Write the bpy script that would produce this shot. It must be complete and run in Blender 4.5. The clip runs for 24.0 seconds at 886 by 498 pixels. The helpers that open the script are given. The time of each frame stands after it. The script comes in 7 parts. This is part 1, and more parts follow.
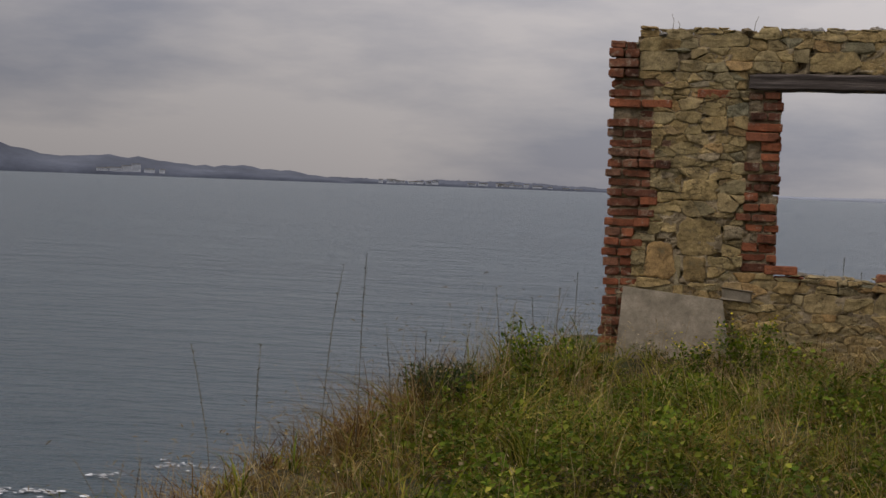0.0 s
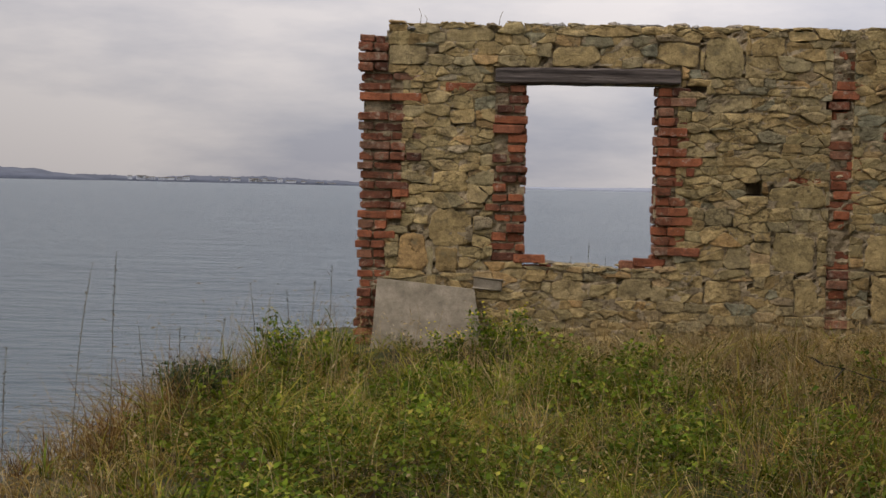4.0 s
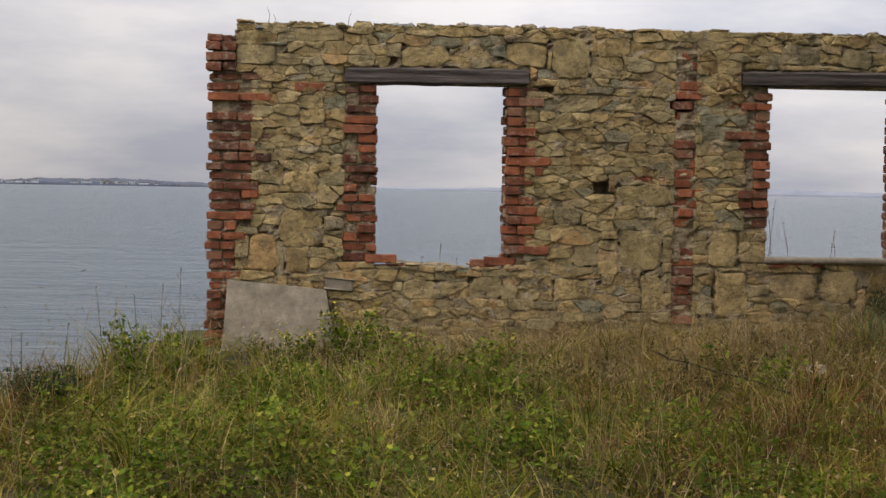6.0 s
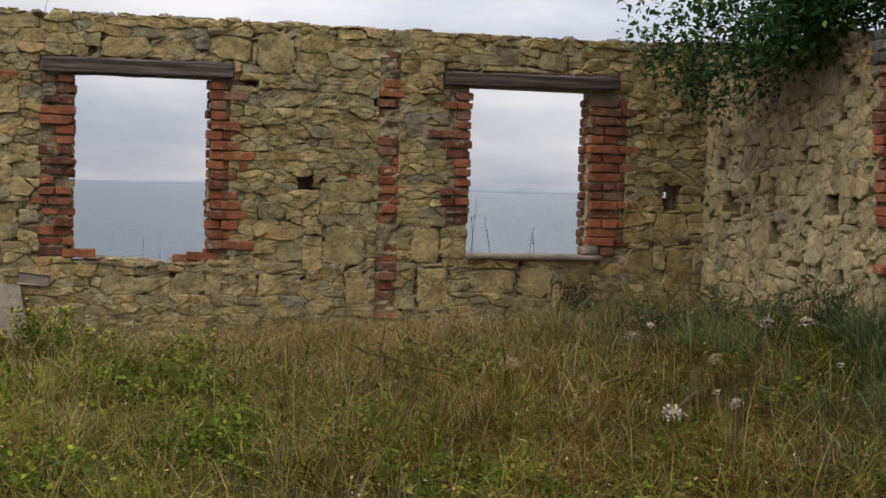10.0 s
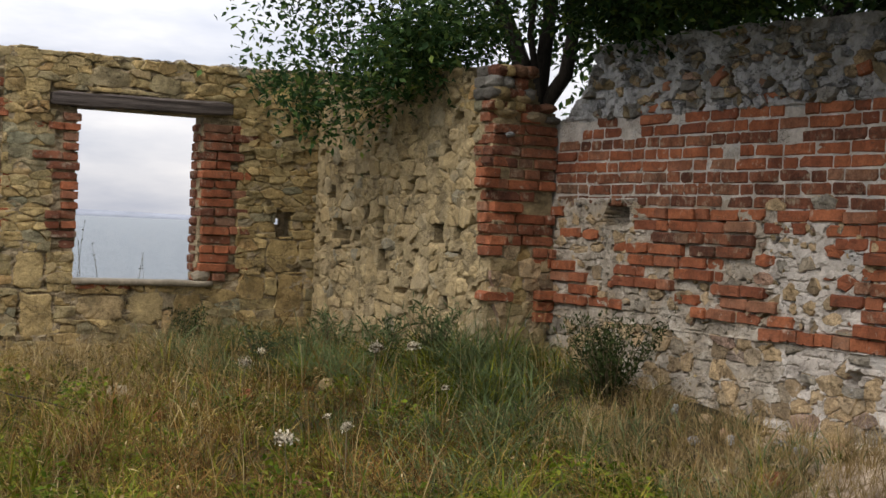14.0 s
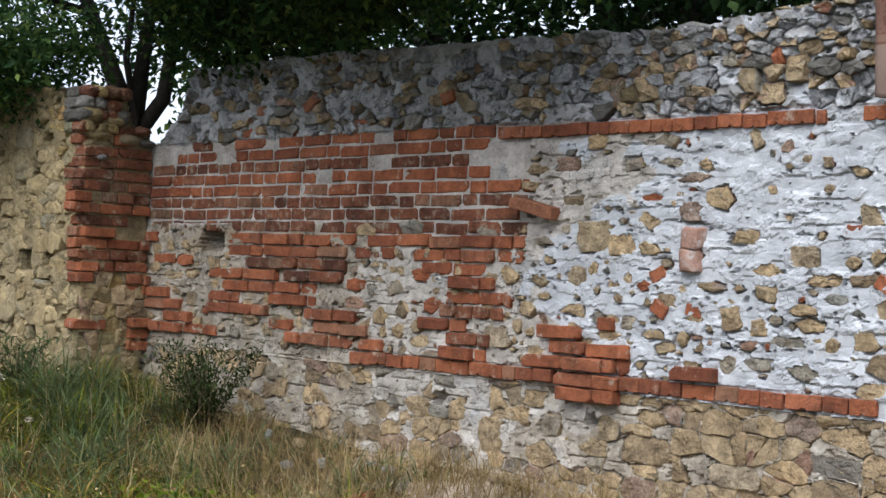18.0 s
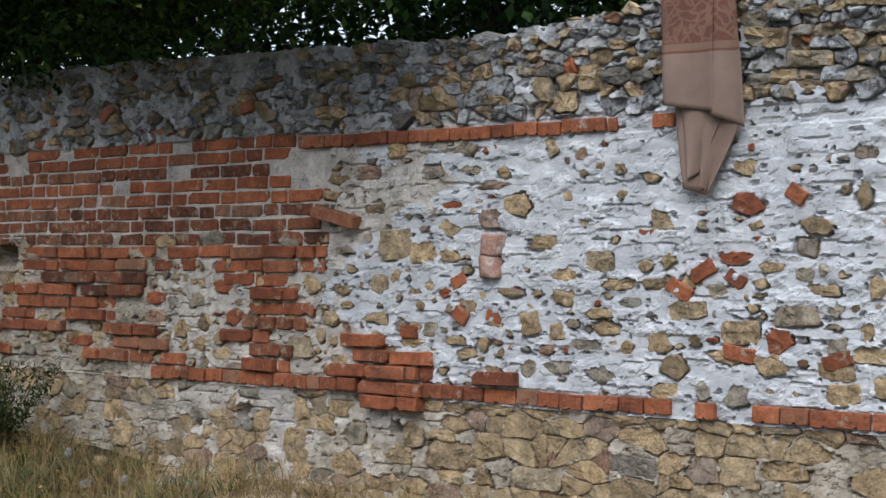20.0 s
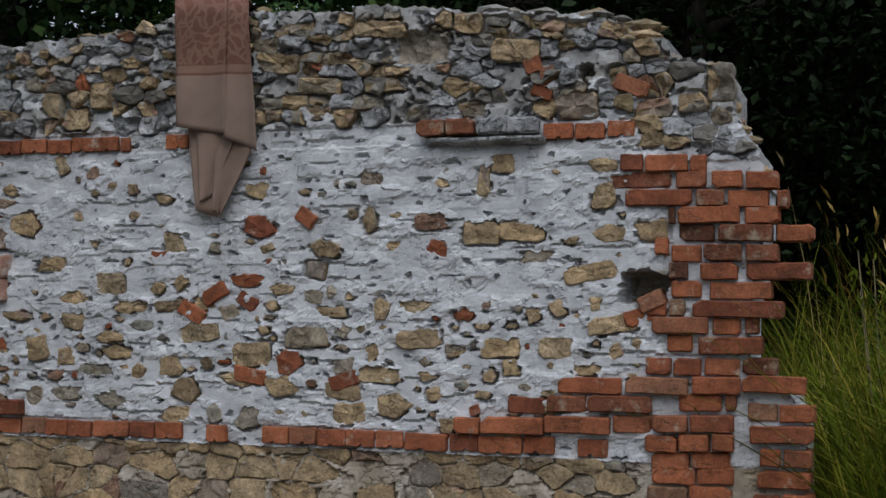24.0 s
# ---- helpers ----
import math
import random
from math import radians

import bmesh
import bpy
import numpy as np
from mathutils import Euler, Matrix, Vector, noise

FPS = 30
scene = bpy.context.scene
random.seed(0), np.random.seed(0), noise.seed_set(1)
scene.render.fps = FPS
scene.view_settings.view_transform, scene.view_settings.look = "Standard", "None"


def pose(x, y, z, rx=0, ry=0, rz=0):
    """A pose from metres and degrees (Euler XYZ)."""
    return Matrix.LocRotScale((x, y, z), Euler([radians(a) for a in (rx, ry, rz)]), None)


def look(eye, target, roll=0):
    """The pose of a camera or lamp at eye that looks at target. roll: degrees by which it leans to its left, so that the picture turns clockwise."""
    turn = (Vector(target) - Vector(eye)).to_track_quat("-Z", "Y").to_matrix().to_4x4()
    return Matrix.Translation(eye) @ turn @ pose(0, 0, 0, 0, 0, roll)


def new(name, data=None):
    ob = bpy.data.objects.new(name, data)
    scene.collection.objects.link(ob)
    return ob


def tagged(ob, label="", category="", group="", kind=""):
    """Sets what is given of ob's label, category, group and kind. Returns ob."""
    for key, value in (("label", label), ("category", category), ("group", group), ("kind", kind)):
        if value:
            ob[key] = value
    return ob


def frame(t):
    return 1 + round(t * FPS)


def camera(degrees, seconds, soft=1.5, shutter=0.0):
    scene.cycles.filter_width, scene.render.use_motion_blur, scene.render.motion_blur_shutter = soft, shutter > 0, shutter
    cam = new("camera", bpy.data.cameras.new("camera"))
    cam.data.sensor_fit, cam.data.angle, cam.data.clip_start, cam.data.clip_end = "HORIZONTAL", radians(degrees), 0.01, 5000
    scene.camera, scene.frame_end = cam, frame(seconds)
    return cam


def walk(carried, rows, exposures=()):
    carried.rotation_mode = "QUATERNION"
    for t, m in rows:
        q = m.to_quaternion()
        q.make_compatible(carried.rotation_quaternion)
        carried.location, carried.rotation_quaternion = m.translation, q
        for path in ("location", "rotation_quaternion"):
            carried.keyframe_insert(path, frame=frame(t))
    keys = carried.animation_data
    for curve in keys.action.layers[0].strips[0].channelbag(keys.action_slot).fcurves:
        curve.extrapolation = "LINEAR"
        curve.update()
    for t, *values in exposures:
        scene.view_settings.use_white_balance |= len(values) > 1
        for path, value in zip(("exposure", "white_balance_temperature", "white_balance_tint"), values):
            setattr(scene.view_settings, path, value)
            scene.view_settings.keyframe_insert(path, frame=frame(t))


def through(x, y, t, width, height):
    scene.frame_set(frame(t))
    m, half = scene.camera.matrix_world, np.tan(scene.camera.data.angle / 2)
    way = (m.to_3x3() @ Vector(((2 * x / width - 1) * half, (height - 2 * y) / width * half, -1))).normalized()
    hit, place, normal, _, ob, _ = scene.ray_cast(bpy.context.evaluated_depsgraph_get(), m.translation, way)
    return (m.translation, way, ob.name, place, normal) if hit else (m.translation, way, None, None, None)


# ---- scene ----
cam = camera(34.4, 24.0)
# seconds, place, pitch, roll, yaw
PATH = [
    (0, 0.044, -0.346, 1.600, -2.611, -2.134, 12.456),
    (0.5, 0.045, -0.354, 1.600, -2.369, -1.656, 11.583),
    (1, 0.046, -0.362, 1.600, -2.512, -1.563, 10.008),
    (1.5, 0.047, -0.371, 1.600, -2.482, -1.687, 8.281),
    (2, 0.049, -0.373, 1.599, -2.355, -1.552, 7.152),
    (2.5, 0.053, -0.373, 1.599, -2.676, -1.498, 5.939),
    (4.5, 0.057, -0.374, 1.597, -2.546, -1.159, 1.192),
    (5, 0.068, -0.375, 1.598, -2.823, -1.133, -0.554),
    (5.5, 0.083, -0.368, 1.593, -2.705, -1.427, -2.136),
    (6, 0.099, -0.365, 1.595, -2.434, -0.939, -3.121),
    (6.5, 0.117, -0.373, 1.600, -2.404, -0.313, -4.110),
    (7, 0.139, -0.384, 1.604, -2.244, -0.600, -4.679),
    (7.5, 0.170, -0.385, 1.603, -2.433, -0.596, -5.528),
    (8, 0.204, -0.386, 1.601, -2.434, -0.822, -7.278),
    (8.5, 0.242, -0.388, 1.600, -2.356, -0.709, -8.982),
    (9, 0.272, -0.398, 1.600, -2.277, -0.879, -10.668),
    (9.5, 0.291, -0.403, 1.605, -2.345, -1.387, -12.252),
    (11.5, 0.297, -0.392, 1.607, -1.951, -1.406, -19.720),
    (12, 0.294, -0.383, 1.608, -1.451, -1.588, -22.005),
    (12.5, 0.287, -0.381, 1.609, -1.225, -2.101, -24.003),
    (13, 0.279, -0.394, 1.610, -1.196, -2.117, -25.387),
    (13.5, 0.273, -0.401, 1.611, -0.957, -2.368, -27.406),
    (14, 0.273, -0.409, 1.607, -0.825, -2.493, -29.414),
    (14.5, 0.282, -0.413, 1.603, -0.497, -2.536, -31.134),
    (15, 0.301, -0.414, 1.595, -0.595, -2.638, -32.195),
    (15.5, 0.319, -0.416, 1.585, -0.483, -2.558, -33.879),
    (16, 0.341, -0.410, 1.580, -0.098, -2.833, -36.893),
    (16.5, 0.357, -0.423, 1.576, -0.179, -2.503, -38.901),
    (17, 0.376, -0.428, 1.569, -0.525, -2.276, -40.470),
    (17.5, 0.401, -0.433, 1.561, 0.558, -2.634, -42.975),
    (18, 0.403, -0.443, 1.568, 1.120, -2.369, -44.773),
    (18.5, 0.406, -0.456, 1.576, 1.342, -2.008, -46.445),
    (20.5, 0.417, -0.478, 1.579, 1.685, -1.191, -54.860),
    (21, 0.422, -0.492, 1.575, 1.744, -1.432, -57.399),
    (21.5, 0.428, -0.496, 1.570, 1.912, -1.302, -59.793),
    (22, 0.450, -0.508, 1.568, 2.749, -1.255, -62.446),
    (22.5, 0.465, -0.528, 1.567, 3.443, -1.072, -64.804),
    (23, 0.474, -0.537, 1.567, 3.377, -1.029, -66.541),
    (23.5, 0.475, -0.544, 1.564, 3.602, -1.175, -68.256),
    (24, 0.470, -0.550, 1.562, 2.999, -0.737, -70.881),
]
EXPOSURES = [(0, -0.3, 7000, 16), (2.5, -0.15, 7050, 16), (5, 0.38, 7000, 15), (9.5, 0.43, 6700, 12), (12, 0.53, 6800, 12), (13, 0.62, 6850, 12), (14, 0.78, 6850, 12), (16, 1.18, 6600, 11), (17.5, 1.18, 6150, 9), (18.5, 1.12, 6050, 9), (20.5, 0.76, 6100, 9), (24, 0.08, 6150, 9)]
walk(cam, [(t, pose(x, y, z, 90 + p, r, w)) for t, x, y, z, p, r, w in PATH], EXPOSURES)

# ---- world and light ----
world = bpy.data.worlds.new("overcast_sky")
scene.world = world
world.use_nodes = True
SUN_EL, SUN_AZ = radians(48), radians(250)


def build_world():
    nt = world.node_tree
    nt.nodes.clear()
    N = nt.nodes.new
    L = nt.links.new
    out, bg, mix = N("ShaderNodeOutputWorld"), N("ShaderNodeBackground"), N("ShaderNodeMixRGB")
    sky = N("ShaderNodeTexSky")
    sky.sky_type, sky.sun_disc, sky.sun_elevation, sky.sun_rotation = "NISHITA", False, SUN_EL, SUN_AZ
    gain = N("ShaderNodeMixRGB")
    gain.blend_type, gain.inputs[0].default_value, gain.inputs[2].default_value = "MULTIPLY", 1.0, (0.1, 0.1, 0.1, 1)
    L(sky.outputs[0], gain.inputs[1])
    tc, mp = N("ShaderNodeTexCoord"), N("ShaderNodeMapping")
    mp.inputs["Scale"].default_value, mp.inputs["Rotation"].default_value = (2.0, 2.0, 8.0), (0.10, 0.06, 0.0)
    L(tc.outputs["Generated"], mp.inputs[0])
    n = N("ShaderNodeTexNoise")
    n.inputs["Scale"].default_value, n.inputs["Detail"].default_value, n.inputs["Roughness"].default_value = 1.4, 7, 0.56
    L(mp.outputs[0], n.inputs[0])
    ramp = N("ShaderNodeValToRGB")
    ramp.color_ramp.elements[0].position, ramp.color_ramp.elements[0].color = 0.38, (0.50, 0.545, 0.655, 1)
    ramp.color_ramp.elements[1].position, ramp.color_ramp.elements[1].color = 0.60, (0.885, 0.89, 0.925, 1)
    L(n.outputs[0], ramp.inputs[0])
    mix.inputs[0].default_value = 0.9
    L(gain.outputs[0], mix.inputs[1])
    L(ramp.outputs[0], mix.inputs[2])
    # an overcast sky is brighter overhead than at the horizon
    sep, up, zen = N("ShaderNodeSeparateXYZ"), N("ShaderNodeMapRange"), N("ShaderNodeMixRGB")
    L(tc.outputs["Generated"], sep.inputs[0])
    L(sep.outputs["Z"], up.inputs["Value"])
    up.inputs["From Min"].default_value, up.inputs["From Max"].default_value = 0.0, 1.0
    up.inputs["To Min"].default_value, up.inputs["To Max"].default_value = 0.57, 2.4
    zen.blend_type, zen.inputs[0].default_value = "MULTIPLY", 1.0
    L(mix.outputs[0], zen.inputs[1])
    L(up.outputs[0], zen.inputs[2])
    # heavier cloud out to sea
    sea, heavy = N("ShaderNodeMapRange"), N("ShaderNodeMixRGB")
    L(sep.outputs["X"], sea.inputs["Value"])
    sea.inputs["From Min"].default_value, sea.inputs["From Max"].default_value = -0.6, 0.15
    sea.inputs["To Min"].default_value, sea.inputs["To Max"].default_value = 0.66, 1.06
    heavy.blend_type, heavy.inputs[0].default_value = "MULTIPLY", 1.0
    L(zen.outputs[0], heavy.inputs[1])
    L(sea.outputs[0], heavy.inputs[2])
    L(heavy.outputs[0], bg.inputs[0])
    bg.inputs[1].default_value = 1.0
    L(bg.outputs[0], out.inputs[0])


build_world()
sun = new("sun", bpy.data.lights.new("sun", "SUN"))
sun.data.energy, sun.data.angle, sun.data.color = 1.2, radians(40), (1.0, 0.96, 0.9)
sun.matrix_world = look((0, 0, 20), (-math.sin(SUN_AZ) * 10 , -math.cos(SUN_AZ) * 10, 20 - 10 * math.tan(SUN_EL)))

# ---- materials ----
def shader(name):
    m = bpy.data.materials.new(name)
    m.use_nodes = True
    nt = m.node_tree
    bsdf = nt.nodes["Principled BSDF"]
    return m, nt, bsdf


def link(nt, a, b):
    nt.links.new(a, b)


def noise_node(nt, scale, detail=4, rough=0.6, stretch=(1, 1, 1), coord=None):
    geo = nt.nodes.new("ShaderNodeNewGeometry")
    mp = nt.nodes.new("ShaderNodeMapping")
    mp.inputs["Scale"].default_value = stretch
    link(nt, coord or geo.outputs["Position"], mp.inputs[0])
    n = nt.nodes.new("ShaderNodeTexNoise")
    n.inputs["Scale"].default_value, n.inputs["Detail"].default_value, n.inputs["Roughness"].default_value = scale, detail, rough
    link(nt, mp.outputs[0], n.inputs[0])
    return n


def ramp_node(nt, fac, stops):
    r = nt.nodes.new("ShaderNodeValToRGB")
    e = r.color_ramp.elements
    while len(e) < len(stops):
        e.new(0.5)
    for el, (p, c) in zip(e, stops):
        el.position, el.color = p, (*c, 1)
    link(nt, fac, r.inputs[0])
    return r


def math_node(nt, op, a, b):
    n = nt.nodes.new("ShaderNodeMath")
    n.operation = op
    for i, v in enumerate((a, b)):
        if isinstance(v, (int, float)):
            n.inputs[i].default_value = v
        else:
            link(nt, v, n.inputs[i])
    return n.outputs[0]


def mix_node(nt, kind, fac, a, b):
    n = nt.nodes.new("ShaderNodeMixRGB")
    n.blend_type = kind
    for i, v in enumerate((fac, a, b)):
        if isinstance(v, (int, float)):
            n.inputs[i].default_value = v
        elif isinstance(v, tuple):
            n.inputs[i].default_value = (*v, 1)
        else:
            link(nt, v, n.inputs[i])
    return n.outputs[0]


def piece_random(nt):
    info, geo = nt.nodes.new("ShaderNodeObjectInfo"), nt.nodes.new("ShaderNodeNewGeometry")
    s = math_node(nt, "MULTIPLY_ADD", geo.outputs["Random Per Island"], 3.7)
    link(nt, info.outputs["Random"], s.node.inputs[2])
    return math_node(nt, "FRACT", s, 0)


def rough_surface(name, stops, grain=0.5, patch=0.5, rough=0.9, bump=0.6, fine=90, coarse=7, stain=None, stain_at=(0.55, 0.7), stain_scale=4, by_piece=True, stretch=(1, 1, 1), crack=None):
    """Stone, brick, mortar, earth: colour by piece or by patch, with coarse patches, fine grain, stains and relief."""
    m, nt, bsdf = shader(name)
    n1, n2 = noise_node(nt, coarse, 5, 0.6, stretch), noise_node(nt, fine, 6, 0.7, stretch)
    n5 = noise_node(nt, fine * 0.3, 5, 0.65, stretch)
    base = ramp_node(nt, piece_random(nt) if by_piece else n1.outputs[0], stops).outputs[0]
    a = ramp_node(nt, n1.outputs[0], [(0.3, (1 - patch,) * 3), (0.7, (1 + patch * 0.5,) * 3)]).outputs[0]
    b = ramp_node(nt, n2.outputs[0], [(0.3, (1 - grain,) * 3), (0.7, (1 + grain * 0.5,) * 3)]).outputs[0]
    c = mix_node(nt, "MULTIPLY", 1.0, mix_node(nt, "MULTIPLY", 1.0, base, a), b)
    c = mix_node(nt, "MULTIPLY", 1.0, c, ramp_node(nt, n5.outputs[0], [(0.34, (1 - grain * 0.75,) * 3), (0.5, (1.0,) * 3), (0.68, (1 + grain * 0.4,) * 3)]).outputs[0])
    if stain:
        n3 = noise_node(nt, stain_scale, 6, 0.65)
        f = ramp_node(nt, n3.outputs[0], [(stain_at[0], (0, 0, 0)), (stain_at[1], (1, 1, 1))]).outputs[0]
        c = mix_node(nt, "MIX", f, c, stain)
    dent = None
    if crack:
        # short broken cracks, open; their dirt and shadow lines are painted dark
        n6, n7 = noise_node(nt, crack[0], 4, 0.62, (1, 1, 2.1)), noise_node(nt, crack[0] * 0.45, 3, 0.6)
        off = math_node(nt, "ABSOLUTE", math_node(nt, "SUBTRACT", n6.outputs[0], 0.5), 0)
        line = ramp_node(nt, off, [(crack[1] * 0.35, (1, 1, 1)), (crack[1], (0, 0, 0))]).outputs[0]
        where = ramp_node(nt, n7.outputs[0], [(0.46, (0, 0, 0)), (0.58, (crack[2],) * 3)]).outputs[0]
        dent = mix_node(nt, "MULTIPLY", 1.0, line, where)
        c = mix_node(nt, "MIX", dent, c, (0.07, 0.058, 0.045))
    link(nt, c, bsdf.inputs["Base Color"])
    bsdf.inputs["Roughness"].default_value = rough
    bsdf.inputs["Specular IOR Level"].default_value = 0.2
    bp = nt.nodes.new("ShaderNodeBump")
    bp.inputs["Strength"].default_value, bp.inputs["Distance"].default_value = bump, 0.022
    n4 = noise_node(nt, fine * 0.35, 8, 0.75, stretch)
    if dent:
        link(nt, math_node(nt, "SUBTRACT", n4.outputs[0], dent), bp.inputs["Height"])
    else:
        link(nt, n4.outputs[0], bp.inputs["Height"])
    link(nt, bp.outputs[0], bsdf.inputs["Normal"])
    return m


def leaf_surface(name, stops, through=0.25, rough=0.55):
    m, nt, bsdf = shader(name)
    c = ramp_node(nt, piece_random(nt), stops).outputs[0]
    n = noise_node(nt, 1.3, 3, 0.5)
    c = mix_node(nt, "MULTIPLY", 1.0, c, ramp_node(nt, n.outputs[0], [(0.3, (0.62,) * 3), (0.7, (1.2,) * 3)]).outputs[0])
    n = noise_node(nt, 6.5, 3, 0.6)
    c = mix_node(nt, "MULTIPLY", 1.0, c, ramp_node(nt, n.outputs[0], [(0.32, (0.5,) * 3), (0.68, (1.35,) * 3)]).outputs[0])
    link(nt, c, bsdf.inputs["Base Color"])
    bsdf.inputs["Roughness"].default_value = rough
    bsdf.inputs["Specular IOR Level"].default_value = 0.05
    tr, mx = nt.nodes.new("ShaderNodeBsdfTranslucent"), nt.nodes.new("ShaderNodeMixShader")
    link(nt, c, tr.inputs[0])
    mx.inputs[0].default_value = through
    link(nt, bsdf.outputs[0], mx.inputs[1])
    link(nt, tr.outputs[0], mx.inputs[2])
    link(nt, mx.outputs[0], nt.nodes["Material Output"].inputs[0])
    return m


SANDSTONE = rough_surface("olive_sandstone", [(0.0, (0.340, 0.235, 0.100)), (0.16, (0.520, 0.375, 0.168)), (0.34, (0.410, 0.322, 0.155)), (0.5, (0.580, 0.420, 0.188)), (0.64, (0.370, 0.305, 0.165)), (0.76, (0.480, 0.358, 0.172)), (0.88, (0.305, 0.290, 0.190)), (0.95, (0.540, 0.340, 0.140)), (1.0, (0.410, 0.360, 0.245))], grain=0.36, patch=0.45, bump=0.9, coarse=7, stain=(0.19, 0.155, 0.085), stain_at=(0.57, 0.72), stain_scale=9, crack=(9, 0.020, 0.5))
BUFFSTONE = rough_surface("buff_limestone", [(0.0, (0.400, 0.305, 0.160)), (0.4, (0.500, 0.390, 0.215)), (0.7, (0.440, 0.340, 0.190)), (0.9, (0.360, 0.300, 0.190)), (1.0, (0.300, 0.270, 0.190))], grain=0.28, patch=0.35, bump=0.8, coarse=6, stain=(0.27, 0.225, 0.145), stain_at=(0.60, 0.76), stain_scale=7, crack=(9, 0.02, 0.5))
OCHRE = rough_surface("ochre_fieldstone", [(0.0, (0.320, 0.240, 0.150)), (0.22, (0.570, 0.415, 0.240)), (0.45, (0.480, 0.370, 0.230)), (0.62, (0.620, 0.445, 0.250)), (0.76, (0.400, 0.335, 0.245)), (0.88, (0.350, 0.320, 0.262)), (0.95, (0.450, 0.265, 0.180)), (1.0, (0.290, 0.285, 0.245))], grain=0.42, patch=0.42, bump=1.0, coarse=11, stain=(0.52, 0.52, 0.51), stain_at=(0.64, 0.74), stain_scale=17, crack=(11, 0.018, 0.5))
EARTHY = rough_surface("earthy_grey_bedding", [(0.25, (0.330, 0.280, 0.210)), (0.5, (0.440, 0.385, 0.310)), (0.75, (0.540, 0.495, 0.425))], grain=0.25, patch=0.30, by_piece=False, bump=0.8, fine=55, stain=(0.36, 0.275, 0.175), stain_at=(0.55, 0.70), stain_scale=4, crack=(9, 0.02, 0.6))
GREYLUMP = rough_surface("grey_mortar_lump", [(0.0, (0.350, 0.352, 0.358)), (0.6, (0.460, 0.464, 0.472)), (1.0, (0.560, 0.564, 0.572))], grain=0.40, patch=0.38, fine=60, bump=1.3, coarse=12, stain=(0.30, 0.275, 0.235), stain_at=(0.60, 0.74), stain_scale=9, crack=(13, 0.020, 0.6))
# Dirty stone, kept darker still to carry tree shade in its colour.
DUSKY = rough_surface("dirty_shaded_stone", [(0.0, (0.150, 0.140, 0.122)), (0.35, (0.240, 0.225, 0.195)), (0.6, (0.310, 0.300, 0.275)), (0.8, (0.300, 0.232, 0.138)), (0.95, (0.250, 0.190, 0.105)), (1.0, (0.250, 0.115, 0.072))], grain=0.30, patch=0.40, bump=0.8, stain=(0.12, 0.115, 0.095), stain_at=(0.60, 0.74), crack=(10, 0.02, 0.5))
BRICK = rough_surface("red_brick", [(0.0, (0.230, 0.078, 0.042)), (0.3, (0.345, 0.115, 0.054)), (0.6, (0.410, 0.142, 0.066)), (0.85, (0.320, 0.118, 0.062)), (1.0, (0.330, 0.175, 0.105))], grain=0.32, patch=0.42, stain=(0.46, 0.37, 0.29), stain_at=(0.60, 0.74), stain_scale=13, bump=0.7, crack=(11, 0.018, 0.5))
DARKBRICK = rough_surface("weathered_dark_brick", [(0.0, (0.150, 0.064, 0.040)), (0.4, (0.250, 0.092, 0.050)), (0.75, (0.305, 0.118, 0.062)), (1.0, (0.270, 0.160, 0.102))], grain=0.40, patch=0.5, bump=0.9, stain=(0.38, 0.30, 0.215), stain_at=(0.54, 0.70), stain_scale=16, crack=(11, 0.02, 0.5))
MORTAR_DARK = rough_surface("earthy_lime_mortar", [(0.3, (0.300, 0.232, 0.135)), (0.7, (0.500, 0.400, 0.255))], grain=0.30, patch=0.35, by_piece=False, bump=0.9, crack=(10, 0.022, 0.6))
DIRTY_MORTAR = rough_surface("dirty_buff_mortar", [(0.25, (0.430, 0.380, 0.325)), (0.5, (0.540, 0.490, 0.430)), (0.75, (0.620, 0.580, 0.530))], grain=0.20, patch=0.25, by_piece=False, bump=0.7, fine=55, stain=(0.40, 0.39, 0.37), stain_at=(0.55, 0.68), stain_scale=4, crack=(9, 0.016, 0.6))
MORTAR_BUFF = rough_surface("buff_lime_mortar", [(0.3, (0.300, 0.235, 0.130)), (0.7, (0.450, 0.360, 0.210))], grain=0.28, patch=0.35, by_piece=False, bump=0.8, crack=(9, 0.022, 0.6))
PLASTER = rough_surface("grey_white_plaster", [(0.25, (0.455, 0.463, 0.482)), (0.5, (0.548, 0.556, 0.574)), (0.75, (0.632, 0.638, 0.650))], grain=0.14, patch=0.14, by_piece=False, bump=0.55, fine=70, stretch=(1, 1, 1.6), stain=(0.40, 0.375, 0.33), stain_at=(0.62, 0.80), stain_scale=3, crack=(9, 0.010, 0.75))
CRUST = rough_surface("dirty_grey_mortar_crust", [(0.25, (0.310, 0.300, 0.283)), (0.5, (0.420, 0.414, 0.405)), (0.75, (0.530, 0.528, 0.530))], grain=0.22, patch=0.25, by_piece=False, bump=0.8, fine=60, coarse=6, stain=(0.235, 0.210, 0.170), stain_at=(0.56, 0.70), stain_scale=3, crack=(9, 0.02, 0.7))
CONCRETE = rough_surface("pale_concrete", [(0.3, (0.215, 0.180, 0.128)), (0.7, (0.290, 0.250, 0.185))], grain=0.2, patch=0.25, by_piece=False, bump=0.25, stain=(0.22, 0.185, 0.135), stain_at=(0.55, 0.8))
TIMBER = rough_surface("weathered_timber", [(0.3, (0.060, 0.047, 0.040)), (0.7, (0.170, 0.142, 0.125))], grain=0.5, patch=0.35, by_piece=False, bump=0.9, fine=60, coarse=14, stretch=(0.09, 1, 1.8))
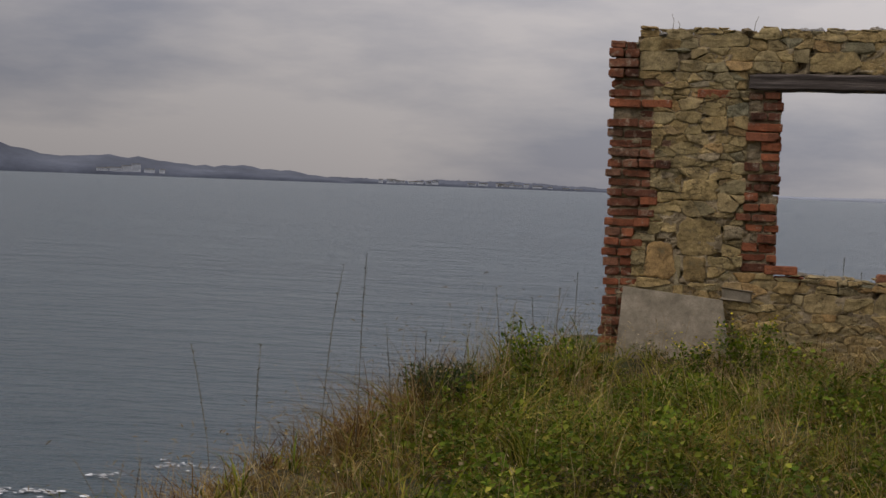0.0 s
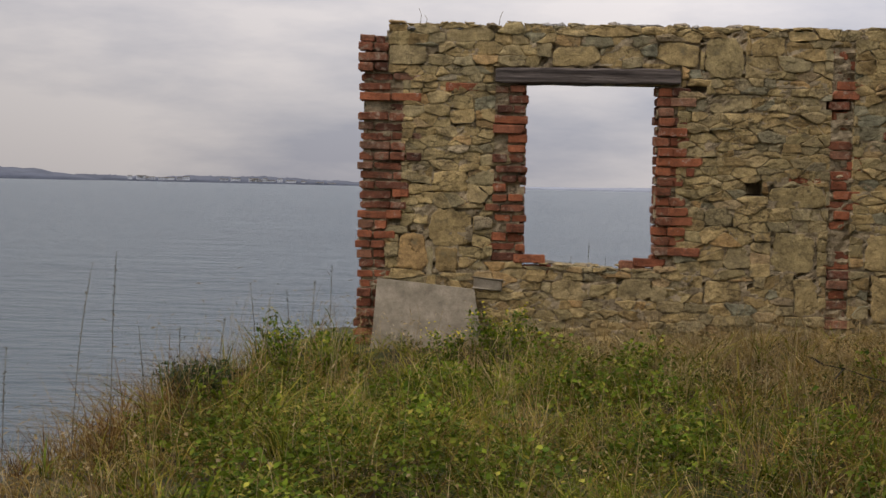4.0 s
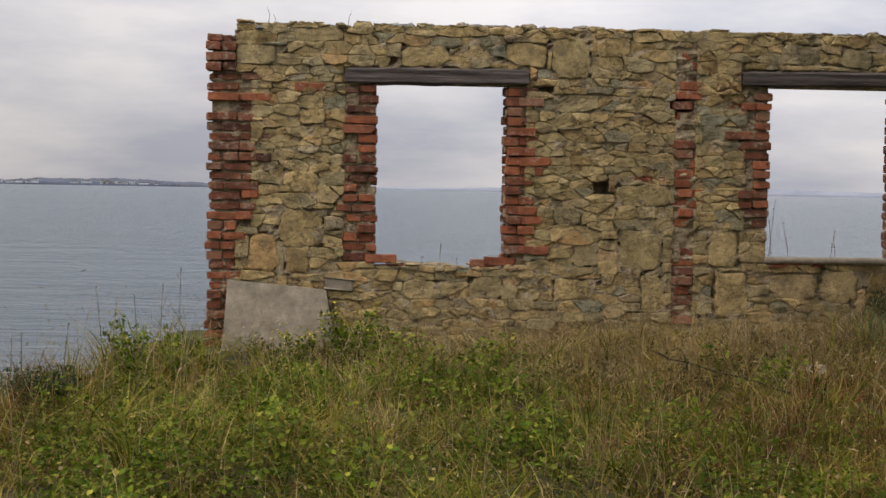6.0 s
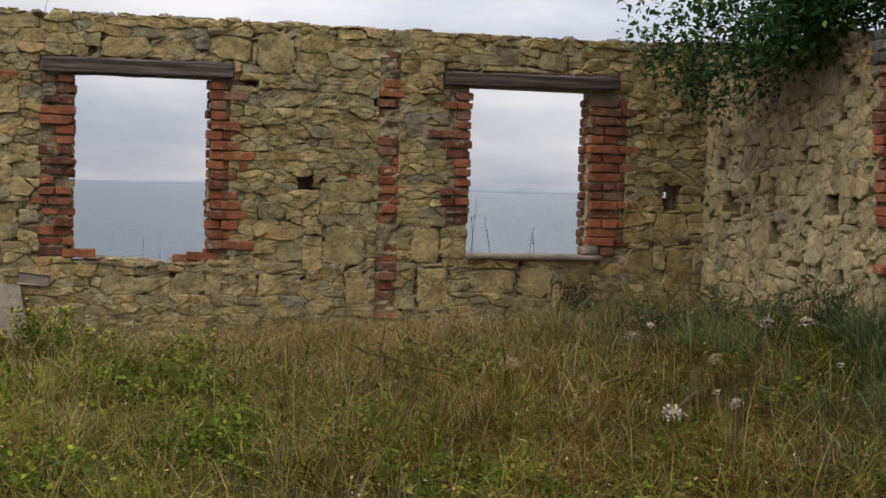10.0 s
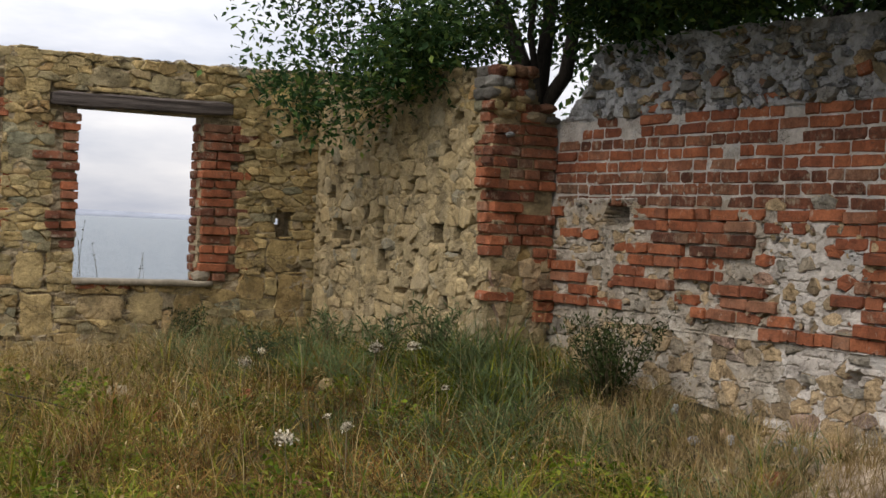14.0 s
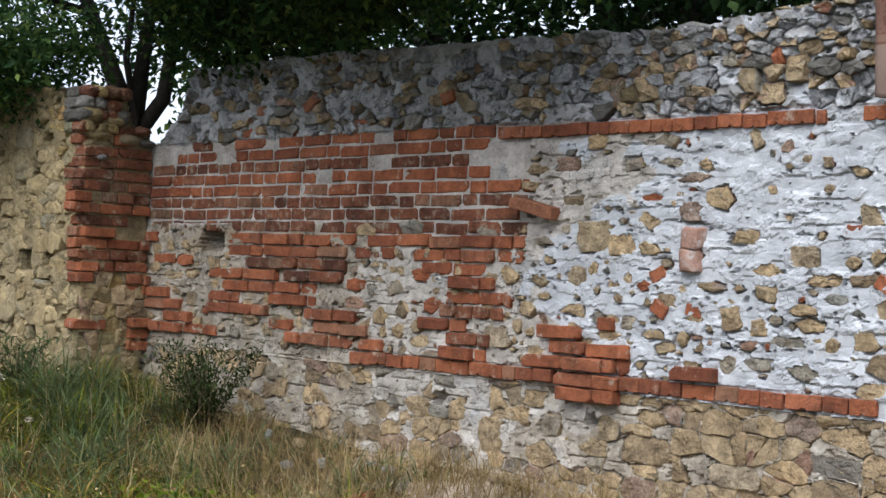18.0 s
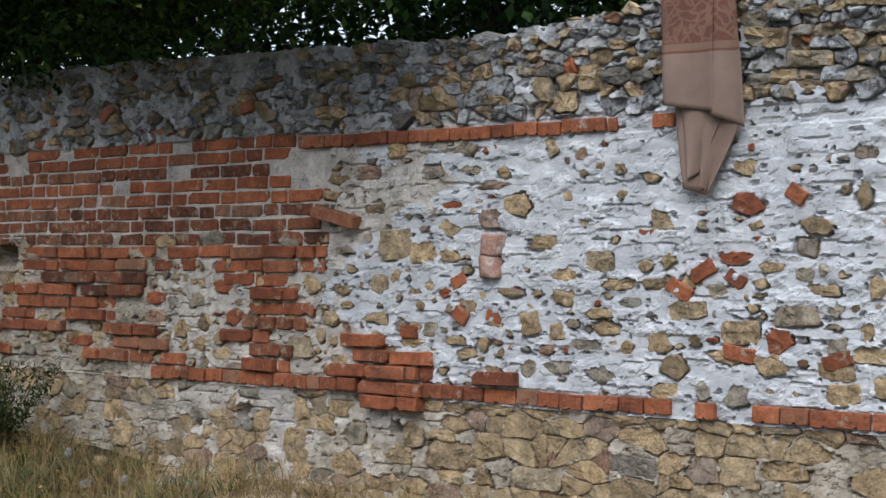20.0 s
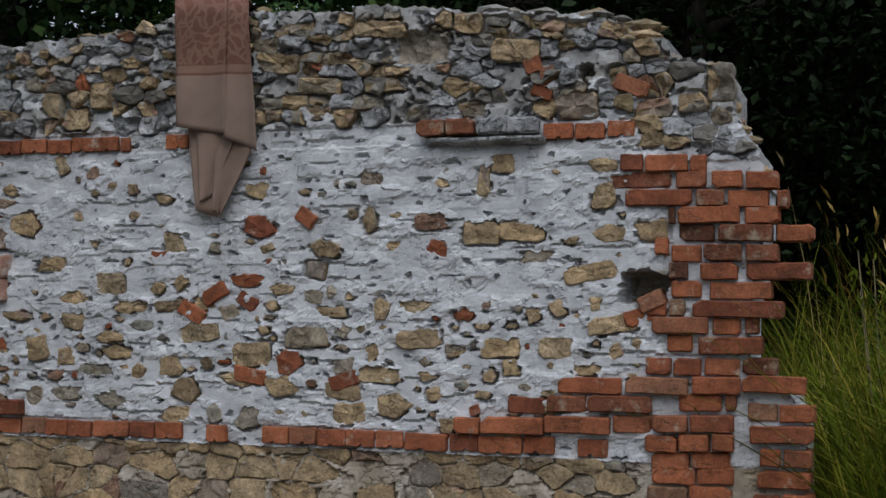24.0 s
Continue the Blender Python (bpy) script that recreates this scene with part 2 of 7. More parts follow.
EARTH = rough_surface("dry_earth", [(0.25, (0.030, 0.022, 0.011)), (0.5, (0.060, 0.043, 0.021)), (0.75, (0.12, 0.085, 0.042))], grain=0.55, patch=0.4, by_piece=False, coarse=2.5, fine=40, stain=(0.05, 0.062, 0.02), stain_at=(0.5, 0.62), stain_scale=0.9)
DUST = rough_surface("pale_dusty_earth", [(0.25, (0.32, 0.245, 0.18)), (0.5, (0.45, 0.36, 0.275)), (0.75, (0.55, 0.455, 0.36))], grain=0.5, patch=0.35, by_piece=False, coarse=3.0, fine=40)
BARK = rough_surface("dark_bark", [(0.3, (0.025, 0.021, 0.018)), (0.7, (0.06, 0.05, 0.042))], by_piece=False, bump=0.9, stretch=(1, 1, 0.3))
# Far shores: the haze of distance is mixed into these blue-grey base colours.
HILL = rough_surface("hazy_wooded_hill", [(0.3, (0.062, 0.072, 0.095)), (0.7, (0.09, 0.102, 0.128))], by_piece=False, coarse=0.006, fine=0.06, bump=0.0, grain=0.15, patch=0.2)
FAR_HILL = rough_surface("haze_pale_hill", [(0.3, (0.20, 0.22, 0.255)), (0.7, (0.23, 0.25, 0.285))], by_piece=False, coarse=0.004, fine=0.03, bump=0.0, grain=0.1, patch=0.1)
# White render of the far houses, dimmed and blued by haze in its colour.
HAZED_WHITEWASH = rough_surface("hazed_white_render", [(0.3, (0.549, 0.570, 0.599)), (0.7, (0.609, 0.624, 0.640))], by_piece=False, coarse=0.05, fine=0.5, bump=0.0, grain=0.1, patch=0.15)
FOAM = rough_surface("sea_foam", [(0.3, (0.5, 0.52, 0.53)), (0.7, (0.8, 0.8, 0.8))], by_piece=False, coarse=1.5, fine=8)
GRASS_GREEN = leaf_surface("green_grass", [(0.0, (0.045, 0.072, 0.006)), (0.45, (0.11, 0.140, 0.012)), (0.8, (0.20, 0.20, 0.022)), (1.0, (0.34, 0.27, 0.05))], through=0.2)
GRASS_BLUE = leaf_surface("bluish_grass", [(0.0, (0.075, 0.116, 0.045)), (0.5, (0.128, 0.174, 0.075)), (1.0, (0.195, 0.217, 0.105))])
GRASS_DRY = leaf_surface("dry_grass", [(0.0, (0.088, 0.052, 0.012)), (0.4, (0.195, 0.124, 0.029)), (0.7, (0.290, 0.193, 0.050)), (0.9, (0.420, 0.305, 0.105)), (1.0, (0.600, 0.470, 0.235))])
GRASS_RUST = leaf_surface("rusty_grass", [(0.0, (0.070, 0.032, 0.012)), (0.5, (0.165, 0.084, 0.028)), (1.0, (0.31, 0.185, 0.062))])
WEED = leaf_surface("weed_leaf", [(0.0, (0.042, 0.076, 0.008)), (0.4, (0.092, 0.140, 0.012)), (0.75, (0.150, 0.200, 0.018)), (0.94, (0.22, 0.235, 0.030)), (1.0, (0.38, 0.31, 0.06))], through=0.3)
LEAF = leaf_surface("tree_leaf", [(0.0, (0.028, 0.062, 0.024)), (0.5, (0.055, 0.112, 0.038)), (0.85, (0.095, 0.165, 0.045)), (1.0, (0.190, 0.245, 0.055))], through=0.42, rough=0.42)
# Darker copy of the tree leaf: shade behind the wall is in the colour.
SHADE_LEAF = leaf_surface("shaded_tree_leaf", [(0.0, (0.014, 0.032, 0.011)), (0.6, (0.030, 0.060, 0.020)), (1.0, (0.060, 0.098, 0.026))], through=0.3)
HERB = leaf_surface("low_herb_leaf", [(0.0, (0.030, 0.042, 0.008)), (0.35, (0.062, 0.074, 0.015)), (0.6, (0.11, 0.095, 0.025)), (0.85, (0.165, 0.108, 0.036)), (1.0, (0.34, 0.26, 0.12))], through=0.2)
# Darkest copy: the wood's deep shade is put into the leaf colour.
DEEP_SHADE_LEAF = leaf_surface("shaded_wood_leaf", [(0.0, (0.008, 0.015, 0.007)), (0.6, (0.014, 0.025, 0.010)), (1.0, (0.022, 0.037, 0.013))], through=0.15)
BUSH = leaf_surface("dark_bush_leaf", [(0.0, (0.028, 0.042, 0.015)), (0.6, (0.055, 0.078, 0.026)), (1.0, (0.095, 0.110, 0.042))])
STEM = leaf_surface("dry_stem", [(0.0, (0.10, 0.085, 0.05)), (1.0, (0.22, 0.18, 0.11))], through=0.05)
YELLOW = leaf_surface("yellow_flower", [(0.0, (0.40, 0.32, 0.02)), (1.0, (0.55, 0.45, 0.04))])
STRAW = leaf_surface("pale_straw", [(0.0, (0.23, 0.160, 0.070)), (0.5, (0.36, 0.260, 0.120)), (1.0, (0.50, 0.395, 0.215))])
WHITE = leaf_surface("white_flower", [(0.0, (0.62, 0.54, 0.40)), (1.0, (0.80, 0.74, 0.60))])


def sea_surface():
    m, nt, bsdf = shader("grey_sea")
    n1 = noise_node(nt, 0.012, 4, 0.55, (1, 2.2, 1))
    c = ramp_node(nt, n1.outputs[0], [(0.3, (0.022, 0.044, 0.056)), (0.7, (0.038, 0.063, 0.076))]).outputs[0]
    link(nt, c, bsdf.inputs["Base Color"])
    bsdf.inputs["Roughness"].default_value, bsdf.inputs["IOR"].default_value = 0.28, 1.33
    n2 = noise_node(nt, 0.55, 6, 0.62, (0.7, 1.5, 1))
    n3 = noise_node(nt, 0.09, 4, 0.6, (0.6, 1.6, 1))
    h = math_node(nt, "ADD", n2.outputs[0], math_node(nt, "MULTIPLY", n3.outputs[0], 2.0))
    bp = nt.nodes.new("ShaderNodeBump")
    bp.inputs["Strength"].default_value, bp.inputs["Distance"].default_value = 0.9, 1.1
    link(nt, h, bp.inputs["Height"])
    link(nt, bp.outputs[0], bsdf.inputs["Normal"])
    return m


CLAY = rough_surface("dusty_pink_clay", [(0.3, (0.330, 0.180, 0.130)), (0.7, (0.470, 0.290, 0.225))], grain=0.3, patch=0.4, by_piece=False, bump=0.5, stain=(0.52, 0.47, 0.43), stain_at=(0.52, 0.68), stain_scale=15)
SEA = sea_surface()


# ---- mesh helpers ----
RNG = np.random.default_rng(7)
RND = random.Random(11)


def mesh_of(name, verts, faces, mats, smooth=False, slots=None):
    me = bpy.data.meshes.new(name)
    me.from_pydata([tuple(v) for v in verts], [], faces)
    for m in mats:
        me.materials.append(m)
    if slots is not None:
        me.polygons.foreach_set("material_index", slots)
    if smooth:
        me.polygons.foreach_set("use_smooth", [True] * len(me.polygons))
    me.update()
    return me


def array_mesh(name, V, F, mats, smooth=False):
    """A mesh from numpy arrays of vertices and of triangles or quads."""
    me = bpy.data.meshes.new(name)
    k = F.shape[1]
    me.vertices.add(len(V))
    me.vertices.foreach_set("co", np.ascontiguousarray(V, np.float32).ravel())
    me.loops.add(F.size)
    me.loops.foreach_set("vertex_index", np.ascontiguousarray(F, np.int32).ravel())
    me.polygons.add(len(F))
    me.polygons.foreach_set("loop_start", np.arange(0, F.size, k, dtype=np.int32))
    me.polygons.foreach_set("loop_total", np.full(len(F), k, np.int32))
    if smooth:
        me.polygons.foreach_set("use_smooth", np.ones(len(F), bool))
    for m in mats:
        me.materials.append(m)
    me.update(calc_edges=True)
    return me


def part(name, data, material, parent, label=""):
    if isinstance(data, bmesh.types.BMesh):
        me = bpy.data.meshes.new(name)
        data.to_mesh(me)
        data.free()
        data = me
    if material and not data.materials:
        data.materials.append(material)
    ob = new(name, data)
    ob.parent = parent
    return tagged(ob, label)


def tube(points, radii, sides=7):
    """A tapered round limb along points."""
    verts, faces = [], []
    for i, (p, r) in enumerate(zip(points, radii)):
        p = Vector(p)
        d = (Vector(points[min(i + 1, len(points) - 1)]) - Vector(points[max(i - 1, 0)])).normalized()
        a = d.orthogonal().normalized()
        b = d.cross(a)
        for k in range(sides):
            t = 2 * math.pi * k / sides
            verts.append(p + (a * math.cos(t) + b * math.sin(t)) * r)
        if i:
            for k in range(sides):
                o, q = (i - 1) * sides, i * sides
                faces.append((o + k, o + (k + 1) % sides, q + (k + 1) % sides, q + k))
    faces.append(tuple(range(sides))[::-1])
    faces.append(tuple(range(len(verts) - sides, len(verts))))
    return verts, faces


def merged(lists):
    verts, faces = [], []
    for v, f in lists:
        o = len(verts)
        verts += v
        faces += [tuple(i + o for i in q) for q in f]
    return verts, faces


class Plane:
    """A wall's front: u along it, v up, n out of it towards the yard."""

    def __init__(self, origin, along):
        u = Vector(along).normalized()
        self.m = Matrix((( u.x, 0, u.y, origin[0]), (u.y, 0, -u.x, origin[1]), (0, 1, 0, origin[2]), (0, 0, 0, 1)))

    def at(self, u, v, n=0.0):
        return self.m @ Vector((u, v, n))


SEAWARD = Plane((0, 10.744, 0), (1, 0, 0))
RETURN = Plane((5.306, 10.744, 0), (0.013, -1, 0))
PIER_END = Plane((5.343, 7.92, 0), (1, 0, 0))
INLAND = Plane((5.861, 8.0, 0), (0.013, -1, 0))


def inside(u, v, poly):
    r, j = False, len(poly) - 1
    for i in range(len(poly)):
        (a, b), (c, d) = poly[i], poly[j]
        if (b > v) != (d > v) and u < (c - a) * (v - b) / (d - b) + a:
            r = not r
        j = i
    return r


def core(name, pl, lines_u, lines_v, solid, depth, front, mat, thick=0.47, soft=True, coat=None, loose=0.0):
    """The mortar body of a wall: a lattice of cells in which solid(u, v) holds, with a rough front at front(u, v)."""
    us, vs = lines_u, lines_v
    nu, nv = len(us) - 1, len(vs) - 1
    on = [[solid((us[i] + us[i + 1]) / 2, (vs[j] + vs[j + 1]) / 2) for j in range(nv)] for i in range(nu)]
    verts, faces, idx = [], [], {}

    def vert(i, j, back):
        key = (i, j, back)
        if key not in idx:
            u, v = us[i], vs[j]
            n = -thick if back else front(u, v)
            idx[key] = len(verts)
            if loose and not back and v > 0.4:
                u, v = u + loose * noise.noise((u * 61, v * 67, 80)), v + loose * noise.noise((u * 59, v * 71, 81))
            verts.append(pl.at(u, v, n))
        return idx[key]

    for i in range(nu):
        for j in range(nv):
            if not on[i][j]:
                continue
            faces.append((vert(i, j, 0), vert(i + 1, j, 0), vert(i + 1, j + 1, 0), vert(i, j + 1, 0)))
            faces.append((vert(i, j, 1), vert(i, j + 1, 1), vert(i + 1, j + 1, 1), vert(i + 1, j, 1)))
            for di, dj, a, b in ((-1, 0, (0, 1), (0, 0)), (1, 0, (1, 0), (1, 1)), (0, -1, (0, 0), (1, 0)), (0, 1, (1, 1), (0, 1))):
                ii, jj = i + di, j + dj
                if 0 <= ii < nu and 0 <= jj < nv and on[ii][jj]:
                    continue
                p, q = (i + a[0], j + a[1]), (i + b[0], j + b[1])
                faces.append((vert(*q, 0), vert(*p, 0), vert(*p, 1), vert(*q, 1)))
    slots = None
    if coat:
        mats = [mat] + coat[0]
        inv = pl.m.inverted()
        slots = []
        for f in faces:
            q = inv @ verts[f[0]]
            slots.append(coat[1](q.x, q.y))
        return new(name, mesh_of(name, verts, faces, mats, soft, slots))
    return new(name, mesh_of(name, verts, faces, [mat], soft))


def lines(a, b, step, keep=()):
    out = sorted(set([round(a + i * (b - a) / round((b - a) / step), 4) for i in range(round((b - a) / step) + 1)]))
    out = [x for x in out if all(abs(x - k) > step * 0.45 for k in keep)] + [k for k in keep if a <= k <= b]
    return sorted(out)


def clip(poly, nx, ny, c):
    out = []
    for i in range(len(poly)):
        p, q = poly[i], poly[(i + 1) % len(poly)]
        dp, dq = nx * p[0] + ny * p[1] - c, nx * q[0] + ny * q[1] - c
        if dp <= 0:
            out.append(p)
        if (dp < 0) != (dq < 0) and dp != dq:
            t = dp / (dp - dq)
            out.append((p[0] + (q[0] - p[0]) * t, p[1] + (q[1] - p[1]) * t))
    return out


def rubble_seeds(u0, u1, v0, v1, du, dv, big=()):
    """Rough courses of stones: (u, v, weight), with large stones given as (u, v, width, height)."""
    seeds = [(u, v, (w * h) * 0.26, True) for u, v, w, h in big]
    v = v0 + dv * 0.5
    while v < v1:
        h = dv * RND.uniform(0.75, 1.3)
        u = u0 - du * RND.random()
        while u < u1 + du:
            w = du * RND.choice((0.35, 0.5, 0.7, 0.9, 1.15, 1.6))
            uu, vv = u + w / 2, v + RND.uniform(-0.4, 0.4) * dv
            if all(abs(uu - a) > (bw + w * 0.7) / 2 or abs(vv - b) > (bh + dv * 0.7) / 2 for a, b, bw, bh in big):
                seeds.append((uu, vv, 0.10 * w * w * RND.uniform(0.4, 1.0), False))
            u += w
        v += h
    return seeds


def cells(seeds, tall, reach):
    """The cells of a weighted Voronoi diagram, flattened by tall."""
    P = np.array([(s[0], s[1] * tall) for s in seeds])
    W = np.array([s[2] for s in seeds])
    out = []
    for i, (x, y) in enumerate(P):
        d = ((P - P[i]) ** 2).sum(1)
        near = np.argsort(d)[1:26]
        poly = [(x - reach, y - reach), (x + reach, y - reach), (x + reach, y + reach), (x - reach, y + reach)]
        for j in near:
            if d[j] > (2.4 * reach) ** 2:
                break
            nx, ny = 2 * (P[j] - P[i])
            c = (P[j] ** 2).sum() - W[j] - (P[i] ** 2).sum() + W[i]
            poly = clip(poly, nx, ny, c)
            if len(poly) < 3:
                break
        if len(poly) >= 3:
            out.append(([(a, b / tall) for a, b in poly], seeds[i][3]))
    return out


def push_out(poly, box, at):
    """A stone's outline cut back to the side of a box on which its middle lies."""
    if min(p[0] for p in poly) >= box[1] or max(p[0] for p in poly) <= box[0] or min(p[1] for p in poly) >= box[3] or max(p[1] for p in poly) <= box[2]:
        return poly
    gaps = ((box[0] - at[0], (1, 0, box[0])), (at[0] - box[1], (-1, 0, -box[1])), (1.6 * (box[2] - at[1]), (0, 1, box[2])), (1.6 * (at[1] - box[3]), (0, -1, -box[3])))
    return clip(poly, *max(gaps)[1])


def area(poly):
    return abs(sum(p[0] * q[1] - q[0] * p[1] for p, q in zip(poly, poly[1:] + poly[:1]))) / 2


def rubble(u0, u1, v0, v1, du, dv, big, blocked, tall=1.9):
    """Irregular stones that fill a stretch of wall: large ones given as (u, v, width, height), the others packed round them and round what is blocked."""
    large = [(u - w / 2, u + w / 2, v - g / 2, v + g / 2) for u, v, w, g in big]
    seeds, v = [], v0
    while v < v1 + dv:
        u, drift = u0 - du * RND.random(), RND.uniform(-0.2, 0.2) * dv
        while u < u1 + du:
            w = du * RND.choice((0.4, 0.55, 0.75, 0.95, 1.2, 1.55))
            uu, vv = u + w / 2, v + drift + RND.gauss(0, 0.24) * dv
            if not near_hole(uu, vv, large, 0.006):
                seeds.append((uu, vv, RND.uniform(0.0, 0.16) * w * w, False))
            u += w
        v += dv * RND.choice((0.62, 0.8, 1.0, 1.2, 1.45))
    out = []
    for (a, b, c, d) in large:
        cu, cv, ring = box_outline((a, b, c, d), 0.0)
        out.append(([(cu + x, cv + y) for x, y in ring], True))
    for k, (poly, _) in enumerate(cells(seeds, tall, 0.42)):
        at = (sum(p[0] for p in poly) / len(poly), sum(p[1] for p in poly) / len(poly))
        for box in large + blocked:
            if len(poly) > 2:
                poly = push_out(poly, box, at)
        if len(poly) > 2 and area(poly) > 0.0009 and max(p[0] for p in poly) - min(p[0] for p in poly) > 0.03 and max(p[1] for p in poly) - min(p[1] for p in poly) > 0.02:
            out.append((poly, False))
    return out


def stone_outline(poly, gap):
    """A worn outline: the edges wander and the corners are rounded off."""
    cu, cv = sum(p[0] for p in poly) / len(poly), sum(p[1] for p in poly) / len(poly)
    tidy = []
    for p in poly:
        if not tidy or math.dist(p, tidy[-1]) > 0.012:
            tidy.append(p)
    if len(tidy) < 3:
        tidy = poly
    ring = []
    for i in range(len(tidy)):
        p, q = tidy[i], tidy[(i + 1) % len(tidy)]
        d = math.dist(p, q)
        nx, ny = (q[1] - p[1]) / max(d, 1e-5), -(q[0] - p[0]) / max(d, 1e-5)
        cut = RND.uniform(0.04, 0.13)
        for t in (cut, RND.uniform(0.3, 0.45), RND.uniform(0.55, 0.7), 1 - cut) if d > 0.05 else (0.12, 0.6):
            j = RND.uniform(-0.06, 0.05) * min(d, 0.12)
            ring.append((p[0] + (q[0] - p[0]) * t + nx * j, p[1] + (q[1] - p[1]) * t + ny * j))
    out = []
    for a, b in ring:
        du, dv = a - cu, b - cv
        s = max(0.5, 1 - gap / max(math.hypot(du, dv), 1e-4))
        out.append((du * s, dv * s))
    return cu, cv, out


def near_hole(u, v, holes, m=0.0):
    return any(h[0] - m < u < h[1] + m and h[2] - m < v < h[3] + m for h in holes)


def box_outline(box, gap):
    """A broken outline round a box: slanted ends, knocked-off corners, uneven edges."""
    a, b, c, e = box[0] + gap, box[1] - gap, box[2] + gap, box[3] - gap
    w, g = b - a, e - c
    s = min(w, g)
    cut = [(RND.uniform(0.04, 0.30) * min(w, 2 * g), RND.uniform(0.06, 0.34) * s) for _ in range(4)]
    slant = [RND.uniform(-0.12, 0.12) * s for _ in range(4)]
    keys = [(a + cut[0][0], c), (b - cut[1][0], c + slant[0] * 0.5), (b + slant[1], c + cut[1][1]), (b - abs(slant[1]), e - cut[2][1]), (b - cut[2][0], e + slant[2] * 0.5), (a + cut[3][0], e), (a + abs(slant[3]), e - cut[3][1]), (a - slant[3] * 0.6, c + cut[0][1])]
    ring, seed = [], RND.uniform(0, 90)
    for i in range(8):
        p, q = keys[i], keys[(i + 1) % 8]
        d = math.dist(p, q)
        for t in ((0.0, 0.27, 0.5, 0.77) if d > 0.09 else (0.0, 0.5) if d > 0.03 else (0.0,)):
            j = RND.uniform(-0.06, 0.04) * s if t else 0.0
            ring.append((p[0] + (q[0] - p[0]) * t + (q[1] - p[1]) / max(d, 1e-5) * j, p[1] + (q[1] - p[1]) * t - (q[0] - p[0]) / max(d, 1e-5) * j))
    cu, cv = (a + b) / 2, (c + e) / 2
    turn = RND.gauss(0, 0.075) * min(1.0, 2.5 * g / w)
    return cu, cv, [(x - cu - turn * (y - cv), y - cv + turn * (x - cu)) for x, y in ring]


BLOCK = ((0.0, -0.004, 0.3), (0.004, 0.0, 1.0), (0.018, 0.0, 1.0))
SOFT = ((0.0, -0.010, 0.5), (0.006, -0.003, 1.0), (0.018, 0.0, 1.0))
SUNK = ((0.0, -0.030, 0.5), (0.010, -0.010, 1.0), (0.024, 0.0, 1.0))


def stone_mesh(pl, outline, face, profile=BLOCK, rough=0.006, lean=0.08):
    """One stone in a wall: a broken face at depth face, whose edge follows profile (inset, depth, share of roughness)."""
    cu, cv, out = outline
    k = len(out)
    size = max(0.012, min(max(abs(p[0]) for p in out), max(abs(p[1]) for p in out)))
    tu, tv, seed = RND.uniform(-lean, lean), RND.uniform(-lean * 1.3, lean * 1.3), RND.uniform(0, 60)

    def height(du, dv, n, amount):
        a, b = noise.noise((du * 14, dv * 20, seed)), noise.noise((du * 45, dv * 55, seed))
        return face + n + du * tu + dv * tv + amount * rough * (1.4 * a + 0.9 * b)

    verts = [pl.at(cu + du, cv + dv, -0.07) for du, dv in out]
    for inset, n, amount in profile:
        for du, dv in out:
            s = 1 - min(0.6, inset / max(size, 0.3 * math.hypot(du, dv)))
            verts.append(pl.at(cu + du * s, cv + dv * s, height(du * s, dv * s, n, amount)))
    last = profile[-1][0] / size
    for s0 in (0.5,):
        for du, dv in out:
            verts.append(pl.at(cu + du * s0 * (1 - min(0.6, last)), cv + dv * s0 * (1 - min(0.6, last)), height(du * s0, dv * s0, 0, 1.0)))
    verts.append(pl.at(cu, cv, height(0, 0, 0, 1.0)))
    faces, rings = [], len(profile) + 2
    for q in range(rings - 1):
        for i in range(k):
            a, b = q * k + i, q * k + (i + 1) % k
            faces.append((a, b, b + k, a + k))
    for i in range(k):
        faces.append(((rings - 1) * k + i, (rings - 1) * k + (i + 1) % k, rings * k))
    return verts, faces


def set_stones(parent, items, limit, middle, name="stone", label=""):
    """Lays stones into a wall: those nearest along it as parts, the others joined."""
    items = sorted(items, key=lambda s: abs(s[0] - middle))
    for u, vf, mat in items[:limit]:
        me = mesh_of(name, *vf, [mat], True)
        me.set_sharp_from_angle(angle=radians(32))
        part(name, me, None, parent)
    by = {}
    for u, vf, mat in items[limit:]:
        by.setdefault(mat.name, (mat, []))[1].append(vf)
    for mat, group in by.values():
        me = mesh_of(name + "work", *merged(group), [mat], True)
        me.set_sharp_from_angle(angle=radians(32))
        rest = part(name + "work", me, None, parent, label)
        rest["kind"] = "stuff"


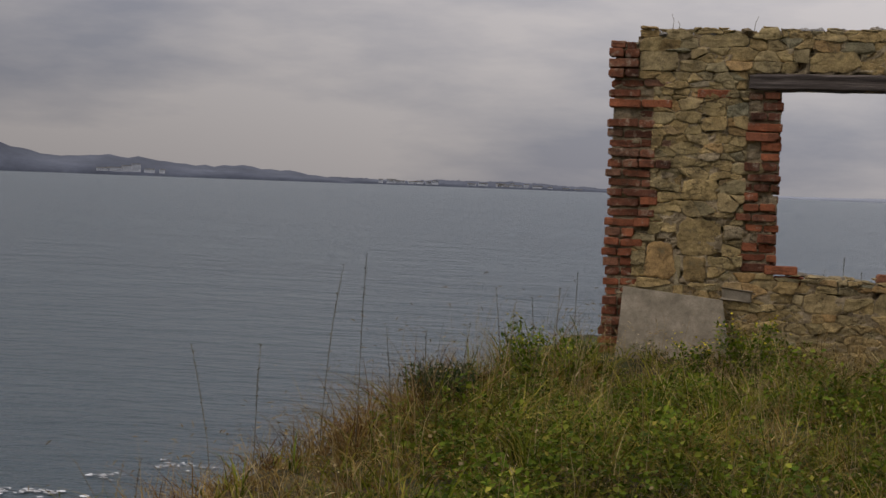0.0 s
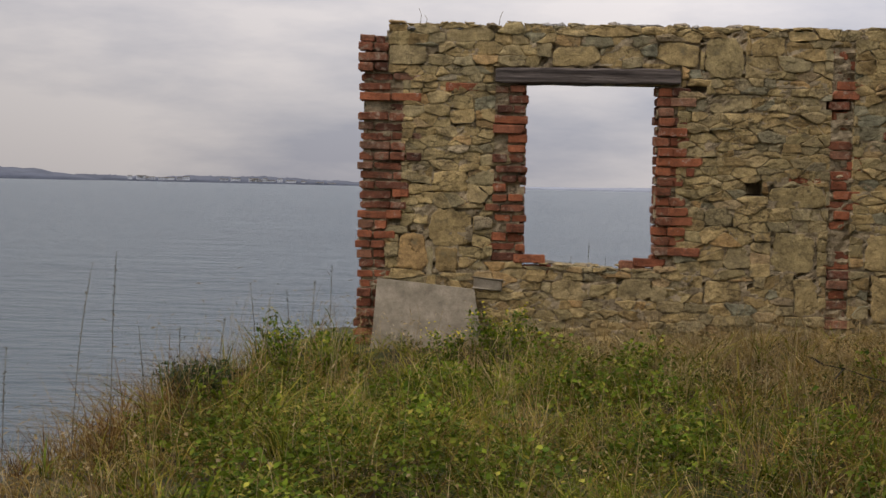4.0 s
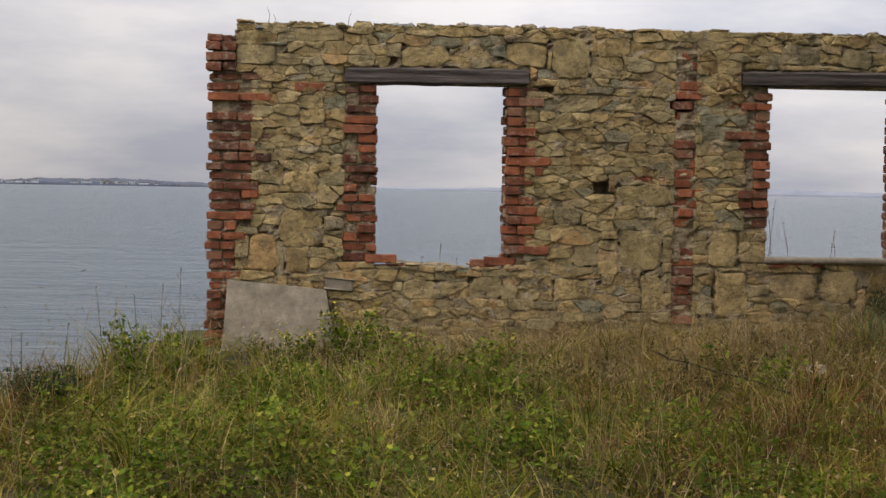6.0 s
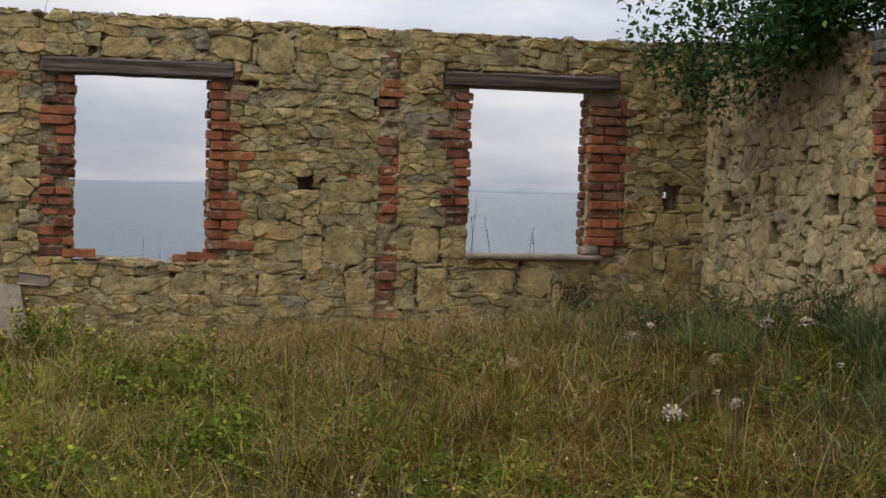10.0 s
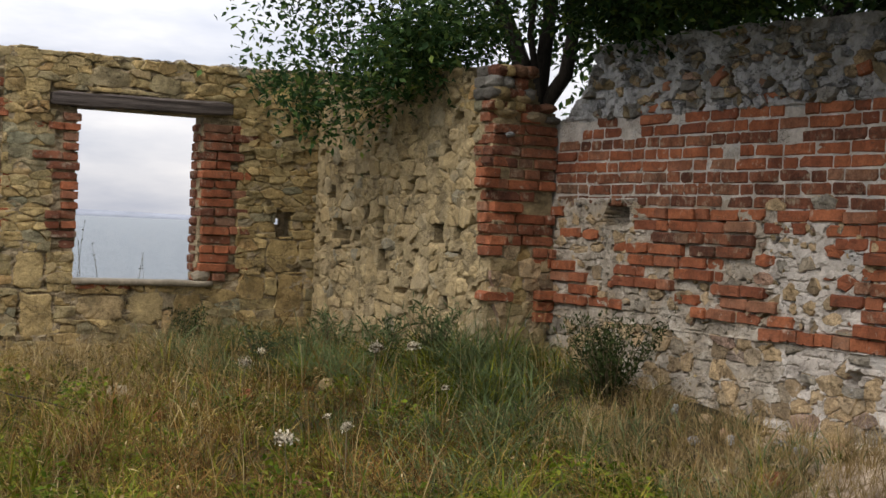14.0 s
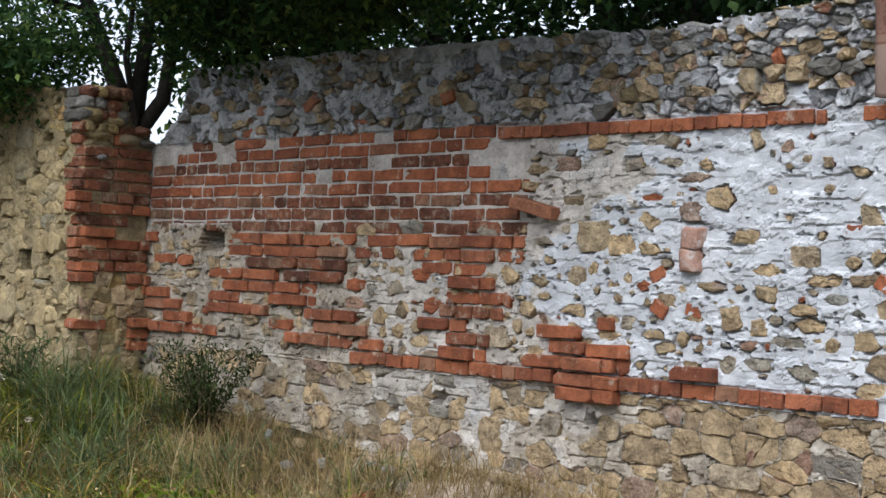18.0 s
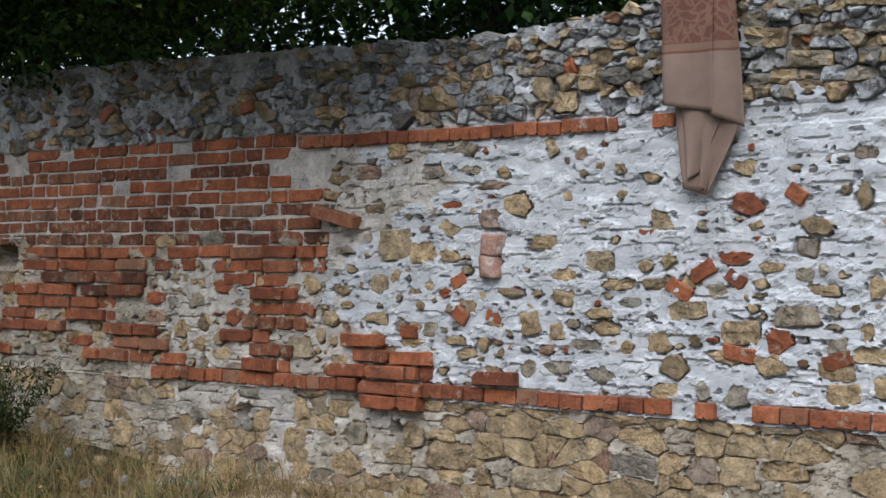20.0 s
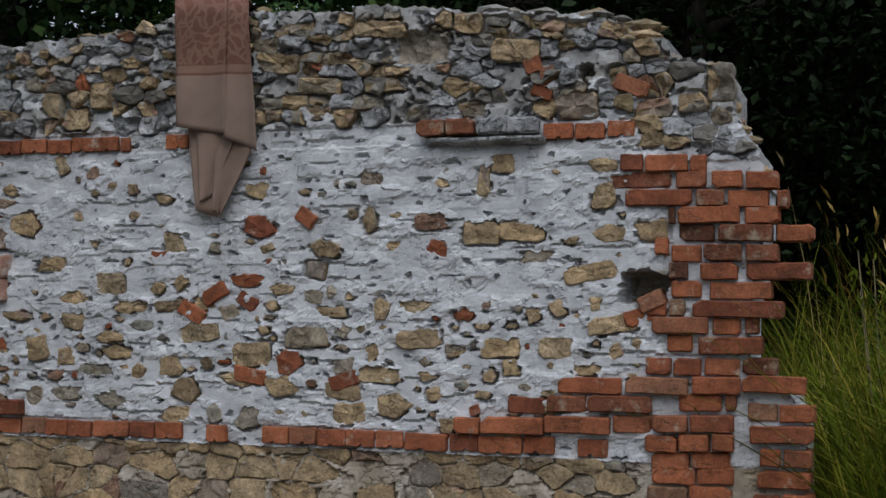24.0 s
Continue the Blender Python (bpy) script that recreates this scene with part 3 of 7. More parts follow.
def brick_data(name, length, mat, chip):
    """A worn brick: an uneven outline with rounded arrises and knocked corners, and a slightly hollow face."""
    a, b = length / 2, 0.0335
    ring = []
    n = 5 if length > 0.2 else 3
    for sx, sy, along in ((-1, -1, 0), (1, -1, 1), (1, 1, 0), (-1, 1, 1)):
        k = RND.uniform(0.004, 0.010) + (chip * RND.uniform(0.6, 1.4) if RND.random() < 0.25 else 0)
        x, y = sx * a, sy * b
        corner = [(x, y - sy * k * 0.8), (x - sx * k, y)]
        ring += corner if (sx * sy > 0) else corner[::-1]
        if sy == -1 and sx == -1:
            ring += [(-a + 2 * a * i / n, -b + RND.uniform(-0.0005, 0.0035)) for i in range(1, n)]
        if sy == 1 and sx == 1:
            ring += [(a - 2 * a * i / n, b - RND.uniform(-0.0005, 0.0035)) for i in range(1, n)]
    k = len(ring)
    verts = [Vector((x, y, -0.06)) for x, y in ring] + [Vector((x, y, 0.052 - RND.uniform(0, 0.004))) for x, y in ring]
    verts += [Vector((x - math.copysign(min(abs(x), 0.007), x), y * 0.86, 0.06 - RND.uniform(0, 0.004))) for x, y in ring]
    faces = [(q * k + i, q * k + (i + 1) % k, (q + 1) * k + (i + 1) % k, (q + 1) * k + i) for q in range(2) for i in range(k)] + [tuple(range(2 * k, 3 * k)), tuple(range(k))[::-1]]
    return mesh_of(name, verts, faces, [mat])


STRETCH = {m.name: [brick_data("brick", 0.245, m, 0.016) for _ in range(9)] for m in (BRICK, DARKBRICK)}


def holed_brick(name, mat):
    """A perforated brick on its bed, with half of one core hole open at the lower edge."""
    w, h, r, x = 0.059, 0.0345, RND.uniform(0.009, 0.013), RND.uniform(-0.014, 0.014)
    ring = [(-w, -h + 0.004), (-w + 0.004, -h), (x - r, -h)] + [(x - r * math.cos(a), -h + r * 0.9 * math.sin(a)) for a in (0.6, 1.2, 1.9, 2.5)] + [(x + r, -h), (w - 0.004, -h), (w, -h + 0.005), (w, h - 0.006), (w - 0.006, h), (0.01, h - 0.002), (-w + 0.005, h), (-w, h - 0.005)]
    k = len(ring)
    verts = [(a, b, -0.06) for a, b in ring] + [(a, b, 0.056) for a, b in ring] + [(a * 0.94, b * 0.92 if b > 0 else b + 0.002, 0.06 + RND.uniform(-0.002, 0.002)) for a, b in ring]
    faces = [(q * k + i, q * k + (i + 1) % k, (q + 1) * k + (i + 1) % k, (q + 1) * k + i) for q in range(2) for i in range(k)] + [tuple(range(2 * k, 3 * k)), tuple(range(k))[::-1]]
    return mesh_of(name, [Vector(v) for v in verts], faces, [mat])


HOLED = [holed_brick("brick", BRICK) for _ in range(5)]
HEADER = {m.name: [brick_data("brick", 0.118, m, 0.012) for _ in range(7)] for m in (BRICK, DARKBRICK)}


def lay_brick(parent, pl, u, v, n, length, mat, tilt=0.0, turn=0.0, height=1.0):
    """One brick with its middle at u, v and its face n proud of the wall."""
    half = length < 0.19
    me = RND.choice((HEADER if half else STRETCH)[mat.name])
    ob = new("brick", me)
    flip = RND.choice((0, 180))
    ob.matrix_world = pl.m @ pose(u, v, n - 0.06, turn + RND.uniform(-2.5, 2.5), RND.uniform(-3, 3), tilt + flip + RND.uniform(-1.6, 1.6)) @ Matrix.Diagonal((length / (0.118 if half else 0.245), height, 1, 1))
    ob.parent = parent
    return ob


def course(parent, pl, v, u0, u1, mat, n=(0.0, 0.02), headers=0.3, miss=0.0, height=1.0):
    u = u0
    while u < u1 - 0.03:
        length = (0.118 if RND.random() < headers else 0.245) * RND.uniform(0.93, 1.03)
        if u + length > u1 - 0.06:
            length = u1 - u
        if length > 0.03 and RND.random() >= miss:
            lay_brick(parent, pl, u + length / 2, v + RND.uniform(-0.004, 0.004), RND.uniform(*n), length, mat, height=height)
        u += length + RND.uniform(0.006, 0.012)


# ---- ground, sea and distance ----
SEA_Z = -6.5


def smooth(a, b, x):
    t = min(1.0, max(0.0, (x - a) / (b - a)))
    return t * t * (3 - 2 * t)


def cliff_x(y):
    return -2.62 + 0.13 * (y - 4.0) if y > 4 else -2.62 - 0.25 * (4 - y)


def ground_z(x, y):
    """The yard rises gently to the walls; to seaward the bank drops to the shore."""
    z = 0.03 * min(max(0, y - 3), 9) + 0.06 * min(max(0, x - 0.5), 8)
    z += 0.30 * math.exp(-((x - 5.2) ** 2 + (y - 8.2) ** 2) / 1.2) + 0.16 * math.exp(-((5.8 - x) / 0.6) ** 2) * smooth(8.5, 7.0, y) + 0.10 * math.exp(-((y - 10.6) / 0.7) ** 2)
    near = math.exp(-(x * x + y * y) / 900)
    z += (0.09 * noise.noise((x * 0.55, y * 0.55, 0)) + 0.035 * noise.noise((x * 2.3, y * 2.3, 5))) * near
    out = cliff_x(y) - x
    back = y - (12.9 + max(0, x - 5.5) * 0.8 + 0.25 * math.sin(x * 1.3))
    drop = max(out, back)
    if drop > 0:
        z -= min(12.0, drop * 1.15 + 0.5 * drop * smooth(0, 1.5, drop)) + 0.3 * noise.noise((x * 0.8, y * 0.8, 9)) * smooth(0, 1, drop)
    if x > 9:
        z += min(25, (x - 9) * 0.03)
    return z


def axis(a, b, step, lo, hi):
    xs = list(np.arange(a, b + step / 2, step))
    d, x = step, a
    while x > lo:
        d *= 1.35
        x -= d
        xs.insert(0, max(x, lo))
    d, x = step, b
    while x < hi:
        d *= 1.35
        x += d
        xs.append(min(x, hi))
    return xs


def build_ground():
    xs, ys = axis(-4.0, 8.0, 0.13, -60, 4600), axis(-1.0, 14.0, 0.13, -4600, 60)
    verts = [(x, y, ground_z(x, y)) for y in ys for x in xs]
    w = len(xs)
    faces = [(j * w + i, j * w + i + 1, (j + 1) * w + i + 1, (j + 1) * w + i) for j in range(len(ys) - 1) for i in range(w - 1)]
    slots = []
    for f in faces:
        x, y, _ = verts[f[0]]
        w = 0.5 * noise.noise((x * 1.5, y * 1.5, 60)) + 0.25 * noise.noise((x * 5, y * 5, 61))
        slots.append(1 if 5.15 + w < x < 6.0 and 0.5 < y < 5.4 + w else 0)
    return tagged(new("ground", mesh_of("ground", verts, faces, [EARTH, DUST], True, slots)), "dry earthy yard sloping to a grassy bank", "ground", kind="structure")


build_ground()


def build_sea():
    xs, ys = axis(-100, 100, 20, -4800, 4800), axis(0, 200, 20, -4800, 4800)
    verts = [(x, y, SEA_Z) for y in ys for x in xs]
    w = len(xs)
    faces = [(j * w + i, j * w + i + 1, (j + 1) * w + i + 1, (j + 1) * w + i) for j in range(len(ys) - 1) for i in range(w - 1)]
    tagged(new("water", mesh_of("water", verts, faces, [SEA])), "grey choppy sea under an overcast sky", "sea", kind="structure")


build_sea()


def ridge(name, rows, dist, depth, mat, label, rough):
    """A far shore: rows of bearing to the left of straight ahead, in degrees, and height over the sea."""
    verts, faces, n = [], [], 0
    a0, a1 = rows[0][0], rows[-1][0]
    k = 160
    for i in range(k + 1):
        a = a0 + (a1 - a0) * i / k
        for (p, h), (q, g) in zip(rows, rows[1:]):
            if min(p, q) <= a <= max(p, q):
                t = (a - p) / (q - p)
                t = t * t * (3 - 2 * t)
                top = h + (g - h) * t
                break
        top = max(2.0, top * (1 + rough * noise.noise((a * 1.7, 0, 0))) + rough * 14 * noise.noise((a * 9, 3, 0)))
        s, c = -math.sin(radians(a)), math.cos(radians(a))
        for d, z in ((0, -4), (4, top * 0.10 + 3), (depth * 0.35, top * 0.55 + rough * 12 * noise.noise((a * 6, 8, 0))), (depth * 0.8, top), (depth * 1.6, top * 0.6), (depth * 2, -4)):
            verts.append((s * (dist + d), c * (dist + d), SEA_Z + z))
    for i in range(k):
        for j in range(5):
            o = i * 6 + j
            faces.append((o, o + 6, o + 7, o + 1))
    return tagged(new(name, mesh_of(name, verts, faces, [mat], True)), label, "hill", kind="structure")


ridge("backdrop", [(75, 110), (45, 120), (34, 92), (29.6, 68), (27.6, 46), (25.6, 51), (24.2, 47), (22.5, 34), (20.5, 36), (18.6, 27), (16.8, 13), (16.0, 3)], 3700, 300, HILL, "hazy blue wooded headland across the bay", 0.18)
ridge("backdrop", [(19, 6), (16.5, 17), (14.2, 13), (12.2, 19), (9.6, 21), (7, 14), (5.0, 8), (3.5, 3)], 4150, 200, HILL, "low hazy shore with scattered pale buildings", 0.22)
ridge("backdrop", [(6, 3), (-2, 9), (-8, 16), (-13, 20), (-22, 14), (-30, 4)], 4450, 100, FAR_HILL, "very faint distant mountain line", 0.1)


def far_house(bearing, dist, width, floors, base, group):
    """A far white block of flats: body and rows of dark window bands."""
    s, c = -math.sin(radians(bearing)), math.cos(radians(bearing))
    root = tagged(new("hotel_building"), "white far hotel block on the wooded shore", "building", group)
    root.matrix_world = pose(s * dist, c * dist, SEA_Z + base, 0, 0, bearing)
    h = floors * 3.1
    bm = bmesh.new()
    bmesh.ops.create_cube(bm, size=1)
    for v in bm.verts:
        v.co = Vector((v.co.x * width, v.co.y * 14, (v.co.z + 0.5) * (h + 8) - 8))
    part("wall", bm, HAZED_WHITEWASH, root)
    bm = bmesh.new()
    bmesh.ops.create_cube(bm, size=1)
    for v in bm.verts:
        v.co = Vector((v.co.x * (width + 1), v.co.y * 15, h + (v.co.z + 0.5) * 1.2))
    part("roof", bm, CONCRETE, root)
    for f in range(floors):
        bm = bmesh.new()
        bmesh.ops.create_cube(bm, size=1, matrix=Matrix.Translation((0, -7.02, f * 3.1 + 1.7)) @ Matrix.Diagonal((width * 0.9, 0.1, 1.1, 1)))
        part("window_band", bm, HILL, root)


for bearing, width, floors, base in ((25.8, 34, 4, 4), (25.35, 40, 4, 6), (24.9, 26, 5, 8), (24.55, 22, 6, 10), (24.05, 26, 2, 11), (23.55, 14, 2, 11)):
    far_house(bearing, 3715, width, floors, base, "hotel on the far shore")
for i in range(26):
    far_house(RND.uniform(7.0, 15.0), 4162, RND.uniform(10, 30), RND.choice((1, 2, 2, 3)), RND.uniform(2, 9), "houses on the low shore")


def foam_patch(x, y, w, d):
    """A streak of broken surf: many small torn flecks in one sheet."""
    verts, faces = [], []
    for _ in range(26):
        px, py = x + RND.gauss(0, 0.5) * w, y + RND.gauss(0, 0.5) * d
        r, k = RND.uniform(0.03, 0.16) * w, len(verts)
        n = 7
        for i in range(n):
            a = 2 * math.pi * i / n
            q = r * RND.uniform(0.5, 1.2)
            verts.append((px + math.cos(a) * q, py + math.sin(a) * q * 0.8, SEA_Z + 0.05))
        faces.append(tuple(range(k, k + n)))
    tagged(new("sea_foam", mesh_of("sea_foam", verts, faces, [FOAM])), "white surf foam breaking near the shore", "foam", kind="stuff")


for x, y, w, d in ((-15.3, 36.6, 0.8, 0.7), (-16.6, 34.6, 0.7, 0.5), (-17.4, 32.2, 1.1, 0.35), (-18.3, 31.9, 0.8, 0.25)):
    foam_patch(x, y, w, d)


# ---- the seaward wall with two windows ----
WIN_A = (0.178, 1.185, 0.985, 2.40)
WIN_B = (3.272, 4.275, 1.075, 2.43)
TOP_A = [(-1.14, 0.0), (5.8, 0.0), (5.8, 2.90), (4.5, 2.85), (2.6, 2.84), (1.0, 2.85), (0.2, 2.83), (-0.6, 2.81), (-0.90, 2.79), (-0.93, 2.74), (-1.14, 2.71)]
HOLES_A = [(1.88, 2.0, 1.57, 1.665, 0.19), (2.5, 2.63, 2.24, 2.30, 0.2), (4.95, 5.09, 1.48, 1.69, 0.16), (1.40, 1.56, 2.36, 2.40, 0.14)]


def box_has(u, v, b):
    return b[0] < u < b[1] and b[2] < v < b[3]


def solid_a(u, v):
    if box_has(u, v, (4.985, 5.055, 1.58, 1.63)):
        return False
    ragged = 0.0
    if 0.3 < u < 1.05 and v < 1.1:
        ragged = -0.03 + 0.05 * noise.noise((u * 7, 0, 3))
    if u < -1.085 + 0.05 * noise.noise((v * 9, 3, 0)):
        return False
    bite = max(0.0, 0.012 + 0.05 * noise.noise((v * 13, u * 0.5, 6)))
    if box_has(u, v, (WIN_A[0] - bite, WIN_A[1] + bite, WIN_A[2] + ragged, WIN_A[3])) or box_has(u, v, (WIN_B[0] - bite, WIN_B[1] + bite, WIN_B[2], WIN_B[3])):
        return False
    return inside(u, v + 0.03 * noise.noise((u * 5, 1, 0)), TOP_A)


def front_a(u, v):
    for h in HOLES_A:
        if h[0] - 0.003 <= u <= h[1] + 0.003 and h[2] - 0.003 <= v <= h[3] + 0.003:
            return -h[4]
    if u < -0.7 or (-0.2 < u < 0.18 and v > 1) or (1.16 < u < 1.5 and v > 1) or (2.98 < u < 3.28 and v > 1.2) or (4.27 < u < 4.7 and v > 1):
        return -0.030 + 0.026 * noise.noise((u * 14, v * 24, 0))
    if 2.48 < u < 2.72:
        return -0.016 + 0.04 * noise.noise((u * 14, v * 20, 0))
    n = -0.006 + 0.014 * noise.noise((u * 6, v * 9, 0)) + 0.011 * noise.noise((u * 27, v * 36, 4))
    crack = noise.noise((u * 9, v * 20, 30)) + 0.4 * noise.noise((u * 25, v * 45, 31))
    return n - 0.055 * smooth(0.22, 0.36, crack)


wall_a = core("wall_north", SEAWARD,
              lines(-1.14, 5.8, 0.028, (WIN_A[0], WIN_A[1], WIN_B[0], WIN_B[1], 1.88, 2.0, 2.5, 2.63, 4.95, 4.985, 5.02, 5.055, 5.09)),
              [0.0, 0.2] + lines(0.3, 2.94, 0.022, (WIN_A[3], WIN_B[2], WIN_B[3], 1.48, 1.69, 1.53, 1.58, 1.63, 2.24, 2.30)), solid_a, 0.47, front_a, MORTAR_DARK, 0.22, False)
tagged(wall_a, "roofless rubble-stone wall with two empty window openings", "wall", kind="structure")

BIG_A = [(1.695, 2.62, 0.31, 0.30), (-0.39, 1.27, 0.35, 0.30), (2.26, 1.135, 0.355, 0.31), (2.27, 1.56, 0.43, 0.17), (2.02, 2.71, 0.27, 0.135), (0.55, 2.61, 0.37, 0.145), (1.34, 2.645, 0.33, 0.17),
         (2.98, 0.79, 0.29, 0.38), (-0.68, 1.08, 0.22, 0.28), (3.48, 0.87, 0.37, 0.20), (-0.42, 1.02, 0.2, 0.2), (3.85, 0.86, 0.30, 0.26), (4.2, 0.84, 0.27, 0.28), (2.365, 0.79, 0.19, 0.29), (2.92, 1.15, 0.26, 0.29), (1.83, 1.085, 0.2, 0.175), (1.73, 0.82, 0.31, 0.17),
         (-0.27, 2.76, 0.38, 0.10), (5.02, 1.32, 0.30, 0.28), (5.1, 0.98, 0.26, 0.36), (4.75, 1.05, 0.25, 0.2), (3.5, 2.68, 0.3, 0.16), (3.95, 2.66, 0.26, 0.15), (4.9, 2.62, 0.3, 0.16), (2.89, 2.055, 0.32, 0.12), (-0.75, 2.6, 0.32, 0.15), (0.55, 0.8, 0.3, 0.15), (1.05, 0.82, 0.26, 0.17), (1.68, 1.395, 0.22, 0.13), (1.74, 2.27, 0.33, 0.14), (-0.40, 1.62, 0.28, 0.16), (-0.31, 2.13, 0.20, 0.10), (-0.05, 1.80, 0.24, 0.10)]


BLOCKED_A = [(-1.3, -0.90, 0.0, 3.0), (-1.3, -0.78, 1.30, 2.46), (-0.06, 1.34, 1.01, 2.39), (-0.08, 1.365, 2.385, 2.52), (0.178, 1.185, 0.985, 2.40), (2.515, 2.68, 0.0, 2.72), (3.08, 4.60, 1.30, 2.44), (3.26, 4.60, 1.06, 2.44), (3.03, 4.53, 2.42, 2.56), (5.32, 6.0, 0.0, 3.0)] + [h[:4] for h in HOLES_A]


def stones_a():
    out = []
    for poly, large in rubble(-0.95, 5.34, 0.36, 2.90, 0.16, 0.064, BIG_A, BLOCKED_A, 2.3):
        u, v = sum(p[0] for p in poly) / len(poly), sum(p[1] for p in poly) / len(poly)
        ceil_v = (2.80 if u < -0.85 else 2.855) + 0.03 * noise.noise((u * 4, 0, 0)) + 0.02 * noise.noise((u * 13, 0, 0))
        poly = clip(poly, 0, 1, ceil_v)
        if len(poly) < 3 or area(poly) < 0.0008 or not -0.95 < u < 5.30 or v < 0.34:
            continue
        face = RND.uniform(0.002, 0.012) if large else RND.uniform(-0.006, 0.020)
        out.append((u, stone_mesh(SEAWARD, stone_outline(poly, RND.uniform(-0.002, 0.003)), face, SOFT if RND.random() < 0.35 else BLOCK, 0.004 if large else 0.006, 0.09), SANDSTONE))
    return out


set_stones(wall_a, stones_a(), 300, 1.4, label="olive rubble stones bedded in dark mortar")


def cap_stones(parent, pl, profile, mat, count, label):
    """Loose flat stones along the broken top of a wall."""
    group = []
    for i in range(count):
        t = (i + RND.random()) / count * (len(profile) - 1)
        k = min(int(t), len(profile) - 2)
        (a, b), (c, d) = profile[k], profile[k + 1]
        u, v = a + (c - a) * (t - k), b + (d - b) * (t - k)
        w, h, dep = RND.uniform(0.035, 0.10), RND.uniform(0.018, 0.04), RND.uniform(0.04, 0.09)
        n = -RND.uniform(0.03, 0.19)
        v -= RND.uniform(0.0, 0.025)
        bm = bmesh.new()
        bmesh.ops.create_icosphere(bm, subdivisions=1, radius=1)
        for q in bm.verts:
            q.co = pl.at(u + q.co.x * w * RND.uniform(0.8, 1.1), v + q.co.y * h * RND.uniform(0.7, 1.1), n + q.co.z * dep * RND.uniform(0.8, 1.1))
        me = bpy.data.meshes.new("cap_stone")
        bm.to_mesh(me)
        bm.free()
        part("cap_stone", me, mat, parent)


cap_stones(wall_a, SEAWARD, [(-0.84, 2.81), (0.2, 2.845), (1.0, 2.87), (2.6, 2.86), (4.4, 2.87), (5.5, 2.90)], DUSKY, 60, "")


def bricks_a():
    P, v = 0.0765, 0.36
    k = 0
    while v < 2.70:
        odd = k % 2
        # end pier, toothed into the rubble
        out = 0.03 * max(0, noise.noise((v * 3, 2, 0)))
        if v > 2.5:
            course(wall_a, SEAWARD, v, -1.13, -0.90, DARKBRICK, (0.02, 0.05), 0.6)
        else:
            end = -0.72 + (0.10 if odd else -0.03) + RND.uniform(-0.04, 0.03) if 1.28 < v < 2.46 else -0.86 + RND.uniform(-0.04, 0.05)
            course(wall_a, SEAWARD, v, -1.115 + RND.uniform(-0.018, 0.02) - 0.4 * out, end, BRICK if RND.random() < 0.4 else DARKBRICK, (-0.024, 0.034), 0.5, 0.04, RND.uniform(0.76, 1.0))
        # jambs of the first window
        if 1.0 < v < 2.37:
            a = 0.175 - RND.choice((0.245, 0.30, 0.22, 0.13, 0.36 if v < 1.5 else 0.25))
            course(wall_a, SEAWARD, v, a, 0.185 + RND.uniform(-0.02, 0.014), BRICK if RND.random() < 0.4 else DARKBRICK, (-0.024, 0.034), 0.45, 0.04, RND.uniform(0.76, 1.0))
            if v > 1.05:
                lay_brick(wall_a, SEAWARD, 1.180 + 0.06 + RND.uniform(-0.02, 0.025), v, RND.uniform(0.0, 0.04), 0.118, BRICK if RND.random() < 0.5 else DARKBRICK)
                if RND.random() < 0.85:
                    course(wall_a, SEAWARD, v, 1.29, 1.36 + RND.choice((0.06, 0.08, 0.12, 0.18)), BRICK if RND.random() < 0.6 else DARKBRICK, (0.0, 0.04), 0.6, 0.1)
        # toothed chase between the windows
        if v < 2.8 and RND.random() < 0.93:
            lay_brick(wall_a, SEAWARD, 2.595 + RND.uniform(-0.025, 0.025), v, RND.uniform(-0.03, 0.025), RND.choice((0.118, 0.16, 0.2)), BRICK if RND.random() < 0.55 else DARKBRICK)
            if RND.random() < 0.3:
                lay_brick(wall_a, SEAWARD, 2.70, v, RND.uniform(-0.03, 0.01), 0.11, BRICK)
        # jambs of the second window
        if 1.28 < v < 2.40:
            a = 3.27 - RND.choice((0.12, 0.13, 0.245, 0.25, 0.36))
            course(wall_a, SEAWARD, v, a, 3.28 + RND.uniform(-0.02, 0.01), BRICK if RND.random() < 0.5 else DARKBRICK, (-0.01, 0.03), 0.45, 0.05, RND.uniform(0.82, 1.0))
        if 1.08 < v < 2.42:
            course(wall_a, SEAWARD, v, 4.29 + RND.uniform(-0.012, 0.012), 4.56 + (0.12 if odd else 0.0) + RND.uniform(-0.04, 0.10 if v > 1.9 else 0.04), BRICK if RND.random() < 0.6 else DARKBRICK, (-0.01, 0.02), 0.4, 0.04)
        v += P
        k += 1
    course(wall_a, SEAWARD, 2.722, -1.12, -0.93, DARKBRICK, (0.0, 0.03), 0.6, 0.0, 0.8)
    for u, v, n, w in ((2.33, 1.70, 0.0, 0.245), (2.36, 1.63, 0.0, 0.12), (-0.30, 2.36, 0.01, 0.3), (-0.78, 1.53, 0.03, 0.13), (0.28, 0.96, -0.02, 0.245), (1.16, 1.03, 0.0, 0.245), (3.40, 1.045, 0.02, 0.245), (3.62, 1.045, 0.015, 0.2), (-0.83, 1.36, 0.04, 0.12), (0.23, 1.04, 0.02, 0.245), (1.03, 1.01, -0.02, 0.2)):
        lay_brick(wall_a, SEAWARD, u, v, n, w, BRICK)
    # brick reveals behind the jambs
    for u, turn, lo, hi in ((0.178, -1, 1.03, 2.37), (1.185, 1, 1.06, 2.38), (3.272, -1, 1.12, 2.42), (4.275, 1, 1.12, 2.42)):
        pl = Plane(SEAWARD.at(u, 0, -0.05), (0, 1, 0) if turn < 0 else (0, 1, 0))
        v = lo
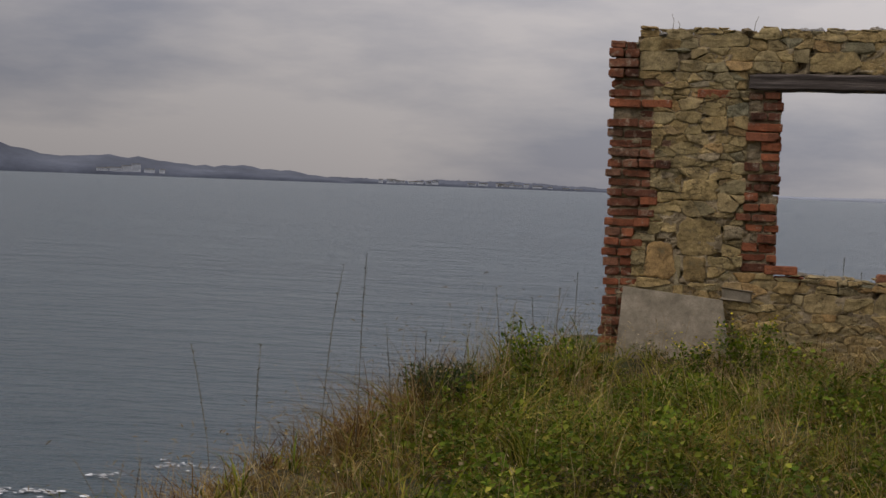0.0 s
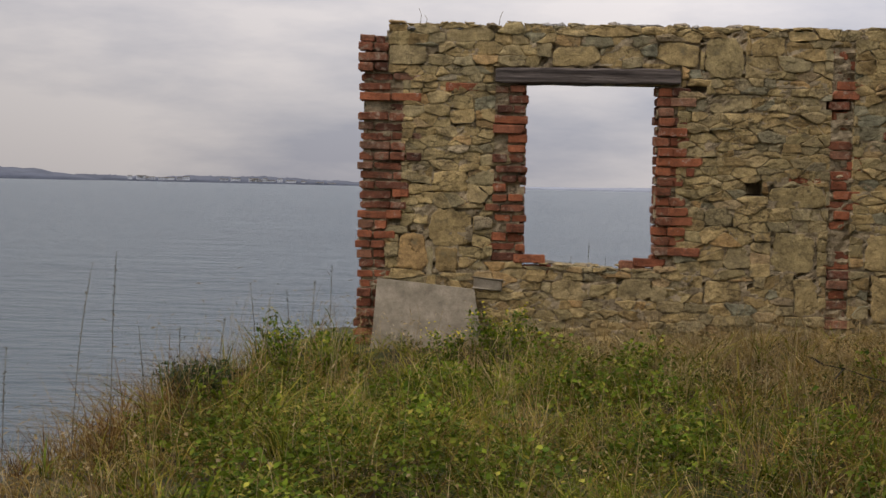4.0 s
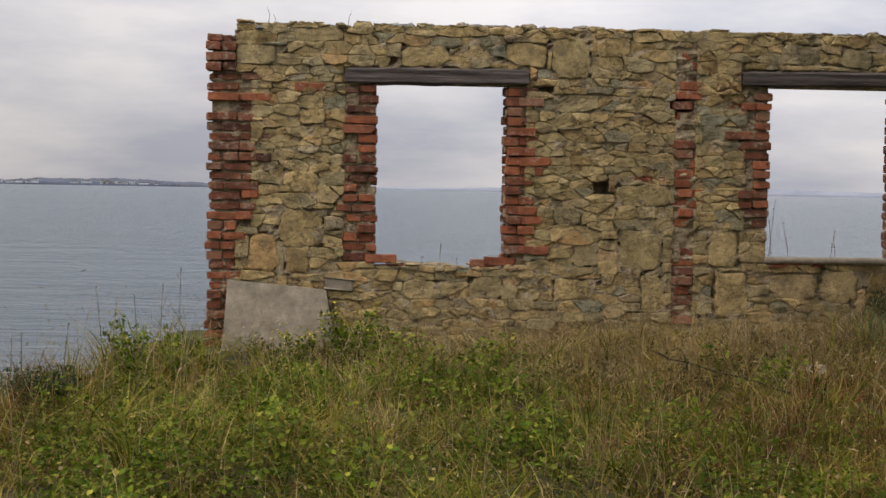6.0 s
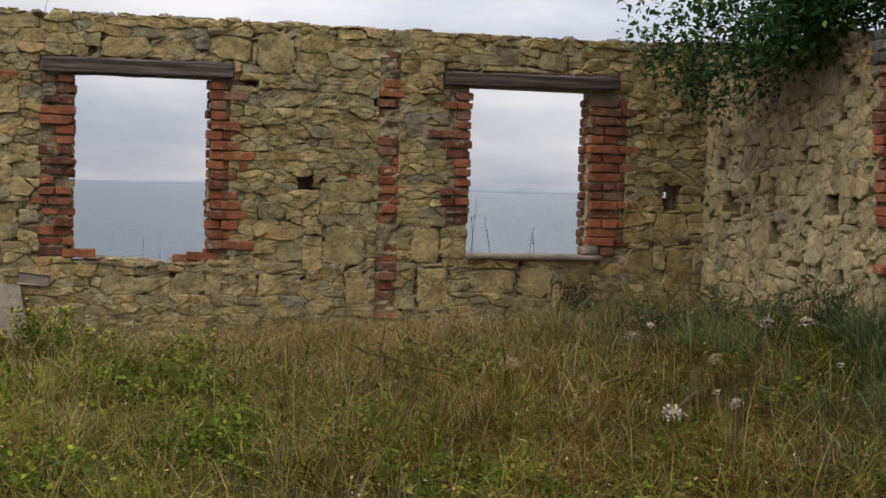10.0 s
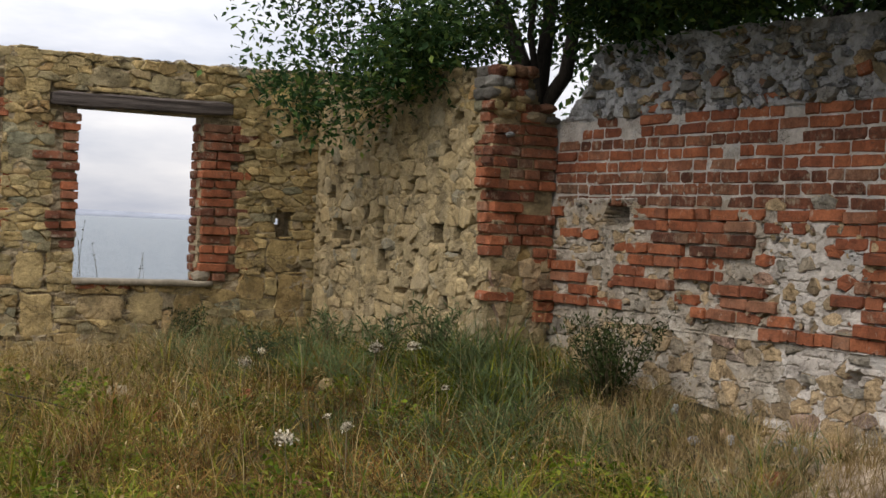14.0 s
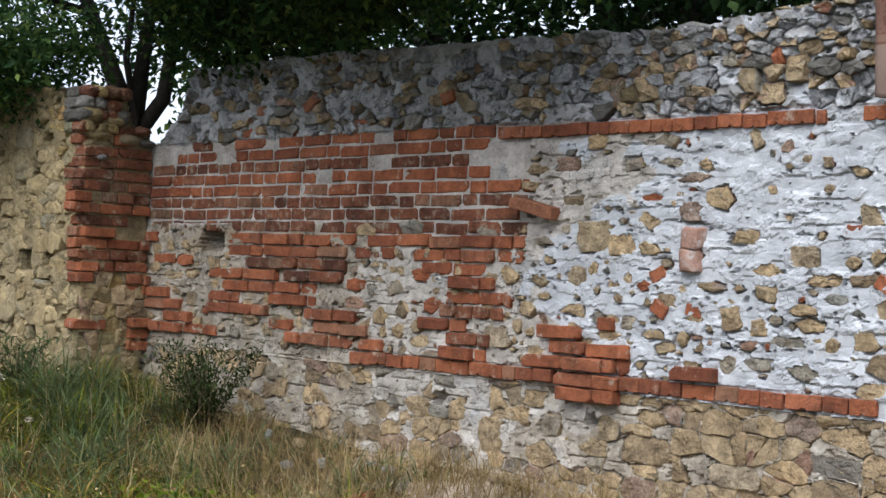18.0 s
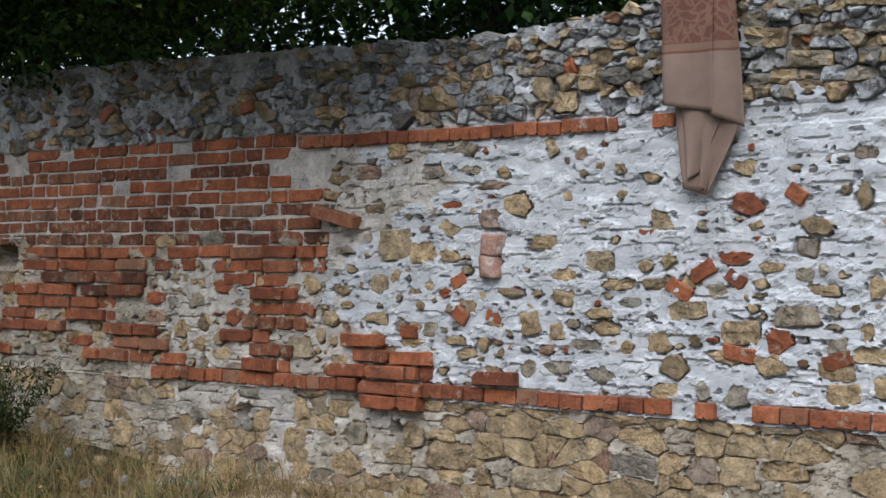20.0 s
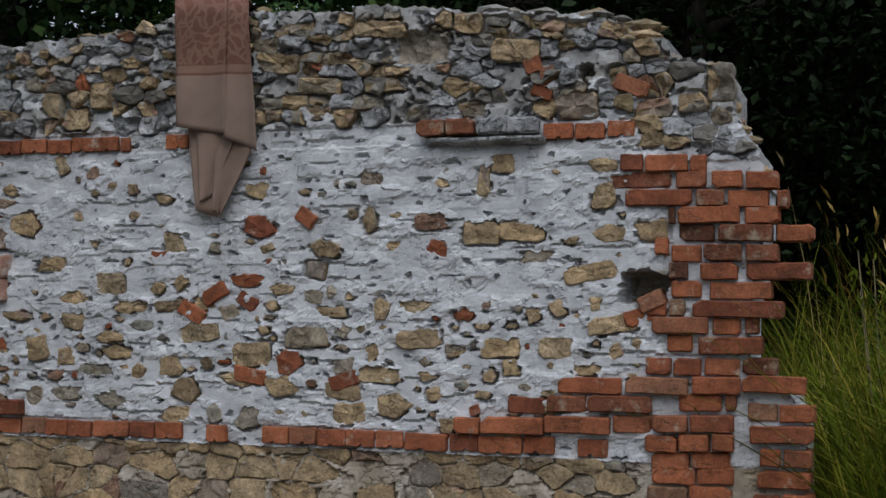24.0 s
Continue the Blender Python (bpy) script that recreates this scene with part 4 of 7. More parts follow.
        while v < hi:
            for n in (-0.10,):
                ob = lay_brick(wall_a, SEAWARD, u + turn * (0.055 + RND.uniform(-0.012, 0.006)), v, n + RND.uniform(-0.01, 0.01), 0.118, DARKBRICK)
            v += P


bricks_a()


def timber_lintel(u0, u1, v0, v1, drop):
    """A weathered beam let into the wall over an opening."""
    verts, faces, k = [], [], 22
    for i in range(k + 1):
        t = i / k
        u = u0 + (u1 - u0) * t
        z = drop * t
        wob = 0.008 * noise.noise((u * 4, 2, 0))
        end = 0.012 if i in (0, k) else 0
        for v, n in ((v0 + end, 0.035), (v0 + 0.012, 0.046), (v1 - 0.015, 0.046), (v1 - end, 0.03), (v1 - end, -0.21), (v0 + end, -0.21)):
            verts.append(SEAWARD.at(u, v + z + wob + 0.004 * noise.noise((u * 13, v * 30, n * 9)), n + 0.006 * noise.noise((u * 6, v * 50, 0))))
    for i in range(k):
        for j in range(6):
            a, b = i * 6 + j, i * 6 + (j + 1) % 6
            faces.append((a, b, b + 6, a + 6))
    faces += [tuple(range(6))[::-1], tuple(range(k * 6, k * 6 + 6))]
    return tagged(new("timber_lintel", mesh_of("timber_lintel", verts, faces, [TIMBER])), "dark weathered timber lintel over a window opening", "beam", "window lintels")


timber_lintel(-0.065, 1.355, 2.392, 2.512, 0.013)
timber_lintel(3.04, 4.515, 2.428, 2.54, 0.022)


def window_sill():
    verts, faces, k = [], [], 26
    u0, u1 = 3.25, 4.40
    for i in range(k + 1):
        u = u0 + (u1 - u0) * i / k
        lip = 0.05 + 0.02 * noise.noise((u * 8, 0, 0))
        for v, n in ((1.045 + 0.012 * noise.noise((u * 11, 4, 0)), lip - 0.01), (1.075, lip), (1.092, lip - 0.015), (1.092 + 0.01 * noise.noise((u * 6, 7, 0)), -0.1), (1.09, -0.21), (1.05, -0.21)):
            verts.append(SEAWARD.at(u, v, n))
    for i in range(k):
        for j in range(6):
            a, b = i * 6 + j, i * 6 + (j + 1) % 6
            faces.append((a, b, b + 6, a + 6))
    faces += [tuple(range(6))[::-1], tuple(range(k * 6, k * 6 + 6))]
    part("window_sill", mesh_of("window_sill", verts, faces, [CONCRETE], True), None, wall_a, "broken pale mortar sill")
    bm = bmesh.new()
    bmesh.ops.create_icosphere(bm, subdivisions=2, radius=1)
    for q in bm.verts:
        q.co = SEAWARD.at(4.31 + q.co.x * 0.085 * RND.uniform(0.85, 1.1), 1.13 + q.co.y * 0.055 * RND.uniform(0.85, 1.1), -0.02 + q.co.z * 0.06)
    part("sill_lump", bm, CONCRETE, wall_a)


window_sill()


def loose_sill_stones():
    for i in range(34):
        u = RND.uniform(0.15, 1.2)
        w, h = RND.uniform(0.03, 0.09), RND.uniform(0.012, 0.03)
        bm = bmesh.new()
        bmesh.ops.create_icosphere(bm, subdivisions=1, radius=1)
        n0 = RND.uniform(-0.19, -0.01)
        v0 = 0.965 + 0.05 * abs(u - 0.67) / 0.5 + RND.uniform(0, 0.025)
        for q in bm.verts:
            q.co = SEAWARD.at(u + q.co.x * w * RND.uniform(0.75, 1.1), v0 + q.co.y * h * RND.uniform(0.7, 1.1), n0 + q.co.z * w * 0.8)
        part("rubble_stone", bm, RND.choice((BUFFSTONE, SANDSTONE, CONCRETE)), wall_a)


loose_sill_stones()


def concrete_slab():
    """A thin cast slab leaning on the wall, with a broken block beside its upper corner."""
    root = tagged(new("concrete_slab"), "flat pale concrete slab leaning against the ruined wall", "slab")
    verts, faces = [], []
    outline = [(-0.99, 0.12), (-0.10, 0.12), (-0.13, 0.46), (-0.19, 0.795), (-0.45, 0.82), (-0.945, 0.862), (-0.96, 0.50)]
    for n in (0.0, -0.055):
        for u, v in outline:
            verts.append(SEAWARD.at(u, v, 0.30 - 0.24 * (v - 0.16) / 0.7 + n))
    k = len(outline)
    faces = [tuple(range(k)), tuple(range(2 * k - 1, k - 1, -1))] + [(i, i + k, (i + 1) % k + k, (i + 1) % k) for i in range(k)]
    part("slab", mesh_of("slab", verts, faces, [CONCRETE]), None, root)
    bm = bmesh.new()
    bmesh.ops.create_cube(bm, size=1)
    for q in bm.verts:
        q.co = SEAWARD.at(-0.085 + q.co.x * 0.23 + RND.uniform(-0.012, 0.012), 0.842 + q.co.y * 0.09 + RND.uniform(-0.012, 0.012) - q.co.x * 0.03, -0.028 + q.co.z * 0.12)
    bmesh.ops.bevel(bm, geom=bm.edges[:], offset=0.012, segments=1, affect="EDGES")
    part("broken_block", bm, CONCRETE, root)


concrete_slab()


# ---- the short return wall and its brick pier ----
TOP_Y = [(-0.02, 0.0), (2.81, 0.0), (2.81, 2.42), (2.62, 2.50), (2.5, 2.72), (1.9, 2.80), (1.0, 2.76), (-0.02, 2.86)]
HOLES_Y = [(2.05, 2.17, 1.50, 1.64, 0.3), (0.40, 0.53, 1.49, 1.65, 0.2), (0.53, 0.67, 1.44, 1.56, 0.16), (1.16, 1.27, 1.61, 1.75, 0.2), (1.21, 1.30, 1.26, 1.41, 0.2), (0.74, 0.83, 1.48, 1.55, 0.14), (2.34, 2.43, 1.54, 1.61, 0.15), (0.94, 1.01, 1.65, 1.75, 0.15), (1.62, 1.70, 1.86, 1.94, 0.12), (0.28, 0.36, 1.84, 1.92, 0.12), (2.2, 2.28, 1.02, 1.12, 0.15)]


def solid_y(u, v):
    return inside(u, v + 0.04 * noise.noise((u * 4, 7, 0)), TOP_Y)


def front_y(u, v):
    for h in HOLES_Y:
        if h[0] - 0.003 <= u <= h[1] + 0.003 and h[2] - 0.003 <= v <= h[3] + 0.003:
            return -h[4]
    n = -0.003 + 0.018 * noise.noise((u * 6, v * 8, 3)) + 0.011 * noise.noise((u * 24, v * 30, 4))
    crack = noise.noise((u * 8, v * 13, 35)) + 0.4 * noise.noise((u * 25, v * 35, 36))
    return n - 0.08 * smooth(0.24, 0.36, crack)


wall_y = core("wall_return", RETURN, lines(-0.02, 2.81, 0.025), [0.0, 0.2] + lines(0.3, 2.9, 0.023), solid_y, 0.5, front_y, MORTAR_BUFF, 0.50, False)
tagged(wall_y, "short buff limestone wall with crumbled holes and a brick pier", "wall", kind="structure")
BIG_Y = [(1.08, 1.27, 0.22, 0.30), (1.65, 1.27, 0.2, 0.34), (1.88, 1.3, 0.2, 0.34), (0.22, 1.3, 0.24, 0.3), (2.66, 0.98, 0.26, 0.26), (0.85, 2.1, 0.26, 0.2), (1.5, 2.42, 0.3, 0.24), (2.0, 2.45, 0.22, 0.24), (2.5, 1.5, 0.2, 0.2), (0.15, 0.95, 0.28, 0.26), (2.3, 1.25, 0.2, 0.24)]


def stones_y():
    out = []
    for poly, large in rubble(0.0, 2.80, 0.45, 2.80, 0.17, 0.10, BIG_Y, [h[:4] for h in HOLES_Y], 1.5):
        u, v = sum(p[0] for p in poly) / len(poly), sum(p[1] for p in poly) / len(poly)
        poly = clip(clip(poly, 1, 0, 2.80), -1, 0, -0.005)
        if len(poly) < 3 or area(poly) < 0.001 or not inside(u, v + 0.03, TOP_Y):
            continue
        if u > 2.56 and v > 1.62 and RND.random() < 0.8 or RND.random() < 0.15:
            continue
        out.append((u, stone_mesh(RETURN, stone_outline(poly, RND.uniform(0.0, 0.004)), RND.uniform(-0.006, 0.016), SOFT if RND.random() < 0.5 else SUNK, 0.010, 0.12), BUFFSTONE if v < 2.25 or RND.random() < 0.5 else SANDSTONE))
    return out


set_stones(wall_y, stones_y(), 300, 1.6, label="crumbly buff limestone rubble")
cap_stones(wall_y, RETURN, [(0.1, 2.84), (1.0, 2.70), (1.9, 2.74), (2.5, 2.68), (2.62, 2.52), (2.78, 2.44)], DUSKY, 42, "")


def bricks_pier():
    P = 0.0768
    for k in range(-6, 9):
        v = 1.85 + k * P
        full = 1.82 < v < 2.35
        if full:
            course(wall_y, PIER_END, v, -0.01 + RND.uniform(-0.02, 0.02), 0.515, BRICK if RND.random() < 0.35 else DARKBRICK, (-0.012, 0.014), 0.4, 0.06)
            w = RND.choice((0.2, 0.245, 0.13))
            lay_brick(wall_y, RETURN, 2.815 - w / 2 + RND.uniform(-0.015, 0.01), v, RND.uniform(-0.004, 0.014), w, BRICK if RND.random() < 0.4 else DARKBRICK)
        elif v > 1.5:
            a = RND.choice((-0.05, 0.06, 0.0))
            course(wall_y, PIER_END, v, a, 0.5 if v < 1.8 else 0.36, BRICK if RND.random() < 0.5 else DARKBRICK, (0.0, 0.05), 0.45, 0.12)
            lay_brick(wall_y, RETURN, 2.72, v, RND.uniform(0.0, 0.03), 0.13, BRICK)
        elif v < 1.5:
            course(wall_y, PIER_END, v, 0.36 + RND.uniform(-0.03, 0.03), 0.54, BRICK, (0.0, 0.08), 0.6, 0.15)
    for u, v in ((0.07, 1.16), (0.02, 1.47), (0.05, 1.54), (-0.03, 1.93), (-0.02, 2.0)):
        lay_brick(wall_y, PIER_END, u, v, 0.03, 0.245 if v < 1.3 else 0.13, BRICK)
    for k in range(3):
        v = 1.02 + k * P
        course(wall_y, PIER_END, v, 0.36, 0.52, BRICK, (0.03, 0.09), 0.5)
    rub = []
    for poly, large in cells(rubble_seeds(0.0, 0.52, 0.5, 1.62, 0.12, 0.085), 1.3, 0.2):
        u, v = sum(p[0] for p in poly) / len(poly), sum(p[1] for p in poly) / len(poly)
        if 0.0 < u < 0.5 and 0.5 < v < 1.60:
            rub.append((u, stone_mesh(PIER_END, stone_outline([(max(0, min(0.52, a)), b) for a, b in poly], 0.0), RND.uniform(0.0, 0.03), rough=0.010), RND.choice((SANDSTONE, BUFFSTONE, OCHRE, OCHRE))))
    set_stones(wall_y, rub, 0, 0.2, label="grey and olive rubble in the pier end")
    # the uneven stones on top of the pier
    for u, v, w, h, mat in ((0.10, 2.42, 0.10, 0.045, BUFFSTONE), (0.32, 2.40, 0.12, 0.05, DUSKY), (0.43, 2.47, 0.08, 0.04, DUSKY), (0.2, 2.52, 0.10, 0.045, BUFFSTONE), (0.05, 2.55, 0.10, 0.06, SANDSTONE), (0.47, 2.39, 0.09, 0.03, DUSKY), (0.12, 2.27, 0.05, 0.025, GREYLUMP)):
        bm = bmesh.new()
        bmesh.ops.create_icosphere(bm, subdivisions=2, radius=1)
        for q in bm.verts:
            q.co = PIER_END.at(u + q.co.x * w * RND.uniform(0.85, 1.1), v + q.co.y * h * RND.uniform(0.85, 1.1), -0.04 + q.co.z * 0.08)
        part("cap_stone", bm, mat, wall_y)
    # the broken stub that still stands on the outer half of the pier
    for k in range(4):
        for i in range(3 + k % 2):
            u, v = 0.02 + 0.085 * i + RND.uniform(-0.015, 0.015), 2.47 + 0.078 * k + RND.uniform(-0.008, 0.008)
            for n in (-0.05, -0.2):
                bm = bmesh.new()
                bmesh.ops.create_icosphere(bm, subdivisions=2, radius=1)
                seed = Vector((RND.uniform(0, 50), k, i))
                for q in bm.verts:
                    d = q.co.normalized()
                    d = d / max(abs(d.x), abs(d.y), abs(d.z)) ** 0.55 * (1 + 0.22 * noise.noise(d * 1.6 + seed))
                    q.co = PIER_END.at(u + d.x * 0.056, v + d.y * 0.045, n + d.z * 0.08)
                part("cap_stone", bm, RND.choice((SANDSTONE, DUSKY, DUSKY, DARKBRICK)), wall_y)


bricks_pier()

# ---- the inland wall: brick panel, plastered rubble, broken brick end ----
TOP_B = [(-0.02, 0.0), (8.085, 0.0), (8.08, 0.94), (8.07, 1.22), (7.99, 1.35), (7.87, 1.42), (7.86, 1.60), (7.91, 1.84), (7.93, 2.14), (7.91, 2.23), (7.85, 2.32), (7.80, 2.41), (7.81, 2.49), (7.77, 2.57), (7.58, 2.60), (7.55, 2.68), (7.46, 2.70), (7.37, 2.76), (7.15, 2.80), (6.5, 2.86),
         (5.8, 2.89), (5.4, 2.87), (5.1, 2.83), (4.4, 2.79), (3.4, 2.83), (2.0, 2.87), (0.8, 2.88), (0.5, 2.86), (0.40, 2.62), (0.2, 2.42), (-0.02, 2.36)]
HOLES_B = [(0.66, 0.93, 1.67, 1.84, 0.17), (7.38, 7.56, 1.64, 1.78, 0.2), (1.78, 1.86, 1.70, 1.76, 0.1), (6.42, 6.66, 2.62, 2.76, 0.035), (7.20, 7.27, 2.55, 2.60, 0.12), (3.93, 4.0, 0.86, 0.94, 0.12), (2.52, 2.6, 0.80, 0.84, 0.08), (2.86, 2.95, 0.86, 0.95, 0.1)]


def solid_b(u, v):
    if 0.5 < u < 7.8 and v < 2.5:
        return True
    return inside(u, v + 0.035 * noise.noise((u * 4.5, 11, 0)), TOP_B)


DIG_B = {}


def front_b(u, v):
    dig = DIG_B.get((round(u, 4), round(v, 4)))
    for h in HOLES_B:
        du, dv = (u - (h[0] + h[1]) / 2) / (h[1] - h[0]) * 2, (v - (h[2] + h[3]) / 2) / (h[3] - h[2]) * 2
        if abs(du) < 1.5 and abs(dv) < 1.5:
            r = max(abs(du), abs(dv)) * 0.5 + math.hypot(du, dv) * 0.5 + 0.45 * noise.noise((u * 14, v * 14, 33)) + 0.25 * noise.noise((u * 35, v * 35, 3))
            if r < 1.0:
                return -h[4] * min(1.0, 0.6 + (1.0 - r)) - 0.02 * noise.noise((u * 30, v * 30, 5))
    if dig is not None:
        return dig
    a, b, c = noise.noise((u * 3, v * 5, 1)), noise.noise((u * 10, v * 17, 2)), noise.noise((u * 30, v * 38, 4))
    if v > 2.38:
        # lumps of mortar between the broken top courses
        d, e = noise.noise((u * 7, v * 11, 50)), noise.noise((u * 17, v * 25, 51))
        k = 0.45 + 0.55 * smooth(2.6, 4.2, u)
        n = k * (0.012 * d + 0.006 * e) + 0.003 * c + 0.004
        n += 0.014 * k * (d + 0.5 * e > 0.10) - 0.035 * k * (e + 0.4 * d < -0.36)
        return n
    # thin beds of plaster, each with a broken lower edge that casts a line of shade
    w = (v + 0.030 * noise.noise((u * 1.3, 5, v * 3)) + 0.016 * noise.noise((u * 5, 6, v * 6)) + 0.006 * b) / 0.058
    row = math.floor(w)
    step = w - row
    keep = noise.noise((u * 2.2, row * 3.7, 8)) + 0.5 * noise.noise((u * 6.5, row * 5.1, 9))
    n = 0.007 + 0.005 * a + 0.0022 * b + 0.0012 * c
    if keep > 0.02:
        n += 0.006 * (1 - 0.5 * step)
        if step < 0.2 and keep > 0.24:
            n -= 0.015
    flake = noise.noise((u * 7, v * 15, 12)) + 0.3 * c
    n += 0.006 * (flake > 0.08) + 0.005 * (flake > 0.34)
    pit = noise.noise((u * 15, v * 30, 20)) + 0.4 * c
    if pit > 0.56:
        n -= 0.03
    if u < 3.5 and v > 1.85 - 0.06 * (u > 1):
        n = 0.002 * b + 0.0015 * c - 0.006
    elif u < 3.5 and 1.04 < v < 1.85:
        n -= 0.004
    if abs(v - 1.088) < 0.045 or (u > 3.2 and abs(v - 2.332) < 0.042):
        n -= 0.008
    if v < 1.04:
        n = n * 0.8 - 0.008
    if u > 7.55 and v < 2.2:
        n = n * 0.4 - 0.004
    return n


def coat_b(u, v):
    """0 pale plaster, 1 buff bedding where it has gone, 2 the dirty crust of the top courses, 3 earthy bedding round the brickwork."""
    w = 0.25 * noise.noise((u * 1.3, v * 1.6, 40)) + 0.12 * noise.noise((u * 5, v * 7, 41))
    if near_hole(u, v, HOLES_B, -0.01):
        return 3
    if v + 0.12 * w > 2.37:
        return 0 if u > 4.5 + 2 * w and w > 0.05 else 2
    if u + 3.2 * w < 3.85:
        return 1 if v > 1.84 or u + 2.5 * w > 2.3 else 3
    if v < 1.03:
        return 3
    return 3 if u < 4.2 and v - w < 1.02 else 0


BIG_B = [(3.95, 1.80, 0.24, 0.16), (4.12, 1.76, 0.16, 0.11), (4.52, 1.92, 0.14, 0.09), (5.12, 1.72, 0.16, 0.10), (6.98, 1.93, 0.19, 0.075), (6.81, 1.93, 0.16, 0.10), (6.60, 1.98, 0.15, 0.07), (7.26, 1.77, 0.22, 0.07), (6.05, 1.50, 0.20, 0.09), (6.55, 1.50, 0.2, 0.08), (6.9, 1.47, 0.17, 0.08), (7.12, 1.47, 0.14, 0.09),
         (5.80, 1.42, 0.18, 0.11), (5.55, 1.51, 0.2, 0.09), (5.42, 1.37, 0.11, 0.09), (3.32, 1.27, 0.18, 0.11), (6.38, 1.35, 0.2, 0.07), (6.22, 1.28, 0.17, 0.07), (6.25, 1.19, 0.16, 0.09), (7.35, 1.57, 0.2, 0.07), (6.36, 2.78, 0.24, 0.07), (6.75, 2.78, 0.14, 0.08), (6.95, 2.66, 0.2, 0.10), (7.2, 2.43, 0.17, 0.1), (7.765, 2.505, 0.13, 0.15), (7.50, 2.41, 0.15, 0.08), (7.655, 2.425, 0.12, 0.08),
         (4.92, 2.45, 0.14, 0.1), (5.05, 2.55, 0.12, 0.12), (3.0, 2.74, 0.2, 0.1), (3.7, 2.62, 0.16, 0.1), (4.3, 0.78, 0.3, 0.14), (5.3, 0.82, 0.24, 0.1), (6.0, 0.86, 0.22, 0.08), (4.8, 0.72, 0.26, 0.1), (6.6, 0.78, 0.3, 0.09), (2.1, 0.82, 0.14, 0.14), (1.7, 0.88, 0.16, 0.13), (3.3, 0.75, 0.18, 0.18), (2.45, 0.92, 0.14, 0.13), (5.9, 2.66, 0.2, 0.08), (6.1, 2.55, 0.2, 0.07), (4.4, 1.50, 0.12, 0.07), (4.75, 1.43, 0.12, 0.11), (4.9, 1.40, 0.1, 0.08), (6.33, 2.16, 0.11, 0.06), (6.82, 2.14, 0.05, 0.13), (6.9, 2.21, 0.10, 0.08), (3.76, 2.16, 0.16, 0.08), (4.18, 2.15, 0.11, 0.07), (7.31, 2.07, 0.1, 0.1)]


def bare_brick_b(u, v):
    """Where brickwork takes the place of rubble."""
    if u < 3.5 and 1.86 < v < 2.36:
        return True
    if 1.0 < u < 2.15 and 1.4 < v < 1.86:
        return True
    if u > 7.55 and v < 2.2:
        return True
    return 1.055 < v < 1.125 or (u < 3.4 and 2.3 < v < 2.37) or (2.297 < v < 2.365 and u > 3.2)


LINES_BU, LINES_BV = lines(-0.02, 8.17, 0.0118), [0.0, 0.2, 0.38] + lines(0.4, 2.94, 0.0102)


def scattered(n, u0, u1, v0, v1, w, g, taken, keep):
    """Stones set apart in plaster, as irregular outlines round points that keep their distance."""
    out = []
    for _ in range(n):
        u, v = RND.uniform(u0, u1), RND.uniform(v0, v1)
        if RND.random() > keep(u, v):
            continue
        a, b = RND.uniform(*w), RND.uniform(*g)
        box = (u - a / 2, u + a / 2, v - b / 2, v + b / 2)
        if any(box[0] < t[1] and box[1] > t[0] and box[2] < t[3] and box[3] > t[2] for t in taken):
            continue
        taken.append(box)
        k, turn = RND.choice((4, 4, 5, 5, 6)), RND.uniform(0, 6.28)
        out.append([(u + a * 0.56 * math.cos(turn + 6.283 * (i + RND.uniform(-0.28, 0.28)) / k), v + b * 0.56 * math.sin(turn + 6.283 * (i + RND.uniform(-0.28, 0.28)) / k)) for i in range(k)])
    return out


